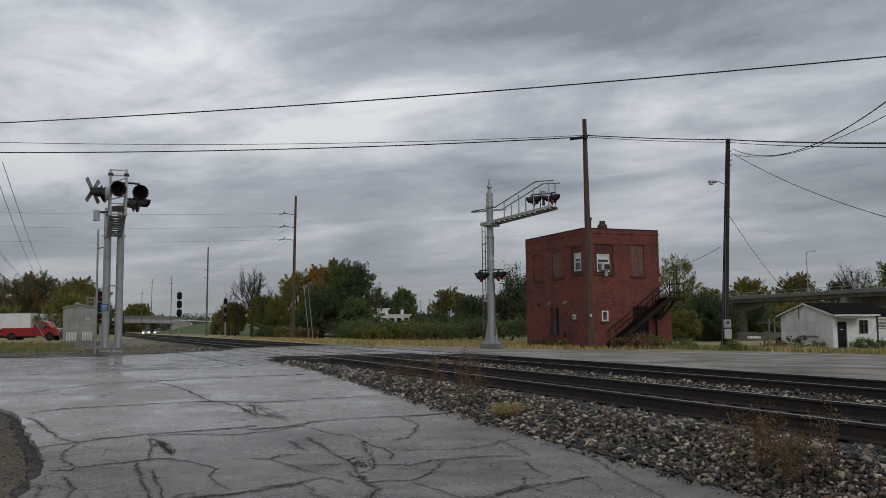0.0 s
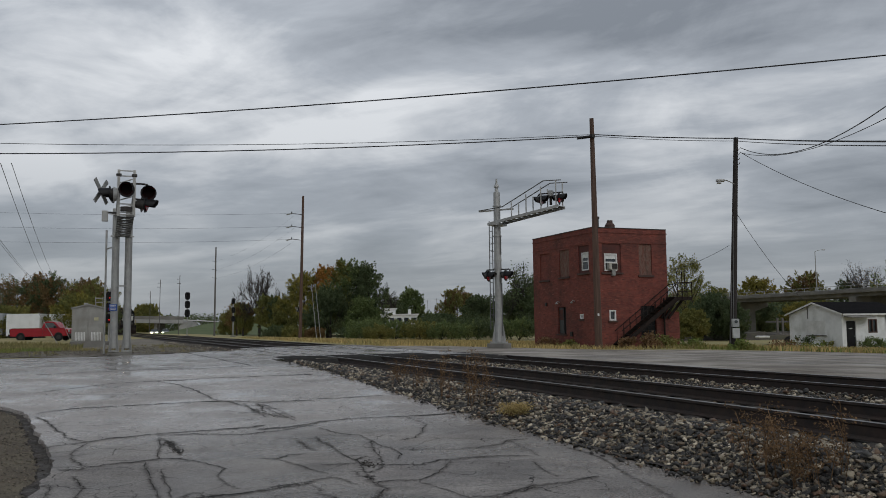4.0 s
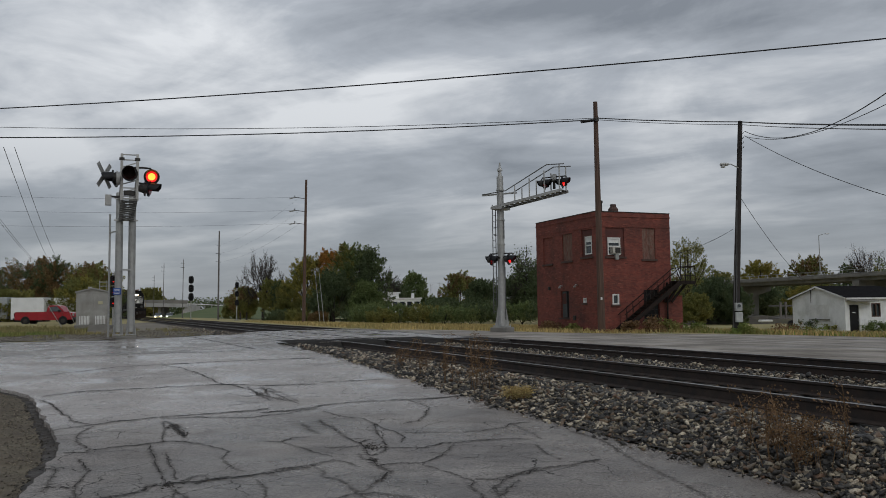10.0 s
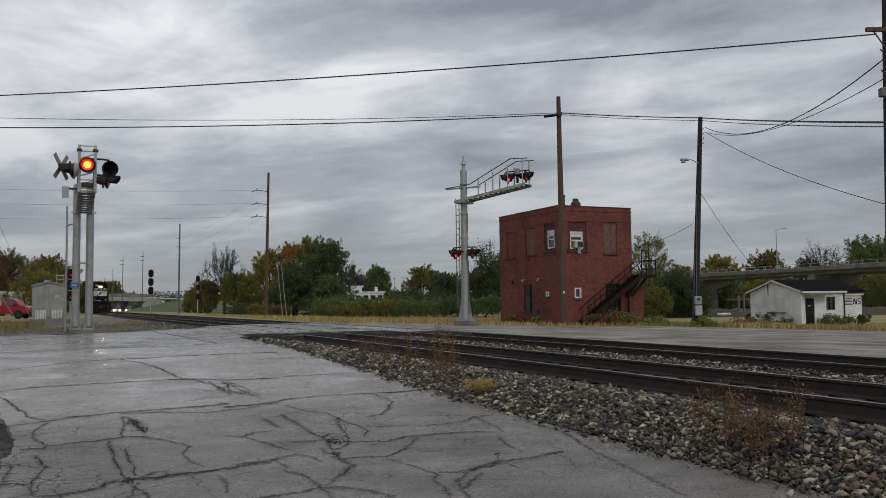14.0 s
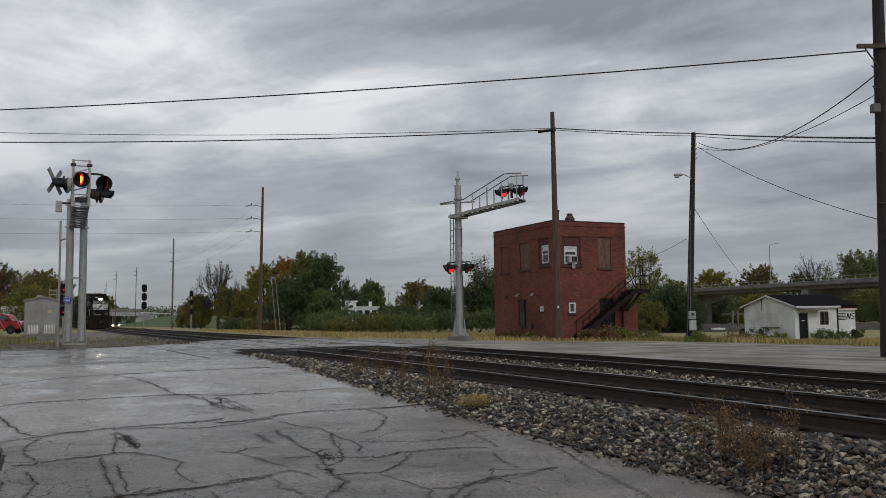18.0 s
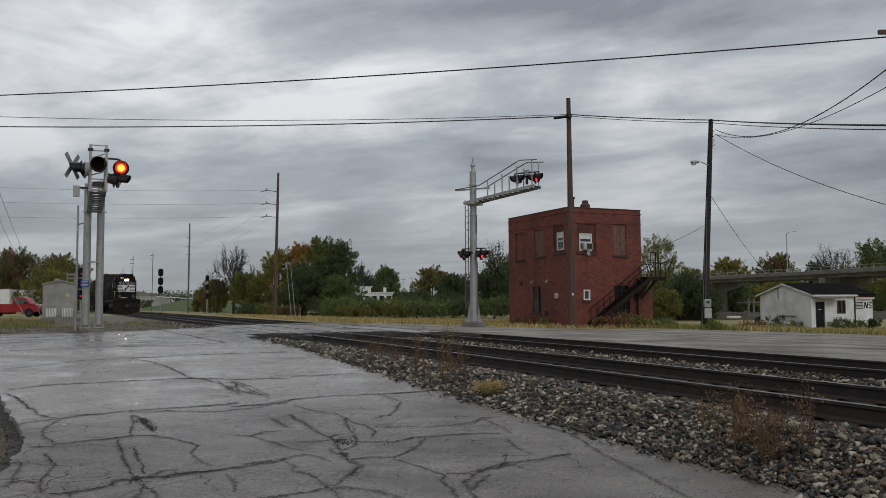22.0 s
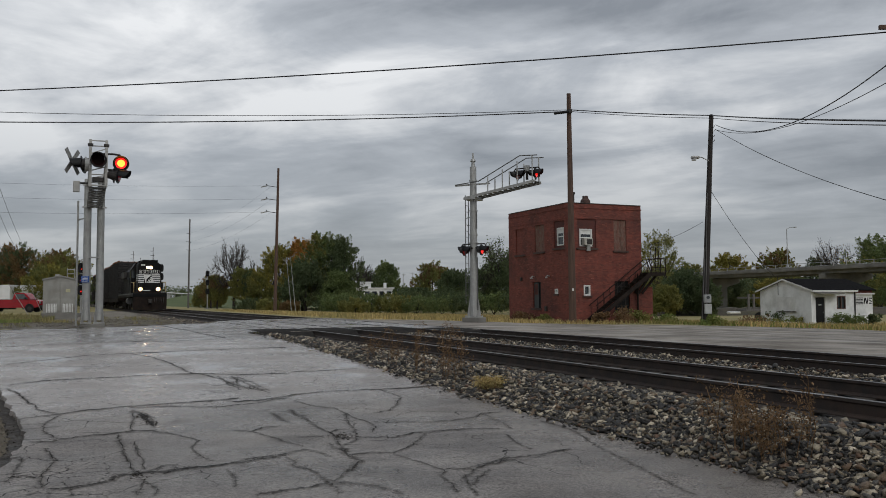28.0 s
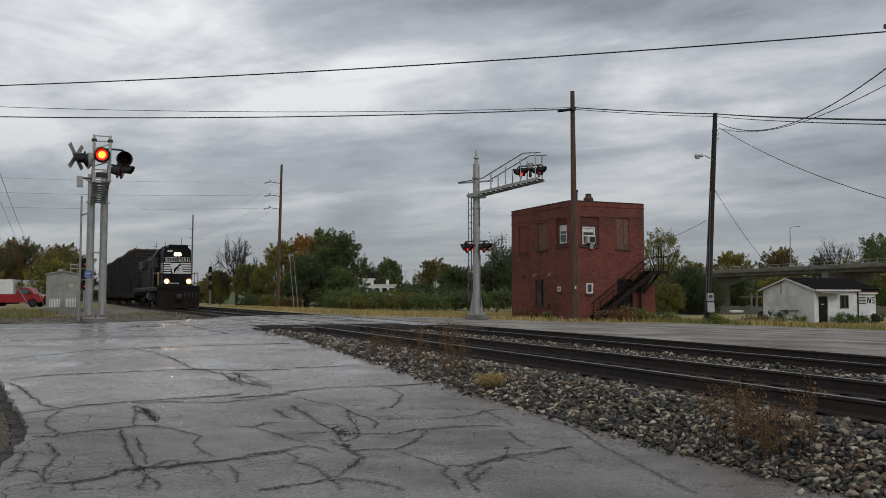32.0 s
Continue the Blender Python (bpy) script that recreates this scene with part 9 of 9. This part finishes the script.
for k, (x, y, h_, w_, m_, lab) in enumerate([
        (-10.6, 92, 3.2, 4.4, LEAF_GREEN, "dense green shrub in the hedge"), (-7.6, 91.5, 2.9, 4.0, LEAF_GREEN, "dense green shrub in the hedge"),
        (-5.0, 91, 2.8, 3.8, LEAF_OLIVE, "olive shrub turning brown in the hedge"), (-2.6, 90.5, 2.5, 4.0, LEAF_GREEN, "dense green shrub in the hedge"),
        (0.2, 90, 2.6, 4.0, LEAF_GREEN, "dense green shrub in the hedge"), (3.0, 89.5, 2.8, 4.0, LEAF_DARK, "dark green shrub in the hedge"),
        (5.6, 89, 3.0, 4.0, LEAF_GREEN, "dense green shrub in the hedge"), (8.2, 88, 3.0, 4.0, LEAF_DARK, "dark green shrub in the hedge"),
        (-9.0, 89, 2.2, 3.2, LEAF_OLIVE, "olive shrub at the foot of the hedge"), (-4.0, 97, 3.6, 4.6, LEAF_DARK, "dark green shrub behind the hedge"),
        (1.4, 97, 3.4, 4.6, LEAF_DARK, "dark green shrub behind the hedge"), (-18.2, 103, 1.9, 2.4, LEAF_RUST, "rust-brown autumn shrub under the trees"),
        (-21.0, 103.5, 2.3, 2.6, LEAF_OLIVE, "olive shrub under the trees"), (-13.0, 101, 2.4, 4.0, LEAF_DARK, "dark shrub under the trees"),
        (-24, 108, 2.4, 4.0, LEAF_DARK, "dark shrub under the trees"),
        (31, 118, 4.6, 6.0, LEAF_DARK, "dark shrub under the overpass"), (35.5, 190, 5.0, 7.0, LEAF_DARK, "dark shrub under the overpass"), (42.5, 192, 5.0, 7.5, LEAF_DARK, "dark shrub under the overpass"),
        (50.5, 188, 5.6, 8.5, LEAF_OLIVE, "olive shrub under the overpass"), (58.5, 186, 5.4, 8.5, LEAF_DARK, "dark shrub under the overpass"), (62, 120, 4.0, 7.0, LEAF_GREEN, "green shrub under the overpass"), (69, 118, 4.0, 7.0, LEAF_OLIVE, "olive shrub under the overpass")]):
    hedge((x, y, 0.05), h_ * 0.80, w_, m_, lab, 100 + k)


def blades(name, count, place, h0, h1, material, label, seed, width=0.012, lean=0.35):
    """A stand of grass: narrow blades, each a bent strip of three triangles."""
    r = np.random.default_rng(seed)
    xyz = np.array([place(r) for _ in range(count)])
    k = len(xyz)
    hgt = r.uniform(h0, h1, (k, 1))
    a = r.uniform(0, 6.283, k)
    side = np.stack([np.cos(a), np.sin(a), np.zeros(k)], 1) * width
    tip = np.stack([r.normal(0, lean, k), r.normal(0, lean, k), np.ones(k)], 1) * hgt
    mid = tip * np.array((0.35, 0.35, 0.6))
    v = np.stack([xyz - side, xyz + side, xyz + mid - side * 0.7, xyz + mid + side * 0.7, xyz + tip], 1).reshape(-1, 3)
    i = np.arange(k)[:, None] * 5
    t = np.concatenate([i + np.array([[0, 1, 3]]), i + np.array([[0, 3, 2]]), i + np.array([[2, 3, 4]])], 0)
    return tagged(many(name, v, t, material), label, "grass", kind="stuff")


def scatter(s0, s1, u0, u1, keep=lambda s, u: True, dz=0.0):
    def place(r):
        for _ in range(60):
            s, u = r.uniform(s0, s1), r.uniform(u0, u1)
            if keep(s, u) and not paved(s, u):
                break
        p = su(s, u)
        return (p.x, p.y, height(s, u) + dz)
    return place


blades("grass", 16000, scatter(13.5, 50, 41, 70, lambda s, u: u > edge_far(s) - 0.2 and not (28.8 < s < 34.8 and 46 < u < 54.5)), 0.06, 0.30, GRASS_DRY, "dry yellow grass strip beside the road", 1, 0.03)
blades("grass", 16000, scatter(13.5, 46, 60, 92), 0.05, 0.20, GRASS_DRY, "dry yellow grass across the tracks", 2, 0.04)
blades("grass", 4500, scatter(32, 50, 27, 52, lambda s, u: u > edge_far(s) - 0.2), 0.12, 0.32, GRASS_GREEN, "mixed green grass beside the leaning pole", 3, 0.03)
blades("grass", 9000, scatter(34, 60, 10, 45, lambda s, u: u > edge_far(s) - 0.2), 0.15, 0.4, GRASS_DRY, "dry grass in front of the shed", 4, 0.03)
blades("grass", 9000, scatter(-16, -1, 48, 74, lambda s, u: u > 56 + 3 * noise.noise((s * .4, u * .4, 4))), 0.10, 0.42, GRASS_DULL, "rough dry grass in front of the red truck", 5, 0.03)
blades("grass", 5000, scatter(-16, -2, 44, 60, lambda s, u: noise.noise((s * .5, u * .5, 8)) > 0.1), 0.08, 0.28, GRASS_GREEN, "rough green weeds on the verge", 6, 0.025)
blades("grass", 800, scatter(-3, 4.5, 37, 60, lambda s, u: noise.noise((s * .7, u * .7, 1)) > 0.25), 0.06, 0.22, GRASS_DULL, "brown weeds on the gravel verge", 7, 0.02)


def weed(s, u, h, w, label, seed, stems=9, leaf=WEED):
    """A dead weed: thin stalks with twigs and small curled leaves."""
    r = np.random.default_rng(seed)
    p = su(s, u)
    ob = thing("weed", pose(p.x, p.y, height(s, u) + 0.01), label, "weed", "weeds in the ballast")
    bm = B()
    cs, rs, ks = [], [], []
    for _ in range(stems):
        q = Vector((r.normal(0, w * 0.25), r.normal(0, w * 0.25), 0))
        t = q + Vector((r.normal(0, w * 0.22), r.normal(0, w * 0.22), h * r.uniform(0.55, 1.0)))
        m = q.lerp(t, 0.5) + Vector((r.normal(0, 0.03), r.normal(0, 0.03), 0))
        tube(bm, [q, m, t], 0.004, 4)
        for f in np.linspace(0.3, 1.0, 7):
            c = q.lerp(t, f)
            e = c + Vector((r.normal(0, 0.07), r.normal(0, 0.07), 0.05))
            tube(bm, [c, e], 0.0022, 3)
            cs.append(e[:]); rs.append(0.055); ks.append(13)
    part("stalk", bm, WEED, ob)
    v, t = leaf_cloud(cs, rs, ks, 0.013, r)
    many("foliage", v, t, leaf, ob)


weed(5.65, 6.2, 0.66, 0.6, "dead brown weed growing in the ballast", 201, 13)
weed(5.55, 5.75, 0.62, 0.35, "dead brown weed growing in the ballast", 202, 8)
weed(5.72, 5.5, 0.78, 0.25, "dead brown weed growing in the ballast", 203, 4)
weed(5.75, 15.6, 0.75, 0.3, "thin dried weed beside the near rail", 204, 6)
weed(5.7, 14.2, 0.85, 0.22, "thin dried weed beside the near rail", 205, 6)
weed(5.72, 13.0, 0.95, 0.25, "thin dried weed beside the near rail", 206, 7)
weed(5.78, 12.6, 0.9, 0.3, "thin dried weed beside the near rail", 207, 6)
weed(5.75, 11.4, 0.16, 0.35, "low pale yellow weed clump on the stones", 208, 26, GRASS_DRY)
weed(6.0, 17.2, 0.5, 0.3, "thin dried weed beside the near rail", 209, 6)


for k, (x, y, z, h_, w_, m_, lab) in enumerate([
        (11.2, 52.6, -0.1, 1.2, 1.6, WEED, "dead brown brush at the foot of the stair"), (12.6, 53.4, -0.1, 1.0, 1.6, LEAF_OLIVE, "olive weeds at the foot of the stair"),
        (9.9, 52.6, -0.1, 0.8, 1.2, WEED, "brown brush against the tower wall"), (5.6, 58.0, -0.05, 0.7, 1.4, WEED, "brown brush against the tower wall"),
        (6.8, 55.6, -0.05, 0.6, 1.2, LEAF_OLIVE, "olive weeds against the tower wall"), (14.2, 54.0, -0.2, 0.7, 1.6, GRASS_GREEN, "green weeds beside the tower"),
        (26.0, 64.6, -0.7, 1.3, 1.5, LEAF_DARK, "scrubby bush against the shed gable"), (26.6, 63.2, -0.7, 0.9, 1.3, LEAF_OLIVE, "low scrub against the shed gable"),
        (29.3, 62.4, -0.7, 1.1, 1.7, LEAF_GREEN, "green bush under the shed window"), (30.8, 63.0, -0.7, 0.9, 1.8, LEAF_GREEN, "green bush against the shed wall"),
        (32.2, 63.2, -0.7, 1.0, 1.1, LEAF_DARK, "dark bush at the shed corner"), (21.8, 60, -0.6, 0.7, 2.6, WEED, "brown brush beside the flat trailer"),
        (24.0, 62, -0.6, 0.6, 2.4, GRASS_GREEN, "tall green weeds beside the shed"), (15.8, 49.0, -0.2, 0.7, 1.4, GRASS_GREEN, "green weeds round the leaning pole")]):
    r = np.random.default_rng(300 + k)
    ob = thing("bush", pose(x, y, z), lab, "bush", "weeds round the buildings")
    bm = B()
    for j in range(5):
        bar(bm, (0, 0, -0.1), (math.cos(1.26 * j) * w_ * 0.3, math.sin(1.26 * j) * w_ * 0.3, h_ * 0.75), 0.015, 0.006, n=4)
    part("stem", bm, BARK, ob)
    cs = [(r.normal(0, w_ * 0.24), r.normal(0, w_ * 0.24), h_ * r.uniform(0.15, 0.8)) for _ in range(16)]
    v, t = leaf_cloud(cs, [w_ * 0.16] * 16, [60] * 16, 0.07, r)
    many("foliage", v, t, m_, ob)

brick_courses()

# ---- what moves ----
HALF = 0.7405


def motions():
    times = [0.0, 3.0, 6.0, 9.0, 12.0, 15.5, 19.0, 21.0, 23.0, 25.0, 26.5, 28.0, 29.0, 30.0, 31.0, 32.0]
    for ob, back, length in TRAIN:
        walk(ob, [(t, on_track(train_front(t) + back, length)) for t in times])
    spans = {0: [(6.45, 6.88)], 1: []}
    t, side = 6.88, 1
    while t < 32.0:
        half = HALF if t < 23.5 else 0.750
        spans[side].append((t, min(t + half, 32.2)))
        t += half
        side = 1 - side
    for lens, phase in TURNING:
        base = lens.matrix_basis.copy()
        rows, turned = [], 0.0
        for a, b in spans[phase]:
            for k, ang in enumerate((0, 60, 120, 180)):
                rows.append(((round(a * 30) - 2 + k) / 30, turned + ang))
            turned += 180
            if b < 31.9:
                for k, ang in enumerate((0, 60, 120, 180)):
                    rows.append(((round(b * 30) - 2 + k) / 30, turned + ang))
                turned += 180
        rows = [(0.0, 0.0)] + rows + [(32.1, turned)]
        walk(lens, [(t_, base @ pose(0, 0, 0, 0, 0, a_)) for t_, a_ in rows])
    for lens in DITCH:
        base = lens.matrix_basis.copy()
        walk(lens, [(t_, base @ pose(0, 0, 0, 0, 0, a_)) for t_, a_ in ((0.0, 180), (22.3, 180), (22.3333, 240), (22.3667, 300), (22.4, 360), (32.1, 360))])


motions()
